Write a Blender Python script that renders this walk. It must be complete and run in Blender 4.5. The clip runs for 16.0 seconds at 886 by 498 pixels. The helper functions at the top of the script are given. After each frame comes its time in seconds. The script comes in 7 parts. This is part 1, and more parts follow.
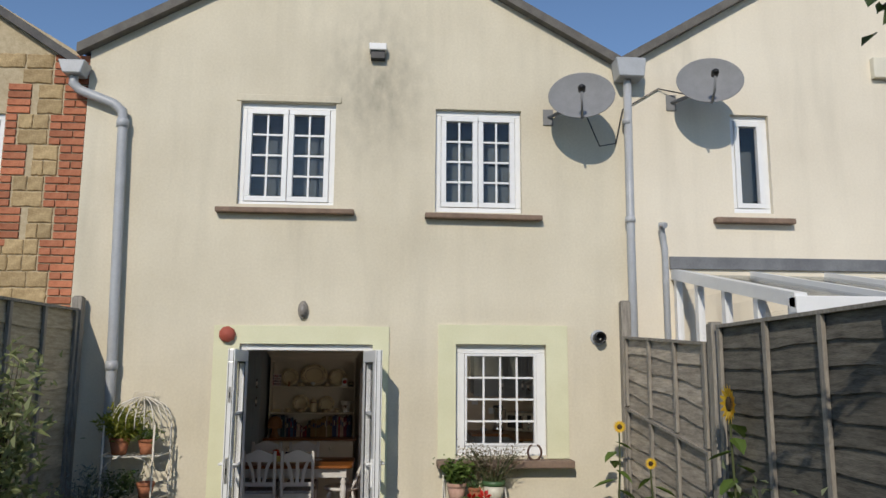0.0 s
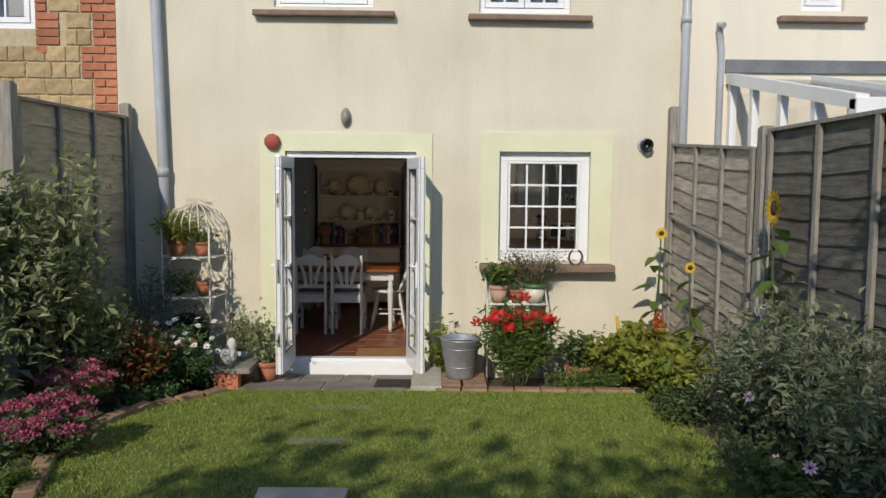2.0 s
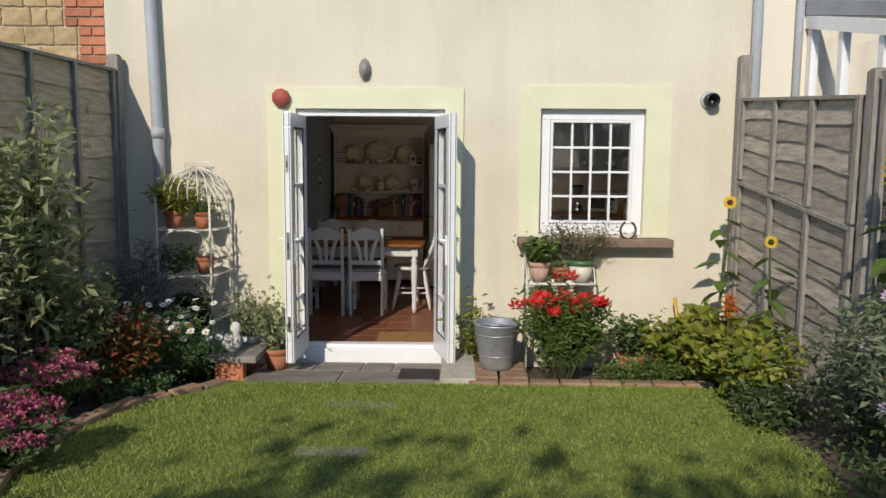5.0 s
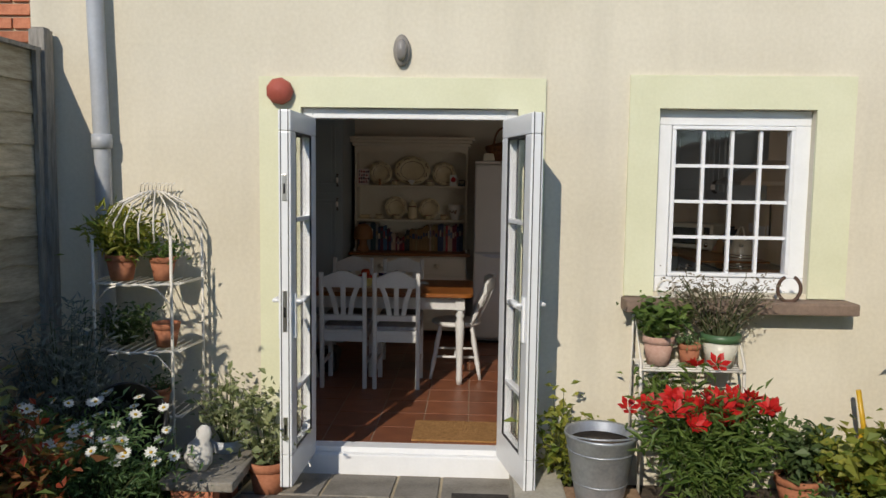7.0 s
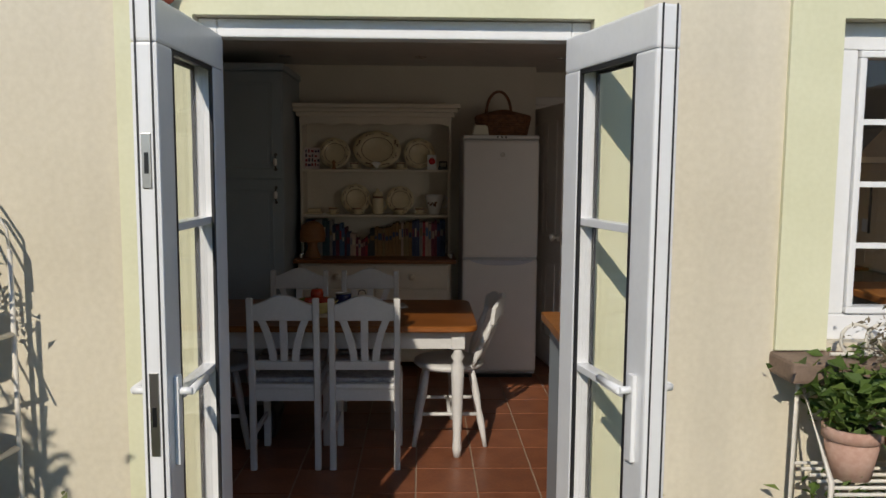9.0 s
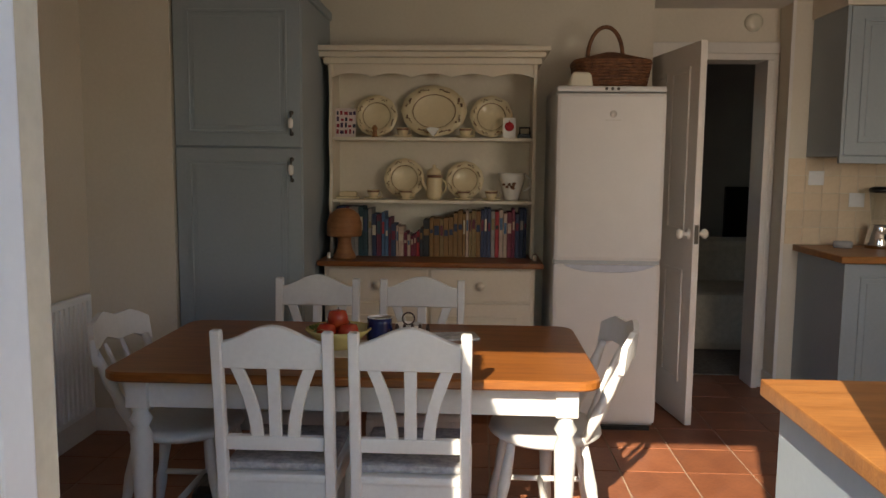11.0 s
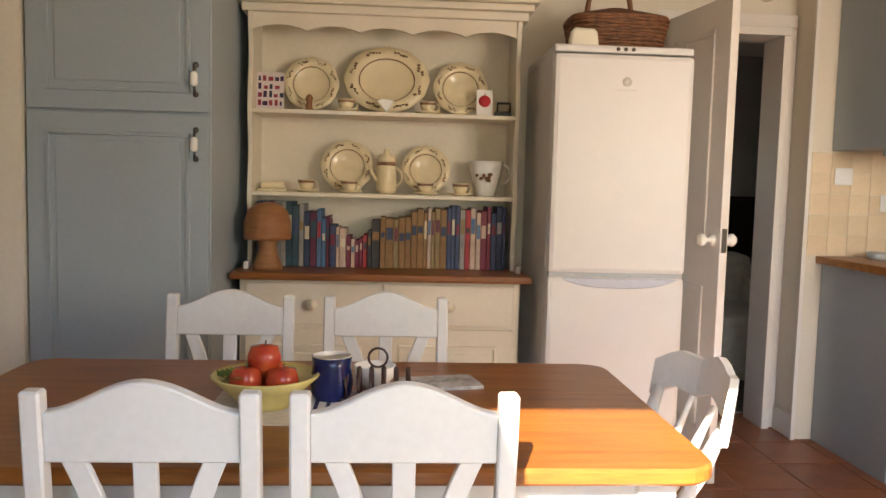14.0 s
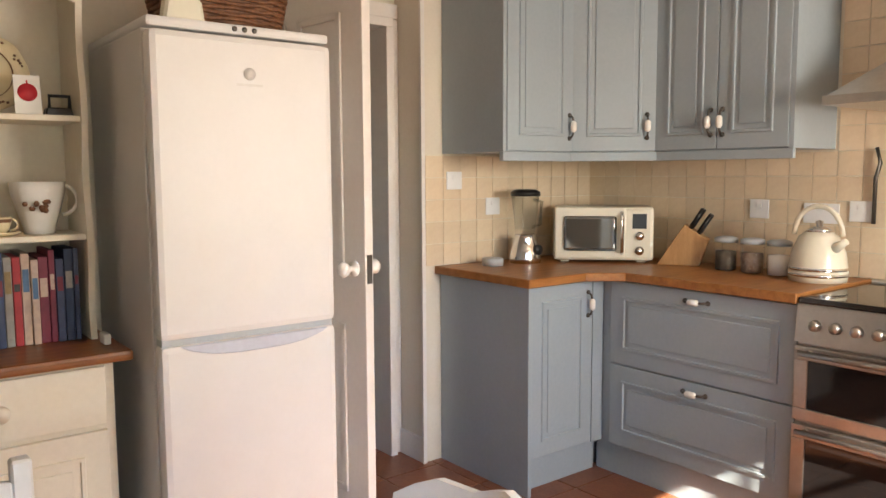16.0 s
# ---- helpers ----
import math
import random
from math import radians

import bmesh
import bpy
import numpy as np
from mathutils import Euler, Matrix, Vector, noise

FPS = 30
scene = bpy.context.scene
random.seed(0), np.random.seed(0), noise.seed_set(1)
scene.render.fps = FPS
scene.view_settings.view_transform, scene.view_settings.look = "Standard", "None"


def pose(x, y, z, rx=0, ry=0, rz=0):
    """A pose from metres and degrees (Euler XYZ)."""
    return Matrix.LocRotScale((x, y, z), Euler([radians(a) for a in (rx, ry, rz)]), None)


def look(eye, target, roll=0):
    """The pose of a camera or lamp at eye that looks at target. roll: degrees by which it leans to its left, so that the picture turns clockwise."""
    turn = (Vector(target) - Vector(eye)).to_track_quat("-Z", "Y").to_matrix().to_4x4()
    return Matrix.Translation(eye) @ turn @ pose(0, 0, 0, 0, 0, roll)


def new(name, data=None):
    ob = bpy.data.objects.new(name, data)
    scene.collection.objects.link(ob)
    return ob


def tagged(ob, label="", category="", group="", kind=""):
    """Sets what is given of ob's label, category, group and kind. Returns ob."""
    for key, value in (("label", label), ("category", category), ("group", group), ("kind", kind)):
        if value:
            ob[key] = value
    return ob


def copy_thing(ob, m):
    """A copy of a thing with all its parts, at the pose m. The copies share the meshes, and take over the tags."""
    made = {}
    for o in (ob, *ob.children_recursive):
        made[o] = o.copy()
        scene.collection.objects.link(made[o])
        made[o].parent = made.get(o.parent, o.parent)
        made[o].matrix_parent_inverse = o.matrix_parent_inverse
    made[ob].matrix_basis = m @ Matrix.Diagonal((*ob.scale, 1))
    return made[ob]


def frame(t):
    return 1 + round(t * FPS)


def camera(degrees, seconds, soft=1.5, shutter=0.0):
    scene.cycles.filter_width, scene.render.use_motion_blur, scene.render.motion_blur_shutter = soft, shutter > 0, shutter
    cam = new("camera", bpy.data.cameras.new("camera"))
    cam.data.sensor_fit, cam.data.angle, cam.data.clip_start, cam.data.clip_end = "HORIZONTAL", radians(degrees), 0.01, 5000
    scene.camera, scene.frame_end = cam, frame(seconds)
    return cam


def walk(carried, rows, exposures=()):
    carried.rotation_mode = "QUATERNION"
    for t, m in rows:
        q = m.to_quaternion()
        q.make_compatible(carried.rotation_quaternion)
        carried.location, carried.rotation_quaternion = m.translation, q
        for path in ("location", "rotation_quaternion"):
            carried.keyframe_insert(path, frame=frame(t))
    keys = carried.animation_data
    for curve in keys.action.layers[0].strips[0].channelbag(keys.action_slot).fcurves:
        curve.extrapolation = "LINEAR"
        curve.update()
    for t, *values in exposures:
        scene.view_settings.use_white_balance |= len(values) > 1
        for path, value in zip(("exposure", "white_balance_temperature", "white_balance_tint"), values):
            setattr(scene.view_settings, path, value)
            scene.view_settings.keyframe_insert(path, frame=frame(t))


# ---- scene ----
cam = camera(60.0, 16.0)
PATH = [
    (0, (1.605, -7.209, 1.785), (1.740, -5.238, 2.095), 0.37),
    (0.5, (1.612, -7.204, 1.767), (1.725, -5.218, 1.978), 0.50),
    (1, (1.620, -7.199, 1.748), (1.703, -5.202, 1.830), 0.60),
    (1.5, (1.627, -7.194, 1.730), (1.675, -5.195, 1.677), 0.43),
    (2, (1.635, -7.188, 1.711), (1.655, -5.196, 1.543), 0.50),
    (2.5, (1.643, -7.183, 1.692), (1.635, -5.199, 1.443), 0.08),
    (3, (1.650, -7.178, 1.674), (1.627, -5.199, 1.387), 0.28),
    (3.5, (1.658, -7.173, 1.655), (1.631, -5.194, 1.371), 0.06),
    (6, (1.365, -5.304, 1.591), (1.321, -3.314, 1.397), 1.13),
    (6.5, (1.289, -4.817, 1.612), (1.206, -2.827, 1.427), 0.84),
    (7, (1.209, -4.324, 1.620), (1.132, -2.334, 1.437), 0.79),
    (7.5, (1.130, -3.832, 1.616), (1.089, -1.841, 1.433), 0.66),
    (8, (1.055, -3.344, 1.602), (1.071, -1.354, 1.404), 0.57),
    (8.5, (0.986, -2.865, 1.580), (1.044, -0.877, 1.374), 0.59),
    (9, (0.928, -2.401, 1.551), (0.982, -0.412, 1.343), 0.39),
    (9.5, (0.884, -1.955, 1.518), (0.907, 0.033, 1.304), -0.26),
    (10, (0.857, -1.540, 1.502), (0.820, 0.446, 1.272), -0.05),
    (10.2, (0.851, -1.376, 1.490), (0.785, 0.610, 1.254), -0.15),
    (12.5, (0.745, -0.071, 1.226), (0.66, 1.922, 1.088), 1.2),
    (13, (0.7, 0.017, 1.238), (0.647, 2.013, 1.114), 1.6),
    (13.5, (0.66, 0.069, 1.25), (0.662, 2.064, 1.109), 1.6),
    (14, (0.612, 0.206, 1.23), (0.744, 2.195, 1.07), 1.5),
    (14.5, (0.605, 0.469, 1.275), (0.93, 2.435, 1.098), 1.2),
    (15, (0.61, 0.666, 1.374), (1.197, 2.568, 1.172), 0.8),
    (15.5, (0.562, 0.899, 1.367), (1.473, 2.67, 1.182), 0.2),
    (16, (0.564, 1.052, 1.367), (1.785, 2.623, 1.172), -0.3),
]
walk(cam, [(t, look(eye, target, roll)) for t, eye, target, roll in PATH],
     exposures=[(0, -0.25, 6500, 10), (1.5, -0.15, 6500, 10), (3.0, 0.18, 6500, 10), (6, 0.08, 6500, 10), (8.5, -0.1, 6500, 10), (9.5, -0.05, 6500, 10), (10.2, 0.58, 6600, 10), (12.3, 3.2, 7500, 12), (14, 3.32, 7200, 11), (16, 3.58, 6750, 10)])

# ---- light ----
SUN_DIR = Vector((0.16, 0.55, -0.36)).normalized()
world = bpy.data.worlds.new("world")
scene.world = world
world.use_nodes = True
wn = world.node_tree
sky = wn.nodes.new("ShaderNodeTexSky")
sky.sky_type, sky.sun_disc = "NISHITA", False
sky.sun_elevation = math.asin(-SUN_DIR.z)
sky.sun_rotation = math.atan2(-SUN_DIR.x, -SUN_DIR.y)
sky.air_density, sky.dust_density, sky.ozone_density = 0.9, 0.1, 3.5
wn.links.new(sky.outputs[0], wn.nodes["Background"].inputs[0])
wn.nodes["Background"].inputs[1].default_value = 0.14
sun = new("sun", bpy.data.lights.new("sun", "SUN"))
sun.data.energy, sun.data.angle, sun.data.color = 3.3, radians(0.55), (1.0, 0.905, 0.765)
sun.matrix_basis = look((0, 0, 0), SUN_DIR)

# sky light through the open doorway and the kitchen window
for nm, sx, sz, w, h, e, tint in (("door_skylight", 0.86, 0.98, 1.04, 1.86, 0.45, (0.90, 0.95, 1.0)), ("window_skylight", 2.65, 1.51, 0.68, 0.85, 4.8, (1.0, 0.93, 0.82))):
    lamp = new(nm, bpy.data.lights.new(nm, "AREA"))
    lamp.data.shape, lamp.data.size, lamp.data.size_y, lamp.data.energy, lamp.data.color = "RECTANGLE", w, h, e, tint
    lamp.matrix_basis = look((sx, 0.21, sz), (sx, 2.0, sz - 0.5 if nm[0] == "d" else sz))


# ---- materials ----
def surf(name, a, b, rough=0.7, scale=6.0, bump=0.15, metal=0.0, fine=60.0, each=0.0, stretch=(1, 1, 1), island=False):
    """Two tones mixed by noise at two scales, with relief; each: how far single pieces differ."""
    m = bpy.data.materials.new(name)
    m.use_nodes = True
    n, l = m.node_tree.nodes, m.node_tree.links
    p = n["Principled BSDF"]
    co = n.new("ShaderNodeTexCoord")
    mp = n.new("ShaderNodeMapping")
    mp.inputs["Scale"].default_value = stretch
    l.new(co.outputs["Object"], mp.inputs[0])
    n1, n2 = n.new("ShaderNodeTexNoise"), n.new("ShaderNodeTexNoise")
    n1.inputs["Scale"].default_value, n2.inputs["Scale"].default_value = scale, fine
    n1.inputs["Detail"].default_value, n2.inputs["Detail"].default_value = 5, 4
    for q in (n1, n2):
        l.new(mp.outputs[0], q.inputs["Vector"])
    mix = n.new("ShaderNodeMath")
    mix.operation = "MULTIPLY_ADD"
    mix.inputs[1].default_value = 0.35
    l.new(n2.outputs[0], mix.inputs[0])
    sc = n.new("ShaderNodeMath")
    sc.operation = "MULTIPLY"
    sc.inputs[1].default_value = 0.65
    l.new(n1.outputs[0], sc.inputs[0])
    l.new(sc.outputs[0], mix.inputs[2])
    ramp = n.new("ShaderNodeValToRGB")
    ramp.color_ramp.elements[0].position, ramp.color_ramp.elements[1].position = 0.33, 0.67
    ramp.color_ramp.elements[0].color, ramp.color_ramp.elements[1].color = (*a, 1), (*b, 1)
    l.new(mix.outputs[0], ramp.inputs[0])
    out = ramp.outputs[0]
    if each:
        if island:
            r = n.new("ShaderNodeNewGeometry").outputs["Random Per Island"]
        else:
            r = n.new("ShaderNodeObjectInfo").outputs["Random"]
        hs = n.new("ShaderNodeHueSaturation")
        rng = n.new("ShaderNodeMapRange")
        rng.inputs["To Min"].default_value, rng.inputs["To Max"].default_value = 1 - each, 1 + each
        l.new(r, rng.inputs[0])
        l.new(rng.outputs[0], hs.inputs["Value"])
        l.new(out, hs.inputs["Color"])
        out = hs.outputs[0]
    l.new(out, p.inputs["Base Color"])
    p.inputs["Roughness"].default_value, p.inputs["Metallic"].default_value = rough, metal
    if bump:
        bp = n.new("ShaderNodeBump")
        bp.inputs["Strength"].default_value, bp.inputs["Distance"].default_value = bump, 0.01
        l.new(mix.outputs[0], bp.inputs["Height"])
        l.new(bp.outputs[0], p.inputs["Normal"])
    return m


def tone(a, k):
    return tuple(min(1, v * k) for v in a)


def plain(name, c, rough=0.5, metal=0.0, vary=0.12, bump=0.04, scale=9.0):
    return surf(name, tone(c, 1 - vary), tone(c, 1 + vary * 0.6), rough, scale, bump, metal)


def glass_mat(name, tint=(1, 1, 1), rough=0.0):
    m = bpy.data.materials.new(name)
    m.use_nodes = True
    n, l = m.node_tree.nodes, m.node_tree.links
    n.remove(n["Principled BSDF"])
    tr, gl, mx = n.new("ShaderNodeBsdfTransparent"), n.new("ShaderNodeBsdfGlossy"), n.new("ShaderNodeMixShader")
    tr.inputs[0].default_value = (*tint, 1)
    gl.inputs["Roughness"].default_value = rough
    lw, pw, ma = n.new("ShaderNodeLayerWeight"), n.new("ShaderNodeMath"), n.new("ShaderNodeMath")
    pw.operation, pw.inputs[1].default_value = "POWER", 4.0
    ma.operation, ma.inputs[1].default_value, ma.inputs[2].default_value = "MULTIPLY_ADD", 0.55, 0.035
    l.new(lw.outputs["Facing"], pw.inputs[0])
    l.new(pw.outputs[0], ma.inputs[0])
    l.new(ma.outputs[0], mx.inputs[0])
    l.new(tr.outputs[0], mx.inputs[1])
    l.new(gl.outputs[0], mx.inputs[2])
    l.new(mx.outputs[0], n["Material Output"].inputs[0])
    return m


def leafy(name, a, b, trans=0.4):
    """Leaf colour that differs leaf by leaf, a little light let through."""
    m = bpy.data.materials.new(name)
    m.use_nodes = True
    n, l = m.node_tree.nodes, m.node_tree.links
    p = n["Principled BSDF"]
    g = n.new("ShaderNodeNewGeometry")
    r = n.new("ShaderNodeValToRGB")
    r.color_ramp.elements[0].color, r.color_ramp.elements[1].color = (*a, 1), (*b, 1)
    l.new(g.outputs["Random Per Island"], r.inputs[0])
    l.new(r.outputs[0], p.inputs["Base Color"])
    p.inputs["Roughness"].default_value = 0.55
    t, mx = n.new("ShaderNodeBsdfTranslucent"), n.new("ShaderNodeMixShader")
    mx.inputs[0].default_value = trans
    l.new(r.outputs[0], t.inputs[0])
    l.new(p.outputs[0], mx.inputs[1])
    l.new(t.outputs[0], mx.inputs[2])
    l.new(mx.outputs[0], n["Material Output"].inputs[0])
    return m


RENDER = surf("cream_render", (0.60, 0.545, 0.425), (0.73, 0.675, 0.545), 0.92, 1.1, 0.12, fine=45)
RENDER_N = surf("pale_render", (0.70, 0.64, 0.53), (0.80, 0.74, 0.62), 0.92, 1.1, 0.12, fine=45)


def weather(m, x, z, amount):
    """Grey water stain below a point of the wall, and faint streaks down it."""
    n, l = m.node_tree.nodes, m.node_tree.links
    p = n["Principled BSDF"]
    src = p.inputs["Base Color"].links[0].from_socket
    co = n.new("ShaderNodeTexCoord")

    def field(loc, scl, noisy):
        mp = n.new("ShaderNodeMapping")
        mp.inputs["Location"].default_value, mp.inputs["Scale"].default_value = loc, scl
        l.new(co.outputs["Object"], mp.inputs[0])
        q = n.new("ShaderNodeTexNoise" if noisy else "ShaderNodeTexGradient")
        if noisy:
            q.inputs["Scale"].default_value, q.inputs["Detail"].default_value = 1.0, 6
        else:
            q.gradient_type = "SPHERICAL"
        l.new(mp.outputs[0], q.inputs[0])
        return q.outputs[1] if not noisy else q.outputs[0]

    def calc(op, u, v, w=None):
        k = n.new("ShaderNodeMath")
        k.operation, k.use_clamp = op, True
        for i, s in enumerate((u, v, w)):
            if s is None:
                continue
            if isinstance(s, float):
                k.inputs[i].default_value = s
            else:
                l.new(s, k.inputs[i])
        return k.outputs[0]

    spot = field((-x * 1.5, 0, -z * 0.95), (1.5, 0.01, 0.95), False)
    streak = field((0, 0, 0), (4.5, 1, 0.55), True)
    broad = field((3, 0, 1), (0.8, 1, 0.5), True)
    grit = field((0, 0, 5), (9, 1, 5), True)
    s1 = calc("MULTIPLY", spot, calc("MULTIPLY_ADD", grit, 1.8, -0.35))
    s2 = calc("MULTIPLY", calc("MULTIPLY_ADD", streak, 2.6, -1.25), calc("MULTIPLY_ADD", broad, 2.2, -0.7))
    tot = calc("MULTIPLY_ADD", s1, amount, calc("MULTIPLY", s2, 0.45))
    mx = n.new("ShaderNodeMix")
    mx.data_type = "RGBA"
    l.new(tot, mx.inputs[0])
    l.new(src, mx.inputs[6])
    mx.inputs[7].default_value = (0.27, 0.25, 0.20, 1)
    l.new(mx.outputs[2], p.inputs["Base Color"])


weather(RENDER, 1.44, 4.55, 0.95)
weather(RENDER_N, 4.2, 5.0, 0.2)
SURROUND = surf("pale_yellow_paint", (0.66, 0.655, 0.45), (0.74, 0.735, 0.53), 0.8, 3, 0.08)
UPVC = plain("white_upvc", (0.82, 0.83, 0.84), 0.28, vary=0.04, bump=0.01)
GLASS = glass_mat("window_glass")
DARK = plain("dark_rubber", (0.02, 0.02, 0.022), 0.5)
SILL = surf("brown_stone", (0.17, 0.12, 0.09), (0.27, 0.19, 0.14), 0.85, 8, 0.3)
GREYPIPE = plain("grey_plastic", (0.42, 0.44, 0.47), 0.4)
ROOFEDGE = surf("grey_roof_edge", (0.09, 0.085, 0.08), (0.17, 0.16, 0.145), 0.85, 9, 0.3)
SLATE = surf("roof_slate", (0.06, 0.06, 0.065), (0.12, 0.115, 0.11), 0.8, 5, 0.3)
BRICK = surf("red_brick", (0.33, 0.105, 0.05), (0.50, 0.20, 0.11), 0.9, 14, 0.5, each=0.25)
STONE = surf("ham_stone", (0.26, 0.18, 0.085), (0.54, 0.41, 0.23), 0.92, 13, 1.0, each=0.16)
MORTAR = surf("mortar", (0.40, 0.325, 0.21), (0.53, 0.45, 0.31), 0.95, 20, 0.6)
DISH = plain("grey_painted_steel", (0.22, 0.225, 0.235), 0.7, 0.0)
FENCE = surf("weathered_larch", (0.222, 0.194, 0.161), (0.494, 0.437, 0.362), 0.9, 5, 0.5, fine=25, each=0.25, stretch=(1, 1, 7))
# mossy larch of the near right panels, their shade darkened into the colour
FENCE_MOSS_SHADE = surf("mossy_larch_with_shade", (0.062, 0.057, 0.047), (0.180, 0.167, 0.140), 0.92, 5, 0.6, fine=25, each=0.22, stretch=(1, 1, 7))
# tan larch lightened to carry light bounced off the sunlit wall and lawn
FENCE_BOUNCE = surf("tan_larch_with_bounce", (0.30, 0.25, 0.17), (0.56, 0.49, 0.36), 0.9, 5, 0.5, fine=25, each=0.18, stretch=(1, 1, 7))
POST = surf("weathered_post", (0.182, 0.163, 0.143), (0.364, 0.338, 0.293), 0.9, 6, 0.5, fine=30, stretch=(8, 8, 1))
CONCRETE = surf("concrete", (0.30, 0.29, 0.27), (0.44, 0.42, 0.38), 0.9, 6, 0.4)
PAVING = surf("stone_paving", (0.16, 0.145, 0.12), (0.30, 0.275, 0.235), 0.9, 5, 0.4, each=0.15)
EDGING = surf("edging_brick", (0.22, 0.13, 0.075), (0.40, 0.27, 0.17), 0.9, 10, 0.5, each=0.2)
SOIL = surf("soil", (0.0429, 0.0312, 0.0215), (0.121, 0.0897, 0.0605), 0.97, 9, 1.0)
TURF = surf("turf", (0.085, 0.105, 0.020), (0.19, 0.22, 0.05), 0.95, 3.5, 0.8)
GRASS = leafy("grass", (0.13, 0.205, 0.026), (0.36, 0.42, 0.085), 0.25)
PLASTER = surf("cream_plaster", (0.68, 0.62, 0.52), (0.76, 0.70, 0.60), 0.9, 1.5, 0.05)
CEIL = plain("white_ceiling", (0.74, 0.71, 0.66), 0.9, vary=0.05)
TILE = surf("quarry_tile", (0.17, 0.058, 0.028), (0.28, 0.105, 0.05), 0.38, 7, 0.15, each=0.16)
GROUT = surf("grout", (0.30, 0.22, 0.16), (0.40, 0.31, 0.23), 0.9, 20, 0.2)
WALLTILE = surf("cream_wall_tile", (0.66, 0.52, 0.36), (0.76, 0.63, 0.46), 0.3, 5, 0.06, each=0.06)
TILEGROUT = plain("pale_grout", (0.74, 0.68, 0.56), 0.8)
BLUE = surf("blue_grey_paint", (0.300, 0.355, 0.395), (0.345, 0.400, 0.440), 0.45, 2, 0.03)
OAK = surf("oak_worktop", (0.23, 0.085, 0.022), (0.42, 0.18, 0.05), 0.35, 3, 0.1, fine=22, stretch=(1, 9, 9))
OAKY = surf("oak_worktop_along_y", (0.23, 0.085, 0.022), (0.42, 0.18, 0.05), 0.35, 3, 0.1, fine=22, stretch=(9, 1, 9))
PINE = surf("varnished_pine", (0.15, 0.046, 0.010), (0.30, 0.105, 0.020), 0.36, 3, 0.08, fine=18, stretch=(1, 10, 10))
WHITEWOOD = surf("white_painted_wood", (0.58, 0.575, 0.56), (0.67, 0.665, 0.65), 0.45, 4, 0.05)
CREAMWOOD = surf("cream_painted_wood", (0.70, 0.63, 0.51), (0.78, 0.71, 0.59), 0.5, 4, 0.05)
DOORWHITE = surf("white_gloss_paint", (0.70, 0.66, 0.62), (0.78, 0.74, 0.70), 0.4, 2, 0.03)
FRIDGE = plain("white_enamel", (0.68, 0.665, 0.66), 0.42, vary=0.03, bump=0.01)
CERAMIC = plain("white_ceramic", (0.82, 0.80, 0.76), 0.15, vary=0.03, bump=0)
CREAMWARE = plain("cream_china", (0.76, 0.64, 0.42), 0.2, vary=0.08, bump=0)
PATTERN = surf("brown_transfer_print", (0.12, 0.05, 0.03), (0.30, 0.16, 0.09), 0.3, 40, 0)
STEEL = plain("brushed_steel", (0.55, 0.52, 0.49), 0.3, 1.0)
CHROME = plain("chrome", (0.75, 0.75, 0.76), 0.12, 1.0, vary=0.03, bump=0)
PEWTER = plain("dark_pewter", (0.12, 0.11, 0.10), 0.4, 0.8)
BLACK = plain("black_enamel", (0.012, 0.012, 0.013), 0.3)
BLACKGLASS = plain("black_oven_glass", (0.012, 0.010, 0.010), 0.06, vary=0.02, bump=0)
TERRA = surf("terracotta", (0.30, 0.105, 0.05), (0.46, 0.19, 0.10), 0.85, 10, 0.2)
PINKPOT = surf("limed_terracotta", (0.42, 0.24, 0.18), (0.58, 0.40, 0.32), 0.9, 9, 0.2)
GALV = surf("galvanised_steel", (0.30, 0.32, 0.34), (0.46, 0.48, 0.50), 0.42, 12, 0.1, metal=0.6)
WIRE = plain("white_painted_wire", (0.72, 0.68, 0.60), 0.5)
WICKER = surf("brown_wicker", (0.10, 0.035, 0.015), (0.26, 0.11, 0.045), 0.6, 30, 0.6, fine=90)
CORK = surf("brown_wood_lamp", (0.22, 0.09, 0.03), (0.36, 0.16, 0.06), 0.6, 8, 0.2, stretch=(1, 1, 6))
REDTERRA = plain("red_terracotta", (0.40, 0.09, 0.06), 0.7)
CREAMPLASTIC = plain("cream_enamel", (0.74, 0.70, 0.58), 0.25, vary=0.04, bump=0.01)
CUSHION = surf("grey_ticking", (0.22, 0.22, 0.24), (0.42, 0.41, 0.41), 0.95, 30, 0.3)
CLOTH = surf("oatmeal_cloth", (0.48, 0.43, 0.35), (0.62, 0.56, 0.47), 0.95, 25, 0.3)
# grey darkened to carry the dimness of an unlit room
SHADE_GREY = surf("grey_with_room_shade", (0.30, 0.29, 0.29), (0.38, 0.37, 0.36), 0.9, 2, 0.04)
COIR = surf("coir_mat", (0.24, 0.12, 0.035), (0.38, 0.20, 0.07), 0.98, 30, 0.7)
GARDENBAG = plain("black_polythene", (0.008, 0.008, 0.009), 0.45)


# ---- mesh helpers ----
def box(x0, x1, y0, y1, z0, z1, bevel=0.0, bm=None, m=None):
    own = bmesh.new()
    bmesh.ops.create_cube(own, size=1)
    own.transform(Matrix.Translation(((x0 + x1) / 2, (y0 + y1) / 2, (z0 + z1) / 2)) @ Matrix.Diagonal((abs(x1 - x0), abs(y1 - y0), abs(z1 - z0), 1)))
    if bevel:
        bmesh.ops.bevel(own, geom=own.edges[:], offset=bevel, segments=2, affect="EDGES", profile=0.6)
    if m:
        own.transform(m)
    return own if bm is None else merge(bm, own)


def merge(bm, other):
    me = bpy.data.meshes.new("tmp")
    other.to_mesh(me)
    other.free()
    bm.from_mesh(me)
    bpy.data.meshes.remove(me)
    return bm


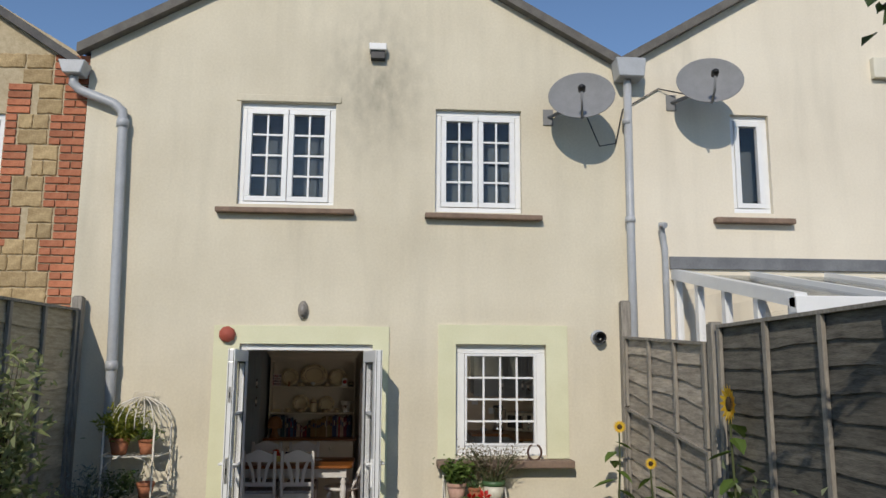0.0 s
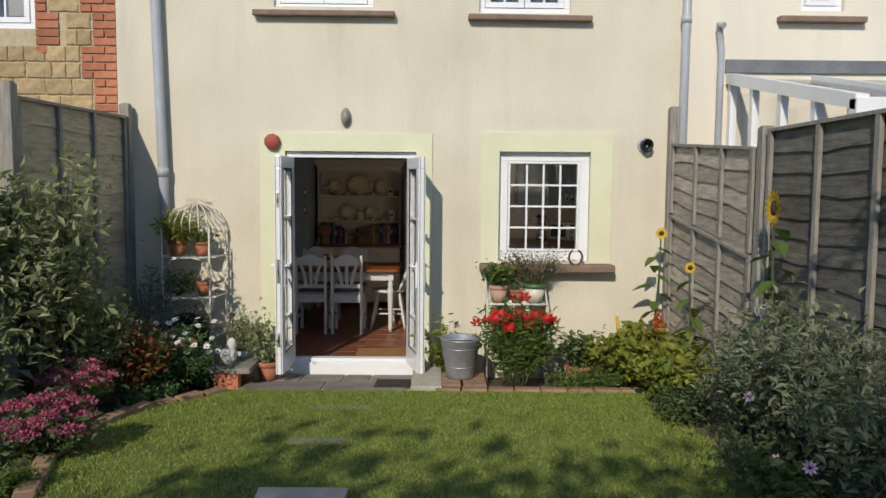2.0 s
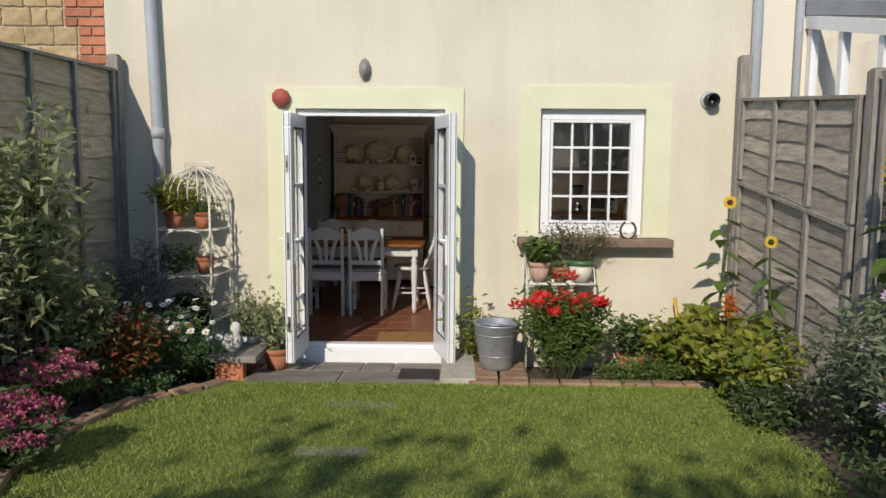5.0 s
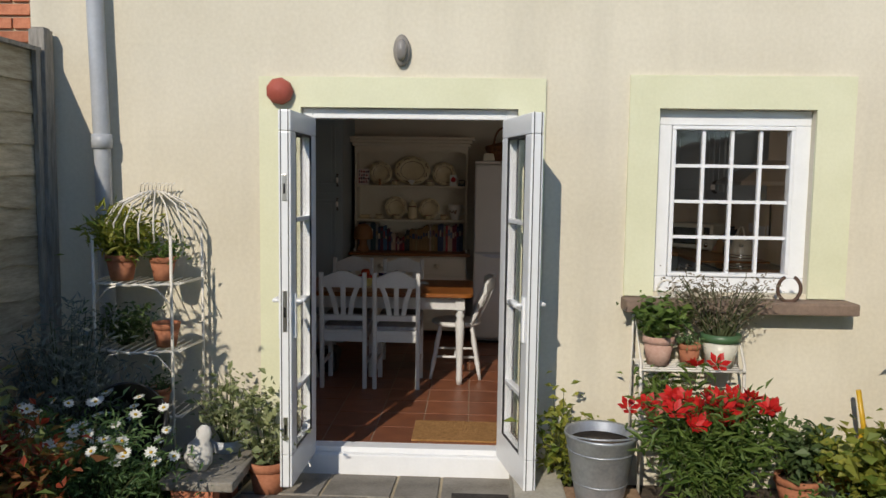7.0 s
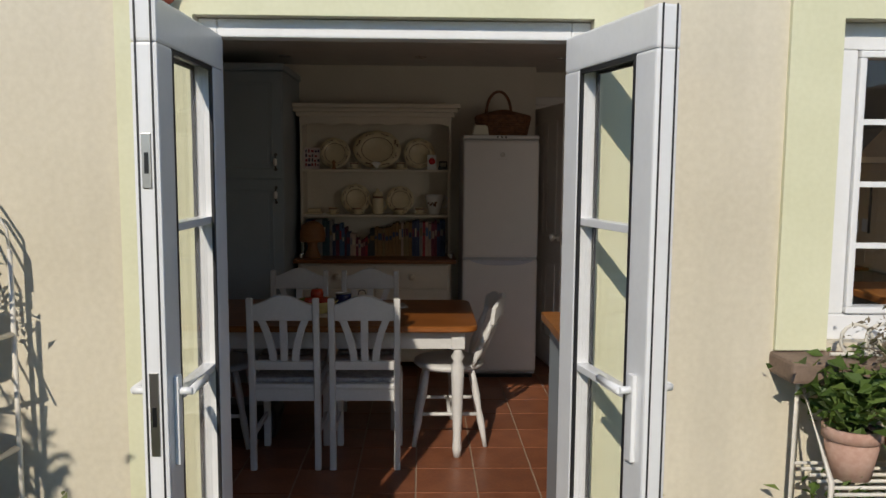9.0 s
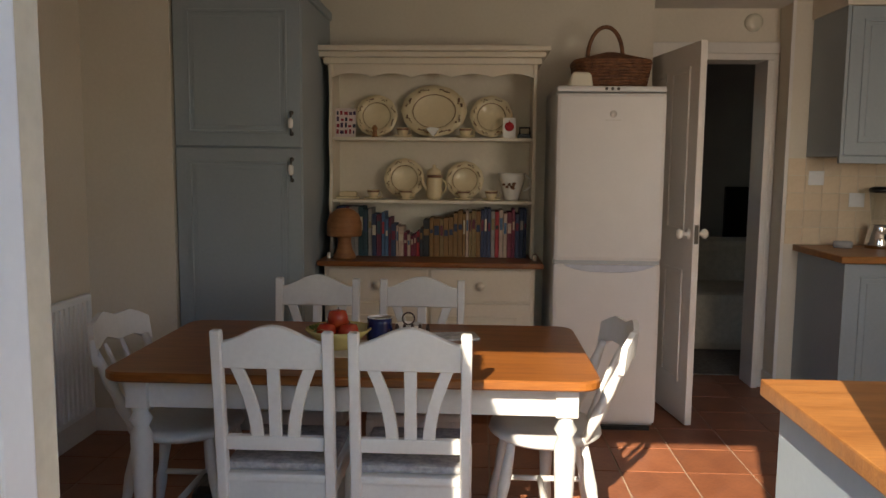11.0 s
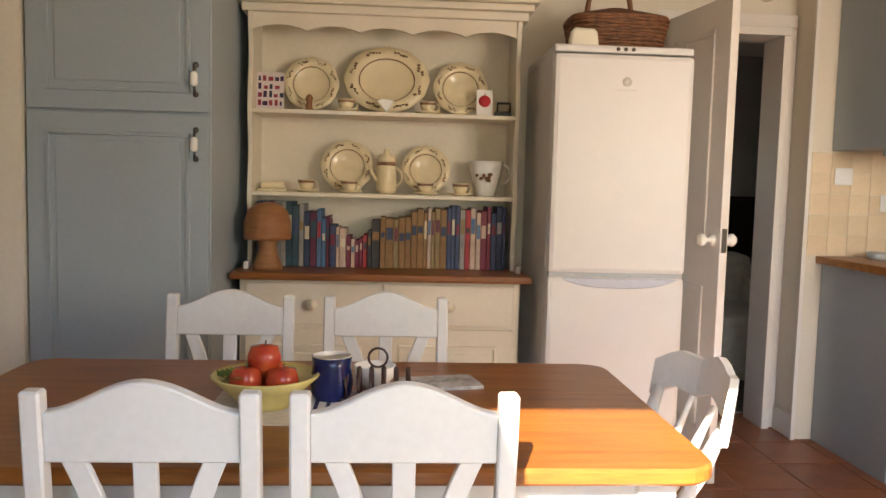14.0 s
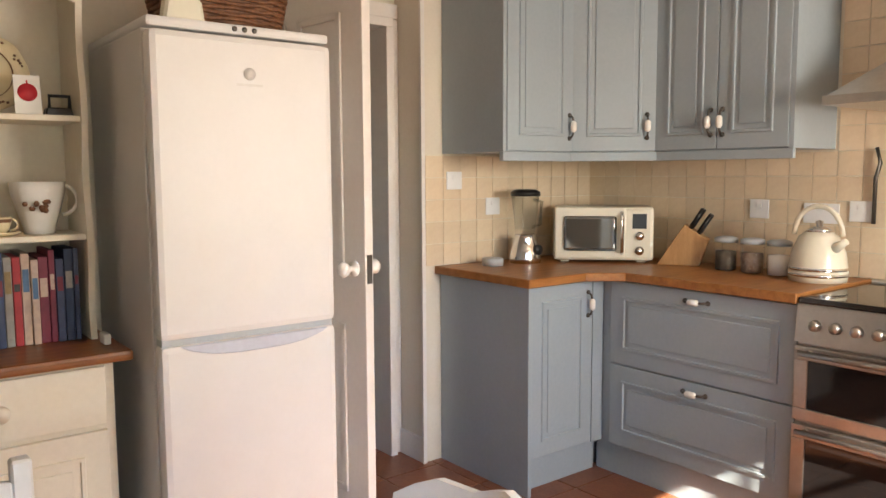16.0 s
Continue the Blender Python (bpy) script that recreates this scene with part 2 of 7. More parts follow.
def lathe(profile, n=24, at=(0, 0, 0), bm=None, m=None, cap=True):
    """A turned shape: profile of (radius, height)."""
    own = bmesh.new()
    rings = []
    for r, z in profile:
        rings.append([own.verts.new((r * math.cos(2 * math.pi * i / n), r * math.sin(2 * math.pi * i / n), z)) for i in range(n)])
    for p, q in zip(rings, rings[1:]):
        for i in range(n):
            own.faces.new((p[i], p[(i + 1) % n], q[(i + 1) % n], q[i]))
    if cap and profile[0][0] > 1e-4:
        own.faces.new(rings[0][::-1])
    if cap and profile[-1][0] > 1e-4:
        own.faces.new(rings[-1])
    for f in own.faces:
        f.smooth = True
    own.transform(Matrix.Translation(at) @ (m or Matrix()))
    return own if bm is None else merge(bm, own)


def tube(points, r, n=8, bm=None, taper=None):
    """A round bar along points; taper: radius at the far end."""
    own = bmesh.new() if bm is None else bm
    pts = [Vector(p) for p in points]
    rings = []
    up = Vector((0.13, 0.31, 0.94))
    for i, p in enumerate(pts):
        d = (pts[min(i + 1, len(pts) - 1)] - pts[max(i - 1, 0)]).normalized()
        u = d.cross(up)
        u = u.normalized() if u.length > 1e-3 else d.orthogonal().normalized()
        v = d.cross(u)
        k = float(r if taper is None else r + (taper - r) * i / max(1, len(pts) - 1))
        rings.append([own.verts.new(p + k * (math.cos(2 * math.pi * j / n) * u + math.sin(2 * math.pi * j / n) * v)) for j in range(n)])
    for a, b in zip(rings, rings[1:]):
        for j in range(n):
            own.faces.new((a[j], a[(j + 1) % n], b[(j + 1) % n], b[j])).smooth = True
    own.faces.new(rings[0][::-1])
    own.faces.new(rings[-1])
    return own


def prism(poly, depth, m=None, bm=None, bevel=0.0):
    """A flat outline in x and z, thick along y from 0 to depth."""
    own = bmesh.new()
    f = own.faces.new([own.verts.new((x, 0, z)) for x, z in poly])
    ext = bmesh.ops.extrude_face_region(own, geom=[f])
    bmesh.ops.translate(own, vec=(0, depth, 0), verts=[v for v in ext["geom"] if isinstance(v, bmesh.types.BMVert)])
    bmesh.ops.recalc_face_normals(own, faces=own.faces[:])
    if bevel:
        bmesh.ops.bevel(own, geom=[e for e in own.edges if not e.is_boundary and abs(e.calc_face_angle(0)) > 0.9], offset=bevel, segments=1, affect="EDGES")
    if m:
        own.transform(m)
    return own if bm is None else merge(bm, own)


def basis_of(ob):
    m = Matrix()
    while ob:
        m = ob.matrix_basis @ m
        ob = ob.parent
    return m


def mesh_of(name, bm, material):
    me = bpy.data.meshes.new(name)
    bm.normal_update()
    bm.to_mesh(me)
    bm.free()
    me.materials.append(material)
    return me


def part(name, bm, material, parent, label=""):
    bm.transform(basis_of(parent).inverted())
    ob = new(name, mesh_of(name, bm, material))
    ob.parent = parent
    return tagged(ob, label)


def thing(name, at, label, category, group="", kind=""):
    ob = new(name)
    ob.empty_display_size = 0.05
    ob.location = at
    return tagged(ob, label, category, group, kind)


def solid(name, bm, material, label, category, group="", kind="", at=None):
    """A thing of one mesh; its origin is put at its base."""
    if at is None:
        xs = [v.co for v in bm.verts]
        at = (sum(v.x for v in xs) / len(xs), sum(v.y for v in xs) / len(xs), min(v.z for v in xs))
    bm.transform(Matrix.Translation(-Vector(at)))
    ob = new(name, mesh_of(name, bm, material))
    ob.location = at
    return tagged(ob, label, category, group, kind)


def structure(name, bm, material, label, category="structure"):
    ob = new(name, mesh_of(name, bm, material))
    return tagged(ob, label, category, "", "structure")


def piece(name, me, parent, m):
    ob = new(name, me)
    ob.parent = parent
    ob.matrix_basis = basis_of(parent).inverted() @ m
    return ob


def ground_z(x, y):
    d = max(0.0, -y)
    z = -0.11 + 0.1 * min(d, 1.1) + 0.08 * min(max(0.0, d - 1.1), 5.0)
    return z + 0.20 * max(0.0, min(1.0, (x - 3.3) / 0.5)) * max(0.0, min(1.0, (-y - 0.3) / 1.0))


# ---- the house ----
def gable_wall(name, x0, x1, xm, eave, ridge, holes, material, label, y0=0.0, y1=0.25):
    """A wall with a pointed top; holes (x0, x1, z0, z1) go through it."""
    bm = bmesh.new()
    xs = sorted({x0, x1, xm, *[h[0] for h in holes], *[h[1] for h in holes]})
    zs = sorted({-0.7, eave, *[h[2] for h in holes], *[h[3] for h in holes]})
    for a, b in zip(xs, xs[1:]):
        for c, d in zip(zs, zs[1:]):
            mx, mz = (a + b) / 2, (c + d) / 2
            if any(h[0] < mx < h[1] and h[2] < mz < h[3] for h in holes):
                continue
            box(a, b, y0, y1, c, d, bm=bm)
    prism([(x0, eave), (x1, eave), (xm, ridge)], y1 - y0, Matrix.Translation((0, y0, 0)), bm=bm)
    bmesh.ops.remove_doubles(bm, verts=bm.verts[:], dist=0.0005)
    return structure(name, bm, material, label, "wall")


DOOR = (0.235, 1.45, -0.12, 2.008)
KWIN = (2.225, 3.075, 1.0, 2.02)
WL = (0.14, 1.05, 3.32, 4.33)
WR = (2.02, 2.86, 3.28, 4.31)
wall_s = gable_wall("wall_south", -1.30, 3.93, 1.28, 4.80, 6.25, [DOOR, KWIN, WL, WR], RENDER, "cream rendered gable wall of the house")
NW = (4.98, 5.38, 3.33, 4.34)
wall_n = gable_wall("wall_neighbour", 3.93, 9.2, 6.55, 4.83, 6.4, [NW], RENDER_N, "pale cream rendered gable wall of the next house")
for nm, x0, x1, xm, e, r in (("roof_house", -1.30, 3.93, 1.28, 4.80, 6.25), ("roof_neighbour", 3.93, 9.2, 6.55, 4.83, 6.4)):
    bm = bmesh.new()
    for xa, xb, za, zb in ((x0 - 0.08, xm, e - 0.03, r), (xm, x1 + 0.05, r, e - 0.03)):
        prism([(xa, za), (xb, zb), (xb, zb + 0.07), (xa, za + 0.07)], 7.0, Matrix.Translation((0, 0.0, 0)), bm=bm)
    roof = tagged(structure(nm, bm, SLATE, "dark slate pitched roof", "roof"))
    bm = bmesh.new()
    for xa, xb, za, zb in ((x0 - 0.10, xm, e - 0.05, r), (xm, x1 + 0.02, r, e - 0.05)):
        prism([(xa, za - 0.02), (xb, zb - 0.02), (xb, zb + 0.075), (xa, za + 0.075)], 0.10, Matrix.Translation((0, -0.10, 0)), bm=bm)
    part("verge", bm, ROOFEDGE, roof, "weathered grey verge along the gable")

# surrounds of the door and the kitchen window
bm = bmesh.new()
for b in ((0.0, 0.235, -0.10, 2.175), (1.45, 1.60, -0.10, 2.175), (0.235, 1.45, 2.008, 2.175)):
    box(b[0], b[1], -0.018, 0.0, b[2], b[3], bm=bm)
structure("trim_door_surround", bm, SURROUND, "pale yellow raised render surround of the door", "trim")
bm = bmesh.new()
for b in ((2.06, 2.225, 0.98, 2.20), (3.075, 3.28, 0.98, 2.20), (2.225, 3.075, 2.02, 2.20)):
    box(b[0], b[1], -0.018, 0.0, b[2], b[3], bm=bm)
structure("trim_window_surround", bm, SURROUND, "pale yellow raised render surround of the window", "trim")


def sill(x0, x1, z0, z1, out, label):
    bm = box(x0, x1, -out, 0.02, z0, z1, 0.012)
    for v in bm.verts:
        v.co.z += 0.008 * noise.noise(v.co * 5)
    structure("sill", bm, SILL, label, "window sill")


sill(2.05, 3.30, 0.905, 0.975, 0.16, "brown stone sill under the kitchen window")
sill(-0.04, 1.25, 3.225, 3.275, 0.09, "thin brown stone sill under an upper window")
sill(1.92, 3.05, 3.205, 3.255, 0.09, "thin brown stone sill under an upper window")
sill(4.76, 5.56, 3.215, 3.27, 0.09, "thin brown stone sill under the narrow window")
bm = box(0.10, 1.10, -0.012, 0.0, 4.335, 4.40, 0.004)
structure("trim_lintel", bm, RENDER, "patched cream render lintel over the window", "trim")


def window(name, x0, x1, z0, z1, leaves, cols, rows, label, y=0.05, bar=0.018, fr=0.055):
    w = thing(name, ((x0 + x1) / 2, y, z0), label, "window", "", "structure")
    bm = bmesh.new()
    box(x0, x1, y, y + 0.07, z0, z0 + fr, 0.006, bm)
    box(x0, x1, y, y + 0.07, z1 - fr, z1, 0.006, bm)
    for a in (x0, x1 - fr):
        box(a, a + fr, y, y + 0.068, z0 + fr, z1 - fr, 0.006, bm)
    part("window_frame", bm, UPVC, w)
    wx = (x1 - x0 - 2 * fr) / leaves
    for k in range(leaves):
        a, b = x0 + fr + k * wx + 0.003, x0 + fr + (k + 1) * wx - 0.003
        c, d = z0 + fr + 0.003, z1 - fr - 0.003
        s = 0.05 if leaves > 1 or cols < 3 else 0.022
        bm = bmesh.new()
        box(a, b, y - 0.012, y + 0.05, c, c + s, 0.005, bm)
        box(a, b, y - 0.012, y + 0.05, d - s, d, 0.005, bm)
        box(a, a + s, y - 0.012, y + 0.05, c + s, d - s, 0.005, bm)
        box(b - s, b, y - 0.012, y + 0.05, c + s, d - s, 0.005, bm)
        sash = part("sash", bm, UPVC, w)
        part("pane", box(a + s, b - s, y + 0.02, y + 0.026, c + s, d - s), GLASS, sash).visible_shadow = False
        for i in range(1, cols):
            xx = a + s + (b - a - 2 * s) * i / cols
            part("glazing_bar", box(xx - bar / 2, xx + bar / 2, y + 0.008, y + 0.034, c + s, d - s), UPVC, sash)
        for j in range(1, rows):
            zz = c + s + (d - c - 2 * s) * j / rows
            part("glazing_bar", box(a + s, b - s, y + 0.010, y + 0.032, zz - bar / 2, zz + bar / 2), UPVC, sash)
    return w


window("window_1", *WL[:2], WL[2] - 0.02, WL[3], 2, 2, 4, "white plastic casement window with glazing bars, closed")
window("window_2", *WR[:2], WR[2], WR[3], 2, 2, 4, "white plastic casement window with glazing bars, closed")
window("window_3", *KWIN, 1, 4, 4, "white kitchen window of sixteen small panes", fr=0.085)
window("window_4", *NW, 1, 1, 1, "narrow white window of the next house, ajar")
# dark sheets added behind the upper windows, standing in for dim glass reflections
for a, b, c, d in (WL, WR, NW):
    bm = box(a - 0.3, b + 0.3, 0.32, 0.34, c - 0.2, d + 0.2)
    structure("blind", bm, surf("dim_glass_backing", (0.06, 0.075, 0.082), (0.10, 0.118, 0.125), 0.9, 3, 0.05, stretch=(3, 1, 1)), "dark sheet added behind the upper window for its dim reflections", "curtain")

# left neighbour of brick and stone, its own roof edge
NB_X = -1.30
wl_hole = (-3.10, -2.05, 3.10, 4.15)
nb = gable_wall("wall_brick", -6.3, NB_X, -3.9, 4.70, 6.25, [wl_hole], MORTAR, "wall of honey stone with red brick quoins", 0.03, 0.25)
bm = bmesh.new()
for xa, xb, za, zb in ((-6.4, -3.9, 4.66, 6.25), (-3.9, NB_X - 0.05, 6.25, 4.60)):
    prism([(xa, za - 0.02), (xb, zb - 0.02), (xb, zb + 0.07), (xa, za + 0.07)], 7.0, Matrix.Translation((0, -0.06, 0)), bm=bm)
structure("roof_brick_house", bm, SLATE, "dark slate roof of the brick house", "roof")
window("window_5", *wl_hole, 2, 2, 4, "white casement window in the brick wall", y=0.06)
# same added dark sheet, giving this window its dim glass
structure("blind", box(-3.3, -1.9, 0.32, 0.34, 3.0, 4.3), SHADE_GREY, "dark sheet added behind the upper window for its dim reflections", "curtain")

# ---- plain walls that close the houses ----
for nm, q in (("wall_house_west", (-1.295, -1.16, 0.25, 6.86, 2.5, 4.78)), ("wall_house_east", (3.80, 3.925, 0.25, 6.86, 2.5, 4.78)), 
              ("wall_neighbour_east", (9.05, 9.2, 0.25, 6.86, -0.5, 4.8)), ("wall_neighbour_back", (3.93, 9.2, 6.86, 7.0, -0.5, 4.8)),
              ("wall_brick_west", (-6.3, -6.15, 0.25, 6.7, -0.5, 4.66)), ("wall_brick_back", (-6.3, -1.31, 6.7, 6.84, -0.5, 4.66))):
    structure(nm, box(*q), RENDER_N, "plain cream rendered outer wall", "wall")

# ---- kitchen shell ----
structure("floor_base", box(-1.30, 3.95, 0.06, 6.6, -0.25, -0.012), GROUT, "grout bed under the kitchen tiles", "floor")
structure("ceiling", box(-1.30, 3.95, 0.25, 6.6, 2.36, 2.5), CEIL, "white plaster kitchen ceiling", "ceiling")
structure("wall_west", box(-1.30, -1.15, 0.25, 6.6, -0.1, 2.36), PLASTER, "cream plaster kitchen wall", "wall")
structure("wall_east", box(3.80, 3.95, 0.25, 6.6, -0.1, 2.36), PLASTER, "cream plaster kitchen wall behind the cooker", "wall")
structure("wall_stub", box(-1.15, -0.70, 3.02, 3.80, -0.1, 2.36), PLASTER, "cream plaster wall beside the larder cupboard", "wall")
bm = box(-1.15, 1.83, 3.80, 3.95, -0.1, 2.36)
structure("wall_north", bm, PLASTER, "cream plaster back wall of the kitchen", "wall")
structure("wall_north_east", box(2.665, 3.80, 3.90, 4.26, -0.1, 2.36), PLASTER, "cream plaster wall behind the worktop", "wall")
bm = bmesh.new()
box(1.70, 1.83, 3.95, 4.26, -0.1, 2.36, bm=bm)
box(1.83, 2.665, 4.12, 4.26, 2.085, 2.36, bm=bm)
box(2.62, 2.665, 4.12, 4.26, -0.1, 2.085, bm=bm)
structure("wall_doorway", bm, PLASTER, "cream wall round the inner doorway", "wall")
structure("wall_inner_south", box(1.50, 3.80, 0.25, 0.27, -0.1, 1.0), PLASTER, "cream plaster under the kitchen window", "wall")
bm = bmesh.new()
box(1.832, 1.87, 4.06, 4.28, 0, 2.044, 0.004, bm)
box(2.58, 2.618, 4.06, 4.28, 0, 2.044, 0.004, bm)
box(1.832, 2.618, 4.062, 4.278, 2.045, 2.083, 0.004, bm)
box(2.622, 2.66, 4.085, 4.118, 0, 2.084, 0.008, bm)
box(1.832, 2.66, 4.083, 4.118, 2.086, 2.155, 0.008, bm)
structure("door_frame", bm, DOORWHITE, "white painted frame of the inner doorway", "door frame")
bm = bmesh.new()
box(2.645, 2.665, 3.885, 3.90, 0, 2.36, bm=bm)
box(2.648, 2.665, 3.90, 4.085, 0, 0.12, 0.004, bm)
box(-1.15, -0.70, 3.005, 3.02, 0, 0.12, 0.004, bm)
box(-1.15, -1.135, 0.3, 3.0, 0, 0.12, 0.004, bm)
structure("baseboard", bm, DOORWHITE, "white painted skirting board", "baseboard")
# room beyond the inner door; its dimness is put into the walls' grey
BWIN = (2.20, 2.78, 1.15, 2.05)


def wall_with_hole(name, x0, x1, y0, y1, z0, z1, hole, material, label):
    bm = bmesh.new()
    a, b, c, d = hole
    for q in ((x0, a, z0, z1), (b, x1, z0, z1), (a, b, z0, c), (a, b, d, z1)):
        box(q[0], q[1], y0, y1, q[2], q[3], bm=bm)
    bmesh.ops.remove_doubles(bm, verts=bm.verts[:], dist=0.0005)
    structure(name, bm, material, label, "wall")


wall_with_hole("wall_back_room", -1.15, 3.80, 6.4, 6.55, -0.1, 2.36, BWIN, SHADE_GREY, "grey wall of the back room, its dimness put in the colour")
wall_with_hole("wall_house_back", -1.295, 3.925, 6.86, 7.0, -0.1, 4.78, BWIN, RENDER_N, "plain cream rendered outer wall")
window("window_6", *BWIN, 1, 2, 3, "white window with glazing bars in the back room", y=6.44)
structure("wall_back_room_side", box(1.50, 1.62, 4.28, 6.4, -0.1, 2.36), SHADE_GREY, "grey side wall of the back room, its dimness put in the colour", "wall")

# inner door, open against the fridge
dm = Matrix.Translation((1.86, 4.06, 0)) @ Matrix.Rotation(radians(-81.4), 4, "Z")
d = thing("door_2", (1.86, 4.06, 0), "white panelled inner door standing open", "door", "", "structure")
part("door_leaf", box(0, 0.784, -0.018, 0.018, 0.008, 2.04, 0.004, m=dm), DOORWHITE, d)
for (a, b, c, e) in ((0.11, 0.355, 0.22, 0.84), (0.43, 0.675, 0.22, 0.84), (0.11, 0.355, 1.04, 1.92), (0.43, 0.675, 1.04, 1.92)):
    for sgn in (-1, 1):
        bm = bmesh.new()
        y0, y1 = (0.018, 0.027) if sgn > 0 else (-0.027, -0.018)
        for q in ((a, b, c, c + 0.025), (a, b, e - 0.025, e), (a, a + 0.025, c, e), (b - 0.025, b, c, e)):
            box(q[0], q[1], y0, y1, q[2], q[3], 0.004, bm, dm)
        part("panel_moulding", bm, DOORWHITE, d)
for sgn in (-1, 1):
    knob = lathe([(0.028, 0), (0.028, 0.006), (0.010, 0.012), (0.010, 0.03), (0.024, 0.04), (0.028, 0.055), (0.018, 0.068), (0.0, 0.07)], 16,
                 m=dm @ Matrix.Translation((0.728, sgn * 0.018, 1.04)) @ Matrix.Rotation(radians(-90 * sgn), 4, "X"))
    part("door_knob", knob, CERAMIC, d, "white ceramic door knob with chrome rose")
part("latch_plate", box(0.782, 0.787, -0.011, 0.011, 0.99, 1.09, m=dm), PEWTER, d, "dark latch plate")

# ---- french doors ----
fd = thing("door_1", (0.86, 0.05, -0.08), "white plastic french doors standing wide open", "door", "", "structure")
bm = bmesh.new()
box(0.235, 0.295, 0.03, 0.10, -0.10, 2.006, 0.006, bm)
box(1.39, 1.45, 0.03, 0.10, -0.10, 2.006, 0.006, bm)
box(0.295, 1.39, 0.03, 0.10, 1.950, 2.006, 0.006, bm)
part("door_frame", bm, UPVC, fd)
bm = bmesh.new()
box(0.235, 1.45, -0.03, 0.12, -0.115, 0.02, 0.008, bm)
box(0.295, 1.39, 0.0, 0.10, 0.02, 0.055, 0.008, bm)
part("threshold", bm, UPVC, fd, "scuffed white plastic threshold")


def leaf(hinge, ang, flip):
    m = Matrix.Translation((hinge, -0.005, 0)) @ Matrix.Rotation(radians(ang), 4, "Z") @ Matrix.Diagonal((flip, 1, 1, 1))
    W, s, z0, z1 = 0.545, 0.105, 0.03, 1.948
    bm = bmesh.new()
    for q in ((0, W, z0, z0 + 0.17), (0, W, z1 - s, z1), (0, s, z0 + 0.17, z1 - s), (W - s, W, z0 + 0.17, z1 - s)):
        box(q[0], q[1], -0.032, 0.032, q[2], q[3], 0.008, bm, m)
    lf = part("door_leaf", bm, UPVC, fd)
    part("pane", box(s - 0.01, W - s + 0.01, -0.012, 0.012, z0 + 0.16, z1 - s + 0.01, m=m), GLASS, lf).visible_shadow = False
    for zz in (0.49, 0.94, 1.385):
        part("glazing_bar", box(s, W - s, -0.02, 0.02, zz, zz + 0.022, 0.003, m=m), UPVC, lf)
    bm = bmesh.new()
    for sg in (-1, 1):
        for q in ((s, W - s, z0 + 0.165, z0 + 0.178), (s, W - s, z1 - s - 0.013, z1 - s)):
            box(q[0], q[1], sg * 0.026 - 0.004, sg * 0.026 + 0.004, q[2], q[3], bm=bm, m=m)
        for xx in (s, W - s - 0.013):
            box(xx, xx + 0.013, sg * 0.026 - 0.004, sg * 0.026 + 0.004, z0 + 0.178, z1 - s - 0.013, bm=bm, m=m)
    part("gasket", bm, DARK, lf, "thin dark glazing gasket")
    for sg in (-1, 1):
        bm = bmesh.new()
        box(W - 0.07, W - 0.04, sg * 0.032, sg * 0.045, 0.80, 1.03, 0.004, bm, m)
        tube([m @ Vector((W - 0.055, sg * q, 0.99)) for q in (0.04, 0.075)], 0.010, 8, bm)
        tube([m @ Vector((W - 0.055 - k, sg * 0.072, 0.99)) for k in (0, 0.06, 0.12)], 0.011, 8, bm)
        part("handle", bm, UPVC, lf, "white lever handle")
    for za, zb in ((0.28, 0.40), (0.84, 1.05), (1.50, 1.63)) if flip > 0 else ():
        keep = part("lock_plate", box(W, W + 0.004, -0.011, 0.011, za, zb, 0.001, m=m), STEEL, lf, "grey steel lock keep on the edge")
        part("latch_slot", box(W + 0.0035, W + 0.0055, -0.005, 0.005, (za + zb) / 2 - 0.03, (za + zb) / 2 + 0.02, m=m), BLACK, keep)
    bm = box(W, W + 0.003, 0.017, 0.021, z0, z1, m=m)
    box(W, W + 0.003, -0.021, -0.017, z0, z1, bm=bm, m=m)
    part("weather_seal", bm, DARK, lf)


leaf(0.288, -91.5, 1)
leaf(1.395, 103, -1)

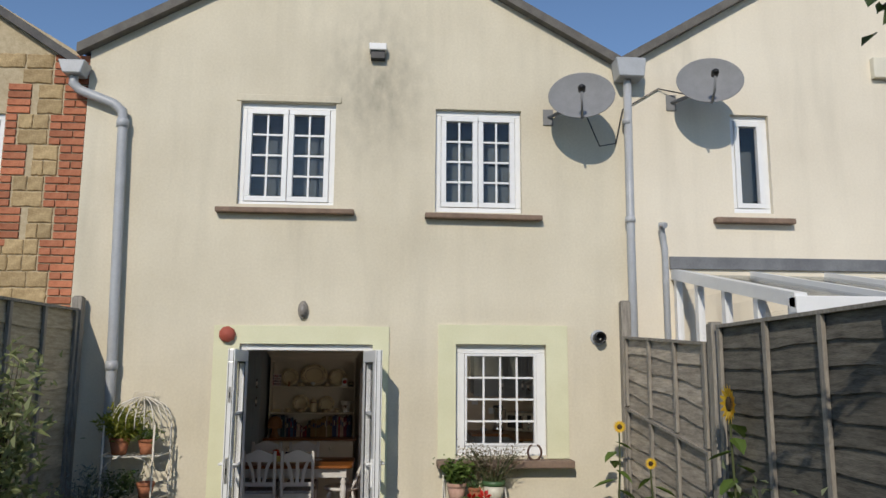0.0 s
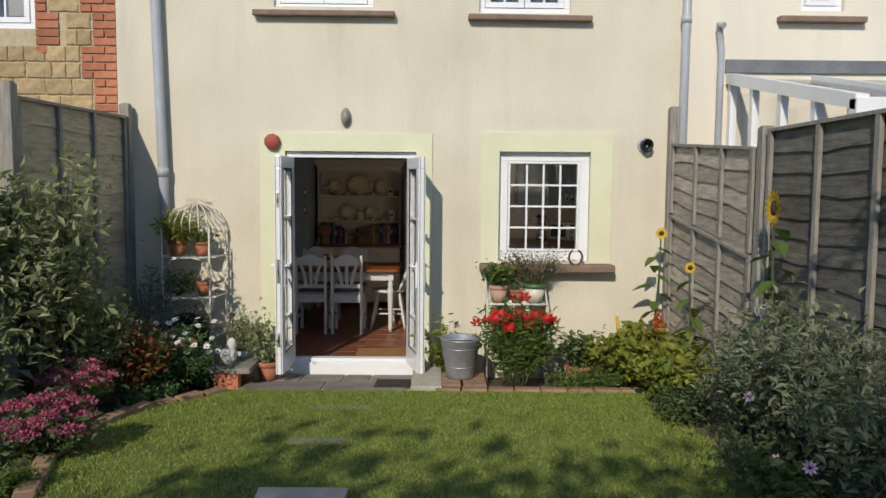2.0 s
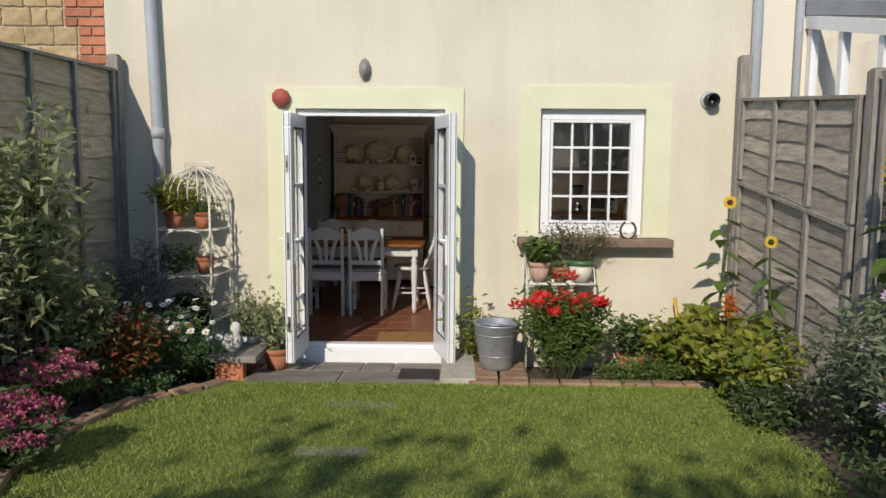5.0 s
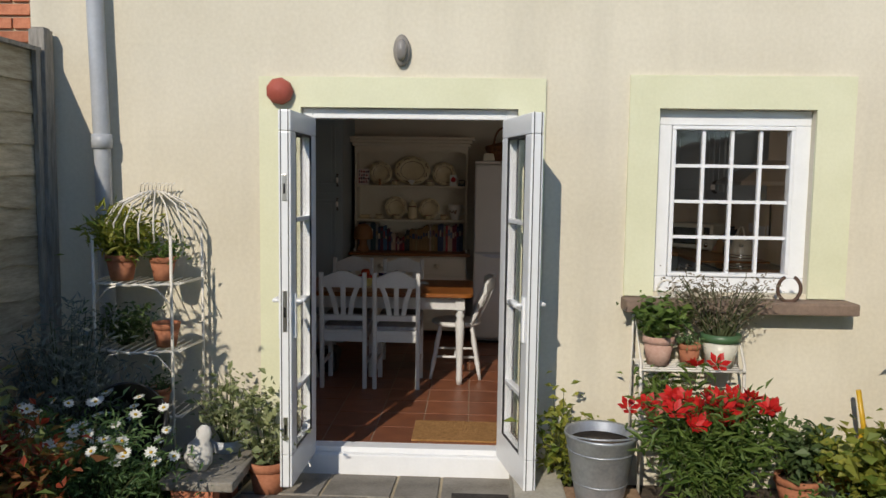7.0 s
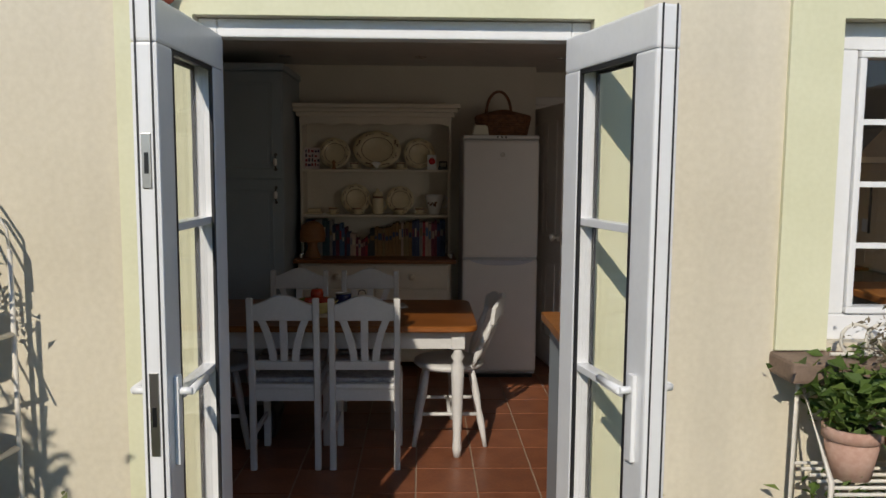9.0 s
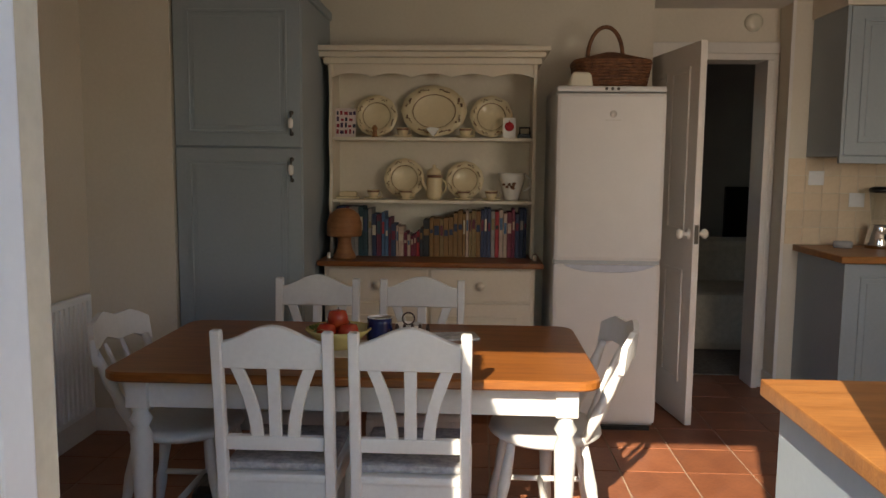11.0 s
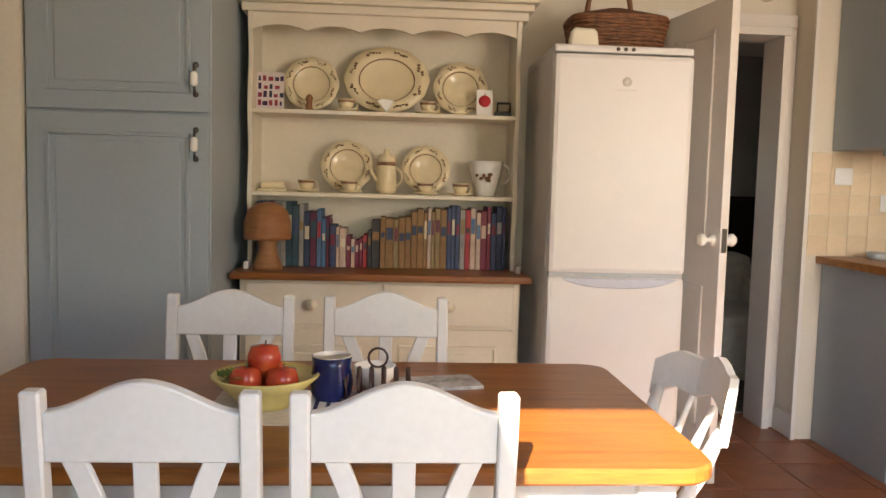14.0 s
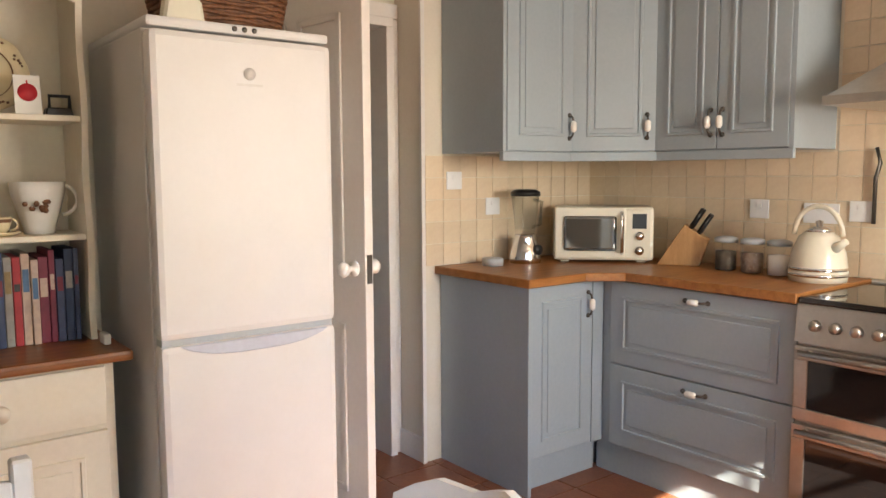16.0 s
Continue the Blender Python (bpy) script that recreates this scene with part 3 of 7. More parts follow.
# ---- kitchen furniture ----
def dining_chair(label):
    """Built at the origin: the back at y = 0, the seat towards +y."""
    c = thing("dining_chair", (0, 0, 0), label, "chair", "chairs round the table")
    W = 0.180
    part("seat", box(-W, W, 0.005, 0.40, 0.425, 0.455, 0.010), WHITEWOOD, c)
    bm = bmesh.new()
    box(-W + 0.03, W - 0.03, 0.015, 0.03, 0.365, 0.425, bm=bm)
    box(-W + 0.03, W - 0.03, 0.365, 0.38, 0.365, 0.425, bm=bm)
    for s in (-1, 1):
        box(s * (W - 0.02) - 0.008, s * (W - 0.02) + 0.008, 0.03, 0.365, 0.365, 0.425, bm=bm)
    part("apron", bm, WHITEWOOD, c)
    for s in (-1, 1):
        x = s * (W - 0.015)
        part("leg", box(x - 0.018, x + 0.018, 0.355, 0.39, 0, 0.425, 0.005), WHITEWOOD, c)
        bm = prism([(0.0, 0), (0.032, 0), (0.034, 0.44), (-0.012, 0.905), (-0.044, 0.905), (-0.002, 0.44)], 0.032,
                   Matrix(((0, 1, 0, x - 0.016), (1, 0, 0, 0), (0, 0, 1, 0), (0, 0, 0, 1))), bevel=0.004)
        part("back_post", bm, WHITEWOOD, c)
        part("stretcher", box(x - 0.008, x + 0.008, 0.03, 0.36, 0.17, 0.20, 0.004), WHITEWOOD, c)
    lean = Matrix.Translation((0, 0.012, 0.44)) @ Matrix.Rotation(radians(6), 4, "X") @ Matrix.Translation((0, 0, -0.44))
    top = [(-W + 0.03 + (2 * W - 0.06) * i / 20, 0.872 + 0.05 * math.sin(math.pi * i / 20) ** 1.7) for i in range(21)]
    part("top_rail", prism([(W - 0.03, 0.79), (-W + 0.03, 0.79)] + top, 0.024, lean, bevel=0.003), WHITEWOOD, c)
    part("lower_rail", box(-W + 0.03, W - 0.03, 0, 0.022, 0.53, 0.575, 0.004, m=lean), WHITEWOOD, c)
    for k in (-1, 0, 1):
        a = []
        for i in range(9):
            z = 0.565 + 0.235 * i / 8
            a.append((k * (0.055 + 0.058 * (i / 8) ** 1.8), z))
        h = 0.019
        part("slat", prism([(x - h, z) for x, z in a] + [(x + h, z) for x, z in a[::-1]], 0.014, lean @ Matrix.Translation((0, 0.005, 0)), bevel=0.002), WHITEWOOD, c)
    part("cushion", box(-W + 0.015, W - 0.015, 0.03, 0.385, 0.456, 0.482, 0.012), CUSHION, c, "grey ticking seat pad")
    return c


ch = dining_chair("white painted dining chair with vase splats, at the table")
ch.matrix_basis = pose(0.231, 1.425, 0)
copy_thing(ch, pose(0.638, 1.425, 0, 0, 0, 0))
copy_thing(ch, pose(0.150, 2.42, 0, 0, 0, 180))
copy_thing(ch, pose(0.598, 2.42, 0, 0, 0, 180))


def windsor_chair():
    """Back at x = 0.2, the seat's middle at the origin, facing -x."""
    c = thing("windsor_chair", (0, 0, 0), "white painted windsor chair with turned spindles at the table end", "chair", "chairs at the table ends")
    bm = lathe([(0.0, 0.425), (0.185, 0.425), (0.205, 0.44), (0.20, 0.458), (0.15, 0.462), (0.0, 0.452)], 28)
    for v in bm.verts:
        v.co.y *= 1.02
    part("seat", bm, WHITEWOOD, c)
    feet = []
    for sx in (-1, 1):
        for sy in (-1, 1):
            a, b = Vector((sx * 0.125, sy * 0.13, 0.43)), Vector((sx * 0.20, sy * 0.185, 0))
            feet.append((a, b))
            d = (a - b)
            rad = [0.013, 0.016, 0.021, 0.016, 0.022, 0.019, 0.014]
            m = Matrix.Translation(b) @ d.to_track_quat("Z", "Y").to_matrix().to_4x4()
            part("leg", lathe([(r, d.length * i / 6) for i, r in enumerate(rad)], 10, m=m), WHITEWOOD, c)
    mid = [a.lerp(b, 0.58) for a, b in feet]
    for i, j in ((0, 2), (1, 3)):
        part("stretcher", tube([mid[i], mid[i].lerp(mid[j], 0.5), mid[j]], 0.011), WHITEWOOD, c)
    part("stretcher", tube([(mid[0] + mid[2]) / 2, (mid[1] + mid[3]) / 2], 0.012), WHITEWOOD, c)
    crest = []
    for i in range(13):
        u = i / 12 * 2 - 1
        crest.append((0.30 - 0.075 * u * u, u * 0.215, 0.765 + 0.035 * (1 - u * u) + 0.010 * math.cos(u * 9)))
    bm = bmesh.new()
    rows = []
    for x, y, z in crest:
        rows.append([bm.verts.new(q) for q in ((x - 0.011, y, z - 0.055), (x + 0.013, y, z - 0.055), (x + 0.022, y, z + 0.035), (x + 0.002, y, z + 0.038))])
    for a, b in zip(rows, rows[1:]):
        for k in range(4):
            bm.faces.new((a[k], a[(k + 1) % 4], b[(k + 1) % 4], b[k]))
    bm.faces.new(rows[0][::-1])
    bm.faces.new(rows[-1])
    bmesh.ops.recalc_face_normals(bm, faces=bm.faces[:])
    part("crest_rail", bm, WHITEWOOD, c)
    for i in range(5):
        u = i / 4 * 2 - 1
        p, q = Vector((0.175 - 0.05 * u * u, u * 0.15, 0.45)), Vector((0.30 - 0.065 * u * u, u * 0.19, 0.728))
        rr = 0.016 if abs(u) > 0.9 else 0.009
        m = Matrix.Translation(p) @ (q - p).to_track_quat("Z", "Y").to_matrix().to_4x4()
        L = (q - p).length
        part("spindle", lathe([(rr * k, L * j / 6) for j, k in enumerate((0.8, 1, 1.4, 1, 1.35, 1, 0.8))], 8, m=m), WHITEWOOD, c)
    return c


wc = windsor_chair()
wc.matrix_basis = pose(1.085, 1.95, 0)
copy_thing(wc, pose(-0.23, 1.92, 0, 0, 0, 180))

tb = thing("dining_table", (0.42, 1.89, 0), "pine topped dining table with white turned legs", "table")
rim, rc = [], 0.075
for cx, cy, a0 in ((1.222 - rc, 2.352 - rc, 0), (-0.36 + rc, 2.352 - rc, 90), (-0.36 + rc, 1.518 + rc, 180), (1.222 - rc, 1.518 + rc, 270)):
    rim += [(cx + rc * math.cos(radians(a0 + 15 * k)), cy + rc * math.sin(radians(a0 + 15 * k))) for k in range(7)]
part("tabletop", prism(rim, 0.032, Matrix(((1, 0, 0, 0), (0, 0, 1, 0), (0, 1, 0, 0.703), (0, 0, 0, 1))), bevel=0.006), PINE, tb, "varnished orange pine tabletop")
bm = bmesh.new()
for q in ((-0.24, 1.10, 1.60, 1.62), (-0.24, 1.10, 2.24, 2.26), (-0.27, -0.25, 1.62, 2.24), (1.105, 1.125, 1.62, 2.24)):
    box(*q, 0.60, 0.703, bm=bm)
part("apron", bm, WHITEWOOD, tb)
for x in (-0.265, 1.12):
    for y in (1.615, 2.25):
        bm = lathe([(0.020, 0), (0.026, 0.05), (0.022, 0.12), (0.034, 0.42), (0.036, 0.50), (0.024, 0.53), (0.037, 0.555), (0.024, 0.58), (0.03, 0.60)], 16, (x, y, 0))
        box(x - 0.036, x + 0.036, y - 0.036, y + 0.036, 0.60, 0.703, 0.004, bm)
        part("leg", bm, WHITEWOOD, tb)


def ring(x0, x1, z0, z1, w, y0, y1, m):
    """A rectangular frame lying in x and z."""
    bm = bmesh.new()
    vs = [[bm.verts.new((x, y, z)) for x, z in ((x0 + k, z0 + k), (x1 - k, z0 + k), (x1 - k, z1 - k), (x0 + k, z1 - k))] for k, y in ((0, y1), (0.003, y0), (w - 0.003, y0), (w, y1))]
    for p, q in zip(vs, vs[1:]):
        for i in range(4):
            bm.faces.new((p[i], p[(i + 1) % 4], q[(i + 1) % 4], q[i]))
    bmesh.ops.recalc_face_normals(bm, faces=bm.faces[:])
    bm.transform(m)
    return bm


def cabinet_front(name, x0, x1, z0, z1, m, material, parent, depth=0.020):
    """A panelled cabinet front lying in x and z, its face towards -y."""
    ob = part(name, box(x0, x1, -depth, 0, z0, z1, 0.003, m=m), material, parent)
    s = min(0.065, (x1 - x0) * 0.2, (z1 - z0) * 0.25)
    part("moulding", ring(x0 + s, x1 - s, z0 + s, z1 - s, 0.016, -depth - 0.007, -depth + 0.001, m), material, ob)
    s += 0.035
    part("raised_panel", box(x0 + s, x1 - s, -depth - 0.005, -depth + 0.001, z0 + s, z1 - s, 0.004, m=m), material, ob)
    return ob


def china_handle(x, z, m, parent, level=False):
    """White china grip between two pewter feet."""
    t = m @ Matrix.Translation((x, -0.025, z)) @ (Matrix.Rotation(radians(90), 4, "Y") if level else Matrix())
    h = None
    for s in (-1, 1):
        bm = tube([t @ Vector(p) for p in ((0, 0.004, s * 0.052), (0, -0.014, s * 0.043), (0, -0.022, s * 0.022))], 0.005, 8)
        lathe([(0.011, 0), (0.009, 0.006), (0.0, 0.008)], 10, m=t @ Matrix.Translation((0, 0.004, s * 0.052)) @ Matrix.Rotation(radians(90), 4, "X"), bm=bm)
        if h is None:
            h = part("handle", bm, PEWTER, parent, "pewter handle with white china grip")
        else:
            part("handle_foot", bm, PEWTER, h)
    part("grip", lathe([(0.006, -0.026), (0.013, -0.018), (0.014, 0), (0.013, 0.018), (0.006, 0.026)], 12, m=t @ Matrix.Translation((0, -0.022, 0))), CERAMIC, h, "white china grip")


I4 = Matrix()
lar = thing("larder_cupboard", (-0.37, 3.4, 0), "tall blue-grey larder cupboard with two panelled doors", "cupboard")
bm = box(-0.695, -0.05, 3.06, 3.79, 0.0, 2.22, 0.003)
box(-0.70, -0.035, 3.02, 3.79, 2.22, 2.27, 0.012, bm)
part("body", bm, BLUE, lar)
fm = Matrix.Translation((0, 3.058, 0))
for z0, z1, hz in ((0.12, 1.465, 1.36), (1.475, 2.21, 1.59)):
    dd = cabinet_front("door", -0.69, -0.055, z0, z1, fm, BLUE, lar)
    china_handle(-0.10, hz, fm, dd)

dr = thing("dresser", (0.57, 3.55, 0), "cream painted kitchen dresser with open shelves and pine top", "dresser")
bm = box(-0.005, 1.145, 3.36, 3.79, 0.08, 0.84)
box(-0.005, 0.05, 3.35, 3.79, 0.0, 0.08, bm=bm)
box(1.09, 1.145, 3.35, 3.79, 0.0, 0.08, bm=bm)
part("body", bm, CREAMWOOD, dr)
part("worktop", box(-0.035, 1.187, 3.292, 3.79, 0.842, 0.872, 0.010), PINE, dr, "varnished pine top")
fm = Matrix.Translation((0, 3.36, 0))
for x0, x1 in ((0.02, 0.56), (0.58, 1.12)):
    dw = part("drawer_front", box(x0, x1, 3.345, 3.36, 0.655, 0.825, 0.004), CREAMWOOD, dr)
    part("knob", lathe([(0.012, 0), (0.012, 0.012), (0.024, 0.022), (0.022, 0.035), (0, 0.04)], 14, m=Matrix.Translation(((x0 + x1) / 2, 3.345, 0.74)) @ Matrix.Rotation(radians(90), 4, "X")), CREAMWOOD, dw)
    do = cabinet_front("door", x0, x1, 0.10, 0.64, fm, CREAMWOOD, dr)
    part("knob", lathe([(0.010, 0), (0.010, 0.012), (0.02, 0.022), (0.018, 0.035), (0, 0.04)], 14, m=Matrix.Translation((x1 - 0.04 if x0 < 0.5 else x0 + 0.04, 3.345, 0.42)) @ Matrix.Rotation(radians(90), 4, "X")), CREAMWOOD, do)
for x in (-0.005, 1.127):
    pts = [(3.515 + 0.012 * math.sin((z - 0.872) * 16), z) for z in np.linspace(0.872, 1.94, 40)]
    bm = prism([(3.76, 0.872)] + pts + [(3.76, 1.94)], 0.018, Matrix(((0, 1, 0, x), (1, 0, 0, 0), (0, 0, 1, 0), (0, 0, 0, 1))))
    part("side_panel", bm, CREAMWOOD, dr)
part("back_panel", box(0.013, 1.127, 3.745, 3.76, 0.872, 1.96), CREAMWOOD, dr)
for z in (1.176, 1.525):
    part("shelf", box(0.013, 1.127, 3.515, 3.745, z, z + 0.018, 0.004), CREAMWOOD, dr)
wave = [(0.013 + 1.114 * i / 60, 1.868 + 0.024 * abs(math.sin(math.pi * 5 * i / 60)) ** 0.8) for i in range(61)]
part("scalloped_frieze", prism([(1.127, 1.96), (0.013, 1.96)] + wave, 0.016, Matrix.Translation((0, 3.515, 0))), CREAMWOOD, dr)
bm = box(-0.03, 1.17, 3.49, 3.76, 1.94, 1.975, 0.006)
box(-0.055, 1.19, 3.465, 3.76, 1.975, 2.005, 0.008, bm)
box(-0.075, 1.21, 3.44, 3.76, 2.005, 2.035, 0.008, bm)
part("cornice", bm, CREAMWOOD, dr)

fz = thing("fridge_freezer", (1.5, 3.5, 0), "tall white fridge freezer with rounded doors", "fridge freezer")
part("body", box(1.222, 1.773, 3.230, 3.79, 0.02, 1.768, 0.008), FRIDGE, fz)
part("top_cap", box(1.222, 1.773, 3.180, 3.79, 1.766, 1.795, 0.010), FRIDGE, fz)
for z0, z1 in ((0.05, 0.893), (0.907, 1.760)):
    part("door", box(1.222, 1.773, 3.165, 3.228, z0, z1, 0.020), FRIDGE, fz)
# crescent grip; its blue-grey colour is the shadow below the upper door
grip = [(1.742, 0.889), (1.275, 0.889)] + [(1.275 + 0.467 * i / 24, 0.886 - 0.036 * (1 - abs(i / 12 - 1) ** 3)) for i in range(1, 24)]
part("handle", prism(grip, 0.012, Matrix.Translation((0, 3.158, 0)), bevel=0.003), plain("grip_shadow_grey", (0.50, 0.53, 0.62), 0.35), fz, "moulded grip coloured with the blue-grey shadow under the lip")
# grey strip put in as the shadow between the two doors
part("gap_shadow_strip", box(1.23, 1.765, 3.178, 3.226, 0.890, 0.910), GREYPIPE, fz, "grey strip for the shadow in the gap between the doors")
bm = lathe([(0.018, 0), (0.018, 0.002), (0, 0.002)], 20, m=Matrix.Translation((1.505, 3.165, 1.655)) @ Matrix.Rotation(radians(90), 4, "X"))
box(1.465, 1.545, 3.1635, 3.165, 1.620, 1.627, bm=bm)
part("badge", bm, plain("silver_badge", (0.62, 0.60, 0.58), 0.3), fz, "small silver badge")
bm = bmesh.new()
for x in (1.47, 1.50, 1.53):
    lathe([(0.008, 0), (0.007, 0.004), (0, 0.004)], 10, m=Matrix.Translation((x, 3.180, 1.781)) @ Matrix.Rotation(radians(90), 4, "X"), bm=bm)
part("control", bm, PEWTER, fz)
part("foot", box(1.24, 1.755, 3.21, 3.77, 0.0, 0.02), BLACK, fz)

# wicker basket and timer on the fridge
BZ = 1.796
bk = thing("wicker_basket", (1.53, 3.45, BZ), "dark brown wicker hamper basket with a hoop handle", "basket")


def hamper_ring(rx_, ry_, z, n=60):
    """An oblong loop with rounded ends."""
    out = []
    for a in np.linspace(0, 2 * math.pi, n + 1):
        ca, sa = math.cos(a), math.sin(a)
        out.append((1.53 + rx_ * math.copysign(abs(ca) ** 0.5, ca), 3.45 + ry_ * math.copysign(abs(sa) ** 0.5, sa), BZ + z))
    return out


bm = bmesh.new()
loops = [[bm.verts.new(p) for p in hamper_ring(0.175 + 0.028 * z / 0.14, 0.115 + 0.02 * z / 0.14, z)[:-1]] for z in (0.0, 0.07, 0.14)]
for p, q in zip(loops, loops[1:]):
    for i in range(60):
        bm.faces.new((p[i], p[(i + 1) % 60], q[(i + 1) % 60], q[i]))
bm.faces.new(loops[0][::-1])
part("basket_body", bm, WICKER, bk)
bm = bmesh.new()
for k in range(9):
    z = 0.008 + 0.016 * k
    tube([(x, y, zz + 0.003 * math.sin(i * 1.57 + k * 3.14)) for i, (x, y, zz) in enumerate(hamper_ring(0.178 + 0.028 * z / 0.14, 0.118 + 0.02 * z / 0.14, z))], 0.007, 6, bm)
tagged(part("weave", bm, WICKER, bk), "", "", "", "stuff")
part("handle", tube([(1.50 + 0.095 * math.cos(a), 3.45, BZ + 0.13 + 0.205 * math.sin(a) ** 0.8) for a in np.linspace(0, math.pi, 17)], 0.011), WICKER, bk)
bm = bmesh.new()
for k in range(12):
    u = k / 11
    tube([(x, y, zz + 0.045 * (1 - u)) for x, y, zz in hamper_ring(0.03 + 0.17 * u, 0.02 + 0.112 * u, 0.148, 36)], 0.008, 5, bm)
tagged(part("lid", bm, WICKER, bk), "", "", "", "stuff")
solid("timer", prism([(1.29, 1.795), (1.412, 1.795), (1.402, 1.862), (1.385, 1.87), (1.315, 1.872), (1.302, 1.865)], 0.05, Matrix.Translation((0, 3.24, 0)), bevel=0.008), CREAMPLASTIC, "small cream plastic timer on the fridge", "timer")

# base and wall units in the corner
bu = thing("base_unit", (3.2, 3.6, 0), "blue-grey corner base unit with one panelled door", "kitchen unit", "base units")
bm = box(2.777, 3.795, 3.335, 3.895, 0.15, 0.900)
box(2.80, 3.795, 3.40, 3.895, 0.0, 0.15, bm=bm)
part("body", bm, BLUE, bu)
part("end_panel", box(2.757, 2.777, 3.300, 3.895, 0.0, 0.900, 0.002), BLUE, bu)
part("plinth", box(2.777, 3.24, 3.365, 3.38, 0.0, 0.15), BLUE, bu)
fm = Matrix.Translation((0, 3.335, 0))
do = cabinet_front("door", 2.782, 3.165, 0.155, 0.893, fm, BLUE, bu)
china_handle(3.135, 0.79, fm, do)
part("corner_post", box(3.17, 3.24, 3.315, 3.335, 0.15, 0.898), BLUE, bu)
du = thing("drawer_unit", (3.5, 2.9, 0), "blue-grey base unit with two deep panelled drawers", "kitchen unit", "base units")
part("body", box(3.245, 3.795, 2.405, 3.33, 0.15, 0.900), BLUE, du)
part("plinth", box(3.265, 3.28, 2.405, 3.364, 0.0, 0.15), BLUE, du)
fm = Matrix.Translation((3.245, 0, 0)) @ Matrix.Rotation(radians(-90), 4, "Z")
for z0, z1 in ((0.155, 0.518), (0.525, 0.893)):
    dd = cabinet_front("drawer_front", -3.26, -2.41, z0, z1, fm, BLUE, du)
    china_handle(-2.825, z1 - 0.042, fm, dd, True)
bm = prism([(2.722, 3.262), (3.06, 3.262), (3.197, 3.16), (3.197, 2.405), (3.795, 2.405), (3.795, 3.895), (2.722, 3.895)], 0.037, Matrix(((1, 0, 0, 0), (0, 0, 1, 0), (0, 1, 0, 0.901), (0, 0, 0, 1))), bevel=0.004)
solid("worktop", bm, OAK, "oiled oak worktop over the corner units", "worktop")

wu = thing("wall_unit", (3.0, 3.7, 1.47), "blue-grey wall unit with a panelled door", "kitchen unit", "wall units")
part("body", box(2.79, 3.20, 3.49, 3.895, 1.460, 2.25), BLUE, wu)
part("end_panel", box(2.772, 2.79, 3.475, 3.895, 1.460, 2.25), BLUE, wu)
fm = Matrix.Translation((0, 3.49, 0))
do = cabinet_front("door", 2.792, 3.198, 1.465, 2.245, fm, BLUE, wu)
china_handle(3.17, 1.575, fm, do)
part("pelmet", box(2.772, 3.21, 3.475, 3.50, 1.420, 1.460, 0.004), BLUE, wu)
cu = thing("wall_unit", (3.5, 3.6, 1.47), "blue-grey corner wall unit with a slanting panelled door", "kitchen unit", "wall units")
bm = prism([(3.203, 3.49), (3.47, 3.22), (3.795, 3.22), (3.795, 3.895), (3.203, 3.895)], 0.790, Matrix(((1, 0, 0, 0), (0, 0, 1, 0), (0, 1, 0, 1.460), (0, 0, 0, 1))))
part("body", bm, BLUE, cu)
fm = Matrix.Translation((3.203, 3.488, 0)) @ Matrix.Rotation(radians(-45.3), 4, "Z")
do = cabinet_front("door", 0.003, 0.375, 1.465, 2.245, fm, BLUE, cu)
china_handle(0.335, 1.575, fm, do)
part("pelmet", box(-0.01, 0.385, -0.02, 0.0, 1.420, 1.460, 0.004, m=fm), BLUE, cu)
vu = thing("wall_unit", (3.6, 2.9, 1.47), "blue-grey double wall unit with two panelled doors", "kitchen unit", "wall units")
part("body", box(3.47, 3.795, 2.59, 3.215, 1.460, 2.25), BLUE, vu)
part("end_panel", box(3.455, 3.795, 2.572, 2.59, 1.460, 2.25), BLUE, vu)
fm = Matrix.Translation((3.47, 0, 0)) @ Matrix.Rotation(radians(-90), 4, "Z")
for x0, x1, hx in ((-3.212, -2.905, -2.93), (-2.90, -2.592, -2.875)):
    do = cabinet_front("door", x0, x1, 1.465, 2.245, fm, BLUE, vu)
    china_handle(hx, 1.575, fm, do)
part("pelmet", box(3.455, 3.475, 2.572, 3.22, 1.420, 1.460, 0.004), BLUE, vu)
structure("trim_cornice", box(2.76, 3.795, 3.46, 3.895, 2.25, 2.36), PLASTER, "cream boxing over the wall units", "trim")
structure("trim_cornice_side", box(3.44, 3.795, 2.57, 3.46, 2.25, 2.36), PLASTER, "cream boxing over the wall units", "trim")

# units under the kitchen window
su = thing("base_unit", (2.6, 0.5, 0), "blue-grey base units under the kitchen window", "kitchen unit", "base units")
part("body", box(1.50, 3.795, 0.275, 0.82, 0.0, 0.900), BLUE, su)
part("end_panel", box(1.48, 1.50, 0.275, 0.84, 0.0, 0.900), BLUE, su)
solid("worktop", box(1.445, 3.795, 0.275, 0.87, 0.901, 0.938, 0.005), OAK, "oiled oak worktop under the kitchen window", "worktop")

# cooker
ck = thing("cooker", (3.5, 2.13, 0), "stainless steel double oven cooker with black glass doors", "cooker")
CY0, CY1, CX = 1.80, 2.40, 3.215
part("body", box(CX, 3.795, CY0, CY1, 0.03, 0.905), STEEL, ck)
part("foot", box(CX + 0.03, 3.78, CY0 + 0.02, CY1 - 0.02, 0.0, 0.03), BLACK, ck)
part("hob", box(CX - 0.015, 3.795, CY0, CY1, 0.906, 0.928, 0.005), BLACKGLASS, ck, "black glass hob")
bm = prism([(CX - 0.03, 0.772), (CX - 0.015, 0.905), (CX, 0.905), (CX, 0.772)], CY1 - CY0, Matrix.Translation((0, CY0, 0)))
fasc = part("control_panel", bm, STEEL, ck)
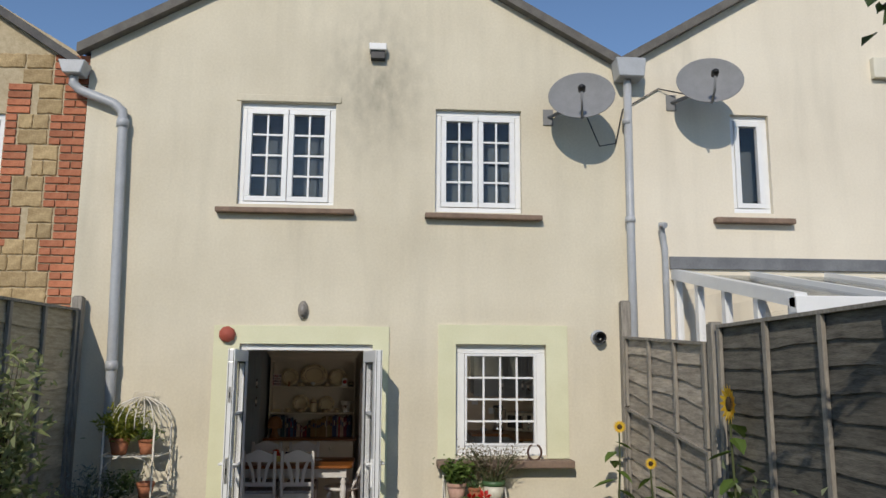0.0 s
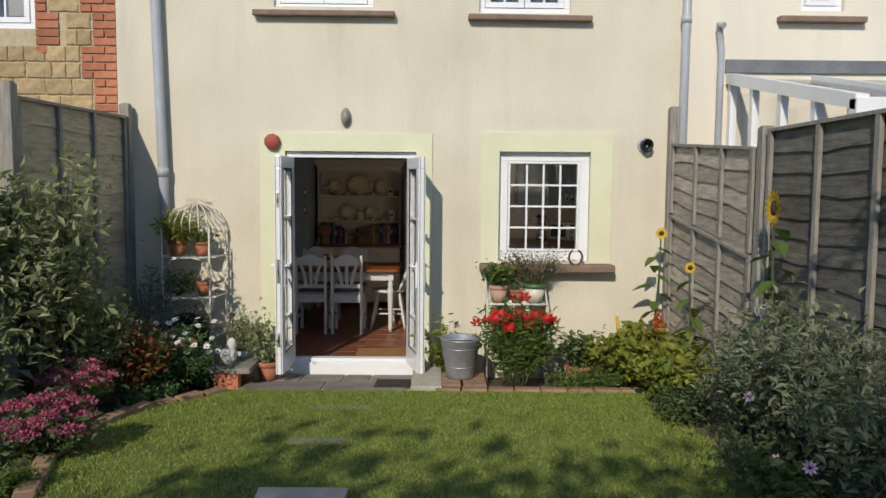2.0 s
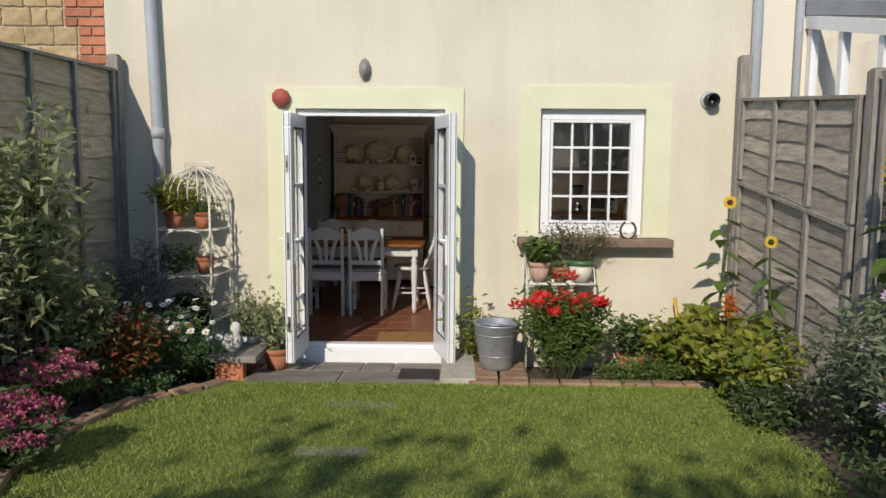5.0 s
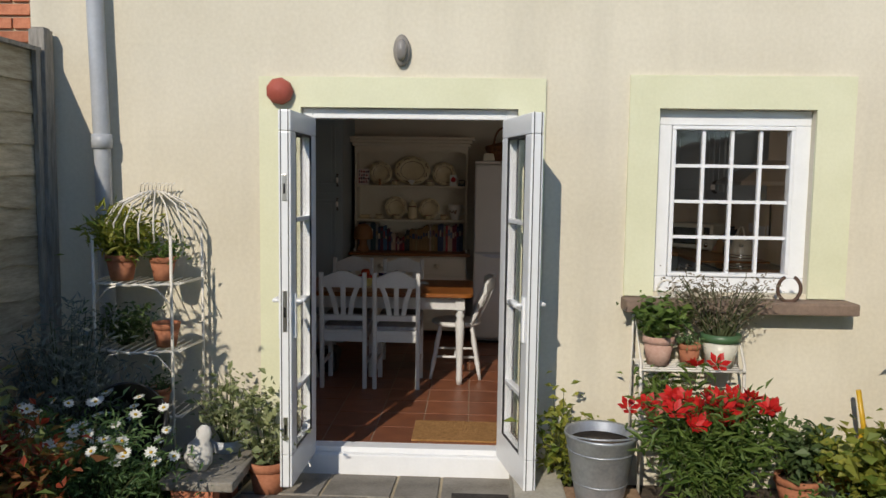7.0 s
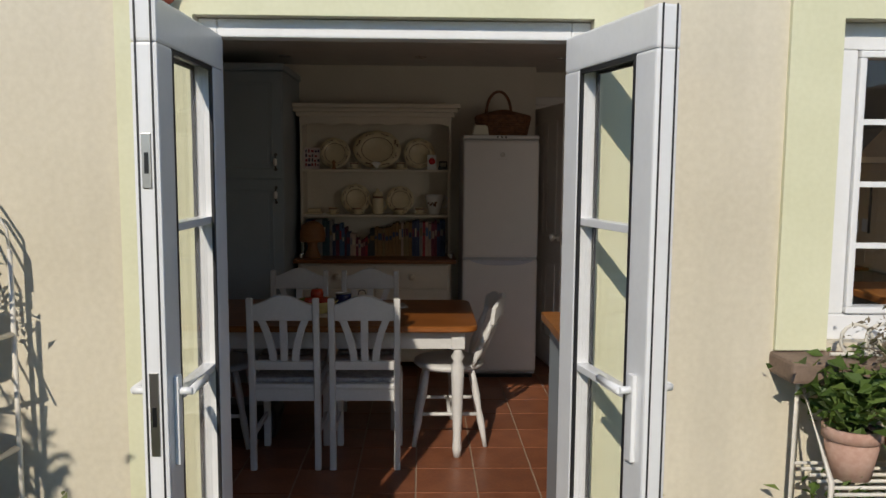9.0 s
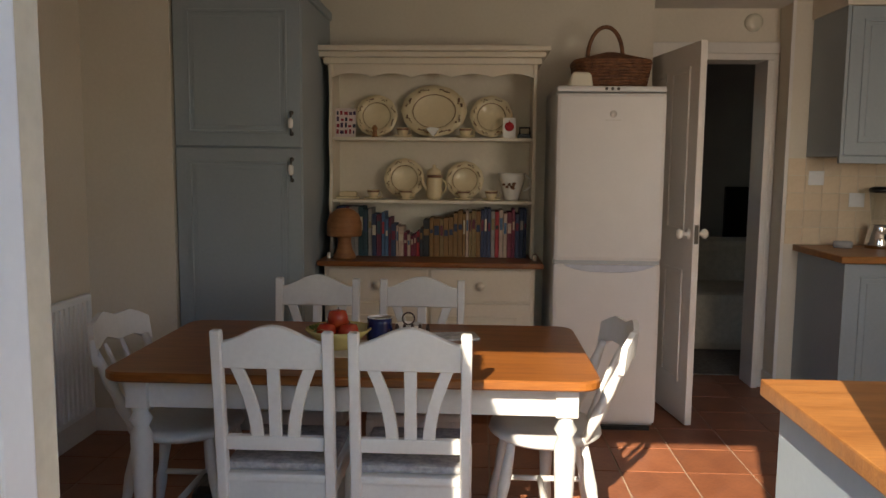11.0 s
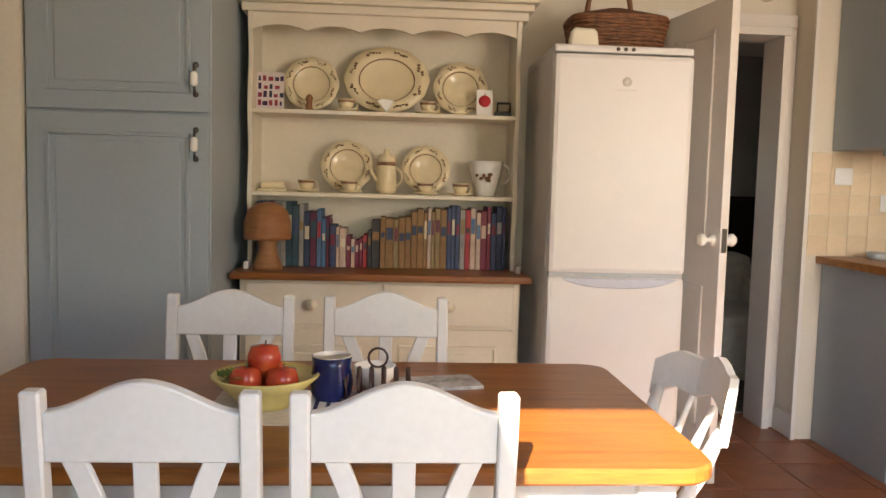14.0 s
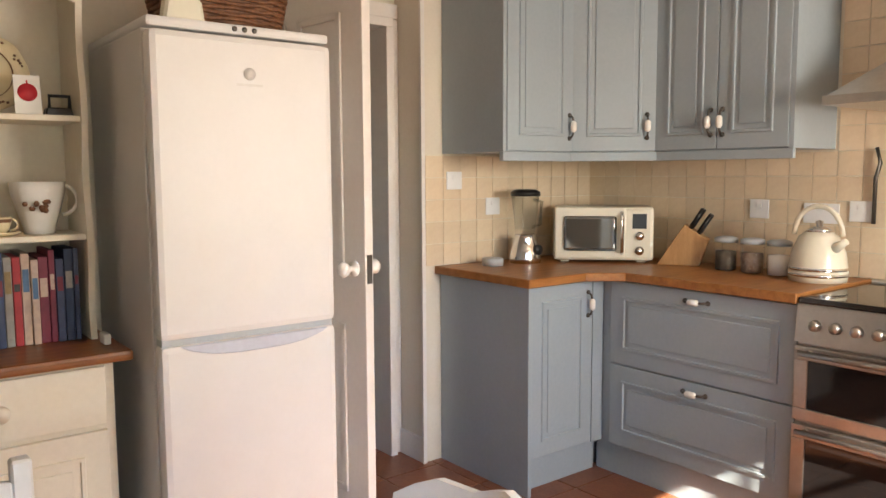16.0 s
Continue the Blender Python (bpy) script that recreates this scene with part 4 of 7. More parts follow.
for k in range(6):
    y = CY1 - 0.07 - 0.07 * k
    part("knob", lathe([(0.021, 0), (0.018, 0.02), (0.015, 0.026), (0, 0.026)], 16, m=Matrix.Translation((CX - 0.023, y, 0.836)) @ Matrix.Rotation(radians(-90), 4, "Y")), STEEL, fasc)
for z0, z1 in ((0.49, 0.758), (0.07, 0.475)):
    bm = bmesh.new()
    for q in ((CY0, CY1, z0, z0 + 0.045), (CY0, CY1, z1 - 0.05, z1), (CY0, CY0 + 0.05, z0 + 0.045, z1 - 0.05), (CY1 - 0.05, CY1, z0 + 0.045, z1 - 0.05)):
        box(CX - 0.03, CX, q[0], q[1], q[2], q[3], 0.004, bm)
    od = part("oven_door", bm, STEEL, ck)
    part("oven_glass", box(CX - 0.024, CX, CY0 + 0.05, CY1 - 0.05, z0 + 0.045, z1 - 0.05), BLACKGLASS, od, "dark oven glass")
    bm = tube([(CX - 0.06, CY0 + 0.03, z1 - 0.02), (CX - 0.06, CY1 - 0.03, z1 - 0.02)], 0.011)
    for y in (CY0 + 0.05, CY1 - 0.05):
        tube([(CX - 0.06, y, z1 - 0.02), (CX - 0.028, y, z1 - 0.02)], 0.008, 8, bm)
    part("handle", bm, STEEL, od)
solid("worktop", box(3.19, 3.795, 0.872, 1.795, 0.901, 0.938, 0.005), OAKY, "oiled oak worktop beside the cooker", "worktop")
su2 = thing("base_unit", (3.5, 1.3, 0), "blue-grey base unit beside the cooker", "kitchen unit", "base units")
part("body", box(3.245, 3.795, 0.842, 1.795, 0.0, 0.900), BLUE, su2)
hd = thing("cooker_hood", (3.6, 2.13, 1.62), "brushed steel chimney cooker hood", "cooker hood")
bm = bmesh.new()
a = [bm.verts.new(p) for p in ((3.30, 1.77, 1.63), (3.795, 1.77, 1.63), (3.795, 2.385, 1.63), (3.30, 2.385, 1.63))]
b = [bm.verts.new(p) for p in ((3.55, 1.94, 1.80), (3.795, 1.94, 1.80), (3.795, 2.21, 1.80), (3.55, 2.21, 1.80))]
for i in range(4):
    bm.faces.new((a[i], a[(i + 1) % 4], b[(i + 1) % 4], b[i]))
bm.faces.new(b)
bm.faces.new(a[::-1])
box(3.29, 3.795, 1.765, 2.39, 1.60, 1.632, bm=bm)
part("canopy", bm, STEEL, hd)
part("chimney", box(3.56, 3.795, 1.95, 2.20, 1.78, 2.36), STEEL, hd)

# room beyond the doorway
so = thing("armchair", (2.7, 5.4, 0), "pale beige upholstered armchair in the dim back room", "armchair")
part("seat", box(2.1, 3.3, 5.0, 5.9, 0.009, 0.45, 0.06), CLOTH, so)
part("backrest", box(2.1, 3.3, 5.7, 6.0, 0.3, 0.80, 0.10), CLOTH, so)
for x in (2.05, 3.2):
    part("armrest", box(x, x + 0.2, 5.0, 5.9, 0.009, 0.62, 0.07), CLOTH, so)
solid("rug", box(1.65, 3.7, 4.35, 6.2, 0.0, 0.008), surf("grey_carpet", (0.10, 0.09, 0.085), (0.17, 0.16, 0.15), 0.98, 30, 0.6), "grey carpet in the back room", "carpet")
# assumed television: a black panel added where the back room goes dark
tv = thing("television", (3.4, 6.33, 0.62), "large dark panel, an assumed television, filling the dark part of the back room", "television")
part("screen", box(3.08, 3.78, 6.33, 6.36, 0.62, 1.22, 0.008), BLACKGLASS, tv)
part("bracket", box(3.3, 3.6, 6.36, 6.40, 0.8, 1.05), BLACK, tv)

# radiator, ceiling spots, smoke alarm, coir mat
rd = thing("radiator", (-1.1, 2.45, 0.12), "white ribbed panel radiator under the wall", "radiator")
part("panel", box(-1.125, -1.09, 1.95, 2.92, 0.14, 0.74, 0.01), UPVC, rd)
bm = bmesh.new()
for k in range(22):
    box(-1.09, -1.08, 1.98 + k * 0.042, 2.0 + k * 0.042, 0.17, 0.71, 0.003, bm)
part("rib", bm, UPVC, rd)
part("bracket", box(-1.15, -1.12, 2.1, 2.15, 0.14, 0.3), UPVC, rd)
for x in (-0.07, 0.91, 1.93):
    sp = thing("ceiling_spotlight", (x, 3.30, 2.352), "small round recessed ceiling spotlight, unlit", "ceiling light", "ceiling spotlights")
    part("rim", lathe([(0.045, 0.008), (0.042, 0.0), (0.03, 0.002), (0.03, 0.008)], 20, (x, 3.30, 2.352)), CHROME, sp)
    part("bulb", lathe([(0.028, 0.008), (0.024, 0.003), (0, 0.002)], 16, (x, 3.30, 2.352)), CERAMIC, sp)
solid("wall_alarm", lathe([(0.055, 0), (0.052, 0.02), (0.03, 0.03), (0, 0.03)], 20, m=Matrix.Translation((2.50, 4.118, 2.275)) @ Matrix.Rotation(radians(90), 4, "X")), CREAMPLASTIC, "round cream alarm above the inner doorway", "alarm")
solid("door_mat", box(0.85, 1.44, 0.28, 0.66, 0.0, 0.014, 0.004), COIR, "brown coir door mat inside the threshold", "door mat")

# ---- garden ground ----
gx = [-60, -20, -8] + list(np.linspace(-4, 7, 56)) + [12, 25, 70]
gy = [-120, -50, -22, -14] + list(np.linspace(-10, 0.02, 60))
vs, fs = [], []
for y in gy:
    for x in gx:
        vs.append((x, y, ground_z(x, y) - 0.015 + 0.02 * noise.noise((x * 3, y * 3, 0))))
for j in range(len(gy) - 1):
    for i in range(len(gx) - 1):
        a = j * len(gx) + i
        fs.append((a, a + 1, a + 1 + len(gx), a + len(gx)))
me = bpy.data.meshes.new("ground")
me.from_pydata(vs, [], fs)
me.materials.append(SOIL)
ground = tagged(new("ground", me), "dark garden soil rising gently from the house", "ground", "", "structure")
L_EDGE = [(-0.95, -0.02), (-1.15, -0.12), (-1.64, -0.45), (-2.3, -0.55), (-2.96, -0.48), (-4.05, -0.11), (-5.2, 0.3), (-9.5, 0.4)]
R_EDGE = [(-0.90, 3.35), (-1.3, 3.55), (-2.0, 3.52), (-3.2, 3.22), (-4.2, 3.2), (-5.5, 2.9), (-9.5, 2.9)]


def along(edge, y):
    ys, xs = [e[0] for e in edge][::-1], [e[1] for e in edge][::-1]
    return float(np.interp(y, ys, xs))


def lawn_z(x, y):
    return ground_z(min(x, 3.3), y) + 0.012


vs, fs, gyl, nx = [], [], np.linspace(-9.5, -0.95, 70), 40
for y in gyl:
    a, b = along(L_EDGE, y), along(R_EDGE, y)
    for i in range(nx):
        x = a + (b - a) * i / (nx - 1)
        vs.append((x, y, lawn_z(x, y)))
for j in range(len(gyl) - 1):
    for i in range(nx - 1):
        k = j * nx + i
        fs.append((k, k + 1, k + 1 + nx, k + nx))
me = bpy.data.meshes.new("lawn")
me.from_pydata(vs, [], fs)
me.materials.append(TURF)
lawn = tagged(new("lawn", me), "mown green lawn with a curved edge", "lawn", "", "structure")


def add_mesh(name, verts, faces, material, parent=None, at=(0, 0, 0)):
    me = bpy.data.meshes.new(name)
    me.from_pydata([tuple(np.asarray(v) - np.asarray(at)) for v in verts], [], faces)
    me.materials.append(material)
    ob = new(name, me)
    if parent:
        ob.parent = parent
    else:
        ob.location = at
    return ob


rng = np.random.default_rng(5)
N = 130000
gyy = -0.95 - 5.2 * rng.random(N) ** 1.25
ga, gb = np.interp(gyy, [e[0] for e in L_EDGE][::-1], [e[1] for e in L_EDGE][::-1]), np.interp(gyy, [e[0] for e in R_EDGE][::-1], [e[1] for e in R_EDGE][::-1])
gxx = ga + (gb - ga) * rng.random(N)
gzz = np.array([lawn_z(x, y) for x, y in zip(gxx, gyy)])
th, hgt = rng.random(N) * 6.283, 0.009 + 0.013 * rng.random(N)
lean = rng.normal(0, 0.012, (N, 2))
V = np.empty((N, 3, 3))
V[:, 0] = np.stack([gxx - 0.0032 * np.cos(th), gyy - 0.0032 * np.sin(th), gzz], 1)
V[:, 1] = np.stack([gxx + 0.0032 * np.cos(th), gyy + 0.0032 * np.sin(th), gzz], 1)
V[:, 2] = np.stack([gxx + lean[:, 0], gyy + lean[:, 1], gzz + hgt], 1)
me = bpy.data.meshes.new("grass")
me.from_pydata(V.reshape(-1, 3).tolist(), [], np.arange(3 * N).reshape(-1, 3).tolist())
me.materials.append(GRASS)
tagged(new("grass", me), "short green grass blades of the mown lawn", "grass", "", "stuff")


# ---- plants ----
def leaf_mesh(name, pts, size, material, parent, seed, ratio=0.42, up=0.35, droop=0.0, spread=0.35):
    """Many small folded leaves at the points."""
    r = np.random.default_rng(seed)
    pts = np.asarray(pts, float)
    n = len(pts)
    d = r.normal(0, 1, (n, 3))
    d[:, 2] = d[:, 2] * 0.6 + up - droop
    d /= np.linalg.norm(d, axis=1)[:, None]
    nn = r.normal(0, 0.6, (n, 3)) + np.array((0, 0, 1.0))
    s = np.cross(d, nn)
    s /= np.linalg.norm(s, axis=1)[:, None] + 1e-6
    nn = np.cross(s, d)
    L = size * (1 + spread * r.normal(0, 1, n)).clip(0.4, 1.8)
    W = L * ratio
    base, tip = pts, pts + d * L[:, None]
    mid = pts + d * (L * 0.45)[:, None]
    V = np.empty((n, 4, 3))
    V[:, 0], V[:, 2] = base, tip - nn * (0.12 * L)[:, None]
    V[:, 1], V[:, 3] = mid + s * (W / 2)[:, None] + nn * (0.1 * L)[:, None], mid - s * (W / 2)[:, None] + nn * (0.1 * L)[:, None]
    F = np.arange(4 * n).reshape(-1, 4)
    F = np.concatenate([F[:, [0, 1, 2]], F[:, [0, 2, 3]]])
    ob = add_mesh(name, (V.reshape(-1, 3) - np.array(basis_of(parent).translation)), F.tolist(), material, parent)
    return ob


def bush(name, at, size, label, category, leaf_mat, count, leaf_size, stems=14, seed=1, stem_mat=None, ratio=0.42, up=0.35, flowers=None, clump=0.10, group="", lean=(0, 0)):
    """Stems fan out from the foot; leaves sit in clumps along them, with gaps."""
    r = np.random.default_rng(seed)
    p = thing(name, at, label, category, group)
    at, size = np.array(at, float), np.array(size, float)
    bm = bmesh.new()
    pts, tips = [], []
    for k in range(stems):
        a, rad = r.random() * 6.283, math.sqrt(r.random())
        hh = (0.62 + 0.38 * r.random()) * (1 - 0.30 * rad * rad)
        tip = at + np.array((rad * math.cos(a) * size[0] + lean[0], rad * math.sin(a) * size[1] + lean[1], hh * size[2]))
        foot = at + np.array((0.15 * rad * math.cos(a) * size[0], 0.15 * rad * math.sin(a) * size[1], -0.02))
        mid = foot * 0.5 + tip * 0.5 + np.array((0, 0, 0.12 * size[2]))
        curve = [(1 - t) ** 2 * foot + 2 * t * (1 - t) * mid + t * t * tip for t in np.linspace(0, 1, 7)]
        tube(curve, 0.004 + 0.004 * size[2], 5, bm, 0.0015)
        tips.append(tip)
        m = count // stems
        tt = 0.22 + 0.80 * r.random(m) ** 0.75
        for t in tt:
            q = (1 - t) ** 2 * foot + 2 * t * (1 - t) * mid + t * t * tip
            pts.append(q + r.normal(0, clump * (0.5 + 0.7 * t), 3) * np.array((1, 1, 0.7)))
    pts = np.array(pts)
    pts[:, 2] = np.maximum(pts[:, 2], at[2] + 0.01)
    part("stem", bm, stem_mat or STEM, p)
    tagged(leaf_mesh("leaf", pts, leaf_size, leaf_mat, p, seed + 50, ratio, up), "", "", "", "stuff")
    if flowers:
        flowers(p, tips, r)
    return p


STEM = plain("green_stem", (0.07, 0.085, 0.03), 0.7)
WOODY = surf("bark", (0.06, 0.045, 0.03), (0.14, 0.11, 0.08), 0.95, 20, 0.8)
LEAF_GREY = leafy("grey_green_leaf", (0.17, 0.215, 0.085), (0.40, 0.43, 0.22))
LEAF_MID = leafy("mid_green_leaf", (0.072, 0.136, 0.024), (0.192, 0.272, 0.064))
LEAF_DARK = leafy("dark_green_leaf", (0.0506, 0.0911, 0.0284), (0.142, 0.203, 0.0709))
LEAF_ASTER = leafy("dusty_green_leaf", (0.11, 0.145, 0.075), (0.28, 0.32, 0.19))
LEAF_GOLD = leafy("golden_leaf", (0.125, 0.188, 0.025), (0.375, 0.362, 0.0625))
LEAF_RED = leafy("red_tinged_leaf", (0.333, 0.0416, 0.025), (0.125, 0.177, 0.0416))
LEAF_FEATHER = leafy("feathery_leaf", (0.0878, 0.176, 0.0585), (0.215, 0.332, 0.137))
LAV = leafy("lavender_leaf", (0.162, 0.19, 0.162), (0.324, 0.36, 0.324))
PETAL_RED = leafy("red_petal", (0.42, 0.008, 0.008), (0.62, 0.02, 0.015), 0.2)
PETAL_WHITE = leafy("white_petal", (0.72, 0.72, 0.68), (0.82, 0.82, 0.78), 0.2)
PETAL_YELLOW = leafy("yellow_petal", (0.62, 0.36, 0.01), (0.75, 0.52, 0.03), 0.2)
PETAL_PINK = leafy("pink_petal", (0.567, 0.135, 0.203), (0.783, 0.27, 0.351), 0.2)
PETAL_PURPLE = leafy("purple_pink_petal", (0.338, 0.065, 0.13), (0.52, 0.13, 0.221), 0.2)
PETAL_LILAC = leafy("lilac_petal", (0.45, 0.30, 0.55), (0.60, 0.48, 0.68), 0.2)
DISC = plain("brown_flower_disc", (0.06, 0.035, 0.012), 0.9)
YDISC = plain("yellow_flower_disc", (0.55, 0.36, 0.03), 0.9)


def petals(bm, c, r, n, face, cup=0.2, wide=0.5):
    """A ring of petals round c that faces the given way."""
    m = Matrix.Translation(c) @ Vector(face).to_track_quat("Z", "Y").to_matrix().to_4x4()
    for i in range(n):
        a = 2 * math.pi * i / n
        ca, sa, w = math.cos(a), math.sin(a), wide * r * 0.5
        q = [(0.15 * r * ca, 0.15 * r * sa, 0), (0.6 * r * ca - w * sa, 0.6 * r * sa + w * ca, 0.5 * cup * r), (r * ca, r * sa, cup * r), (0.6 * r * ca + w * sa, 0.6 * r * sa - w * ca, 0.5 * cup * r)]
        bm.faces.new([bm.verts.new(m @ Vector(p)) for p in q])


def daisy_heads(p, tips, r):
    for t in tips:
        for k in range(2):
            c = Vector(t) + Vector(r.normal(0, 0.06, 3)) + Vector((0, 0, 0.03))
            f = (r.normal(0, 0.4), -0.5 + r.normal(0, 0.3), 1)
            bm = bmesh.new()
            petals(bm, c, 0.027 + 0.007 * r.random(), 11, f, 0.1, 0.44)
            h = part("daisy_head", bm, PETAL_WHITE, p, "white daisy flower")
            part("flower_centre", lathe([(0.008, 0), (0.006, 0.004), (0, 0.005)], 8, m=Matrix.Translation(c) @ Vector(f).to_track_quat("Z", "Y").to_matrix().to_4x4()), YDISC, h)


def lily_heads(p, tips, r):
    for t in tips:
        if t[2] < 0.42:
            continue
        for k in range(2):
            c = Vector(t) + Vector((r.normal(0, 0.05), r.normal(0, 0.05), 0.03 + r.normal(0, 0.02)))
            bm = bmesh.new()
            f = (r.normal(0, 0.5), -0.5 + r.normal(0, 0.4), 0.9)
            petals(bm, c, 0.062, 6, f, 0.55, 0.55)
            petals(bm, c, 0.045, 5, f, 0.9, 0.5)
            part("flower", bm, PETAL_RED, p, "deep red lily flower")


def sedum_heads(mat):
    def put(p, tips, r):
        for t in tips:
            c = np.array(t) + (0, 0, 0.02)
            n = 130
            a, rad = r.random(n) * 6.283, 0.075 * np.sqrt(r.random(n))
            pts = c + np.stack([rad * np.cos(a), rad * np.sin(a), 0.03 * (1 - (rad / 0.075) ** 2) + 0.006 * r.normal(0, 1, n)], 1)
            tagged(leaf_mesh("flower_head", pts, 0.016, mat, p, int(r.integers(1e6)), 0.8, 1.2), "flat pink flower head", "", "", "stuff")
    return put


G = ground_z
bush("buddleia_bush", (-1.0, -1.95, G(-0.9, -1.95)), (0.24, 0.50, 2.05), "tall grey-green leafy shrub against the fence", "shrub", LEAF_GREY, 2000, 0.085, 28, 3, WOODY, 0.36, clump=0.08)
bush("mixed_shrub", (-0.90, -1.62, G(-0.9, -1.62)), (0.28, 0.40, 0.95), "bushy green shrub with arching stems", "shrub", LEAF_GREY, 2200, 0.065, 26, 4, WOODY, 0.45, clump=0.08)
bush("tall_shrub", (-1.02, -2.75, G(-0.9, -2.75)), (0.22, 0.36, 1.15), "tall pale green shrub in the border", "shrub", LEAF_GREY, 800, 0.075, 16, 33, WOODY, 0.36, clump=0.08)
bush("red_leaved_shrub", (-0.74, -1.38, G(-0.7, -1.38)), (0.30, 0.30, 0.68), "shrub with dark red and green leaves", "shrub", LEAF_RED, 2000, 0.05, 26, 6, WOODY, 0.5, clump=0.07)
bush("lavender_bush", (-0.90, -0.48, G(-0.9, -0.4)), (0.38, 0.30, 1.05), "silvery lavender bush beside the wall", "shrub", LAV, 3600, 0.05, 40, 7, None, 0.16, 0.9, clump=0.06)
bush("daisy_plant", (-0.55, -0.98, G(-0.6, -0.9)), (0.42, 0.32, 0.64), "feathery green plant with white daisies", "flowering plant", LEAF_FEATHER, 3600, 0.04, 32, 8, None, 0.22, 0.5, daisy_heads, 0.06)
bush("low_herb", (-0.35, -0.60, G(-0.3, -0.6)), (0.26, 0.20, 0.22), "low bright green mat of herbs", "plant", LEAF_MID, 2600, 0.028, 30, 9, None, 0.4, clump=0.05)
bush("stonecrop_plant", (-0.80, -2.05, G(-0.8, -2.05)), (0.22, 0.26, 0.40), "stonecrop with flat bright pink flower heads", "flowering plant", LEAF_MID, 900, 0.045, 22, 10, None, 0.55, 0.3, sedum_heads(PETAL_PINK), 0.05)
bush("stonecrop_plant", (-0.58, -2.95, G(-0.6, -2.9)), (0.26, 0.34, 0.34), "stonecrop with flat purple-pink flower heads", "flowering plant", LEAF_DARK, 1100, 0.05, 30, 11, None, 0.55, 0.3, sedum_heads(PETAL_PURPLE), 0.05)
for k, (x, y) in enumerate([(-0.62, -1.55), (-0.66, -2.45), (-0.52, -1.3), (-0.40, -3.55), (-0.22, -4.2)]):
    bush("edging_plant", (x, y, G(x, y)), (0.13, 0.16, 0.15), "small green plant at the lawn edge", "plant", LEAF_MID if k % 2 else LEAF_FEATHER, 420, 0.035, 10, 20 + k, None, 0.45, clump=0.04, group="edging plants")
bush("lily_plant", (2.36, -0.66, G(2.2, -0.6)), (0.31, 0.22, 0.82), "leafy clump of red lilies in flower", "flowering plant", LEAF_MID, 2600, 0.07, 22, 12, None, 0.2, 0.25, lily_heads, 0.05)
bush("golden_shrub", (3.28, -0.62, G(3.0, -0.6)), (0.30, 0.28, 0.46), "yellow-green shrub with rounded leaves", "shrub", LEAF_GOLD, 1300, 0.07, 22, 13, None, 0.7, clump=0.07, group="golden shrubs")
bush("golden_shrub", (3.55, -0.85, G(3.4, -0.8)), (0.34, 0.45, 0.55), "yellow-green shrub with rounded leaves", "shrub", LEAF_GOLD, 1500, 0.08, 24, 14, None, 0.7, clump=0.07, group="golden shrubs")
bush("golden_shrub", (3.50, -1.45, G(3.5, -1.45)), (0.26, 0.30, 0.38), "yellow-green shrub with rounded leaves", "shrub", LEAF_GOLD, 900, 0.07, 18, 15, None, 0.7, clump=0.06, group="golden shrubs")
bush("ground_cover", (2.95, -0.78, G(2.7, -0.7)), (0.36, 0.14, 0.20), "low green ground cover in front of the wall", "plant", LEAF_MID, 1300, 0.035, 26, 16, None, 0.5, clump=0.05)
bush("aster_bush", (3.52, -3.35, G(3.5, -3.3)), (0.30, 0.75, 0.95), "dusty green bush with a few lilac flowers", "shrub", LEAF_ASTER, 4200, 0.045, 44, 17, WOODY, 0.42, clump=0.08)
bush("aster_bush", (3.45, -4.3, G(3.5, -4.3)), (0.32, 0.55, 0.80), "dusty green bush with a few lilac flowers", "shrub", LEAF_ASTER, 3200, 0.045, 36, 18, WOODY, 0.42, clump=0.08)
bush("aster_bush", (3.55, -2.55, G(3.5, -2.5)), (0.24, 0.42, 0.62), "dusty green bush with a few lilac flowers", "shrub", LEAF_ASTER, 2000, 0.045, 28, 19, WOODY, 0.42, clump=0.08)
bush("ground_cover", (3.38, -1.95, G(3.4, -1.95)), (0.22, 0.36, 0.20), "low green ground cover by the fence", "plant", LEAF_DARK, 1100, 0.04, 24, 37, None, 0.5, clump=0.05)
bush("ground_cover", (3.22, -3.9, G(3.2, -3.9)), (0.20, 0.7, 0.30), "low green ground cover at the lawn edge", "plant", LEAF_DARK, 1800, 0.04, 34, 38, None, 0.5, clump=0.06)
for c in ((3.28, -3.28, 0.62), (3.22, -3.75, 0.45), (3.33, -3.0, 0.82), (3.5, -2.85, 1.0), (3.2, -4.1, 0.55)):
    bm = bmesh.new()
    petals(bm, Vector(c), 0.035, 9, (-0.4, -0.8, 0.4), 0.3, 0.4)
    fl = solid("aster_flower", bm, PETAL_LILAC, "lilac aster flower on the dusty green bush", "flower", "asters")


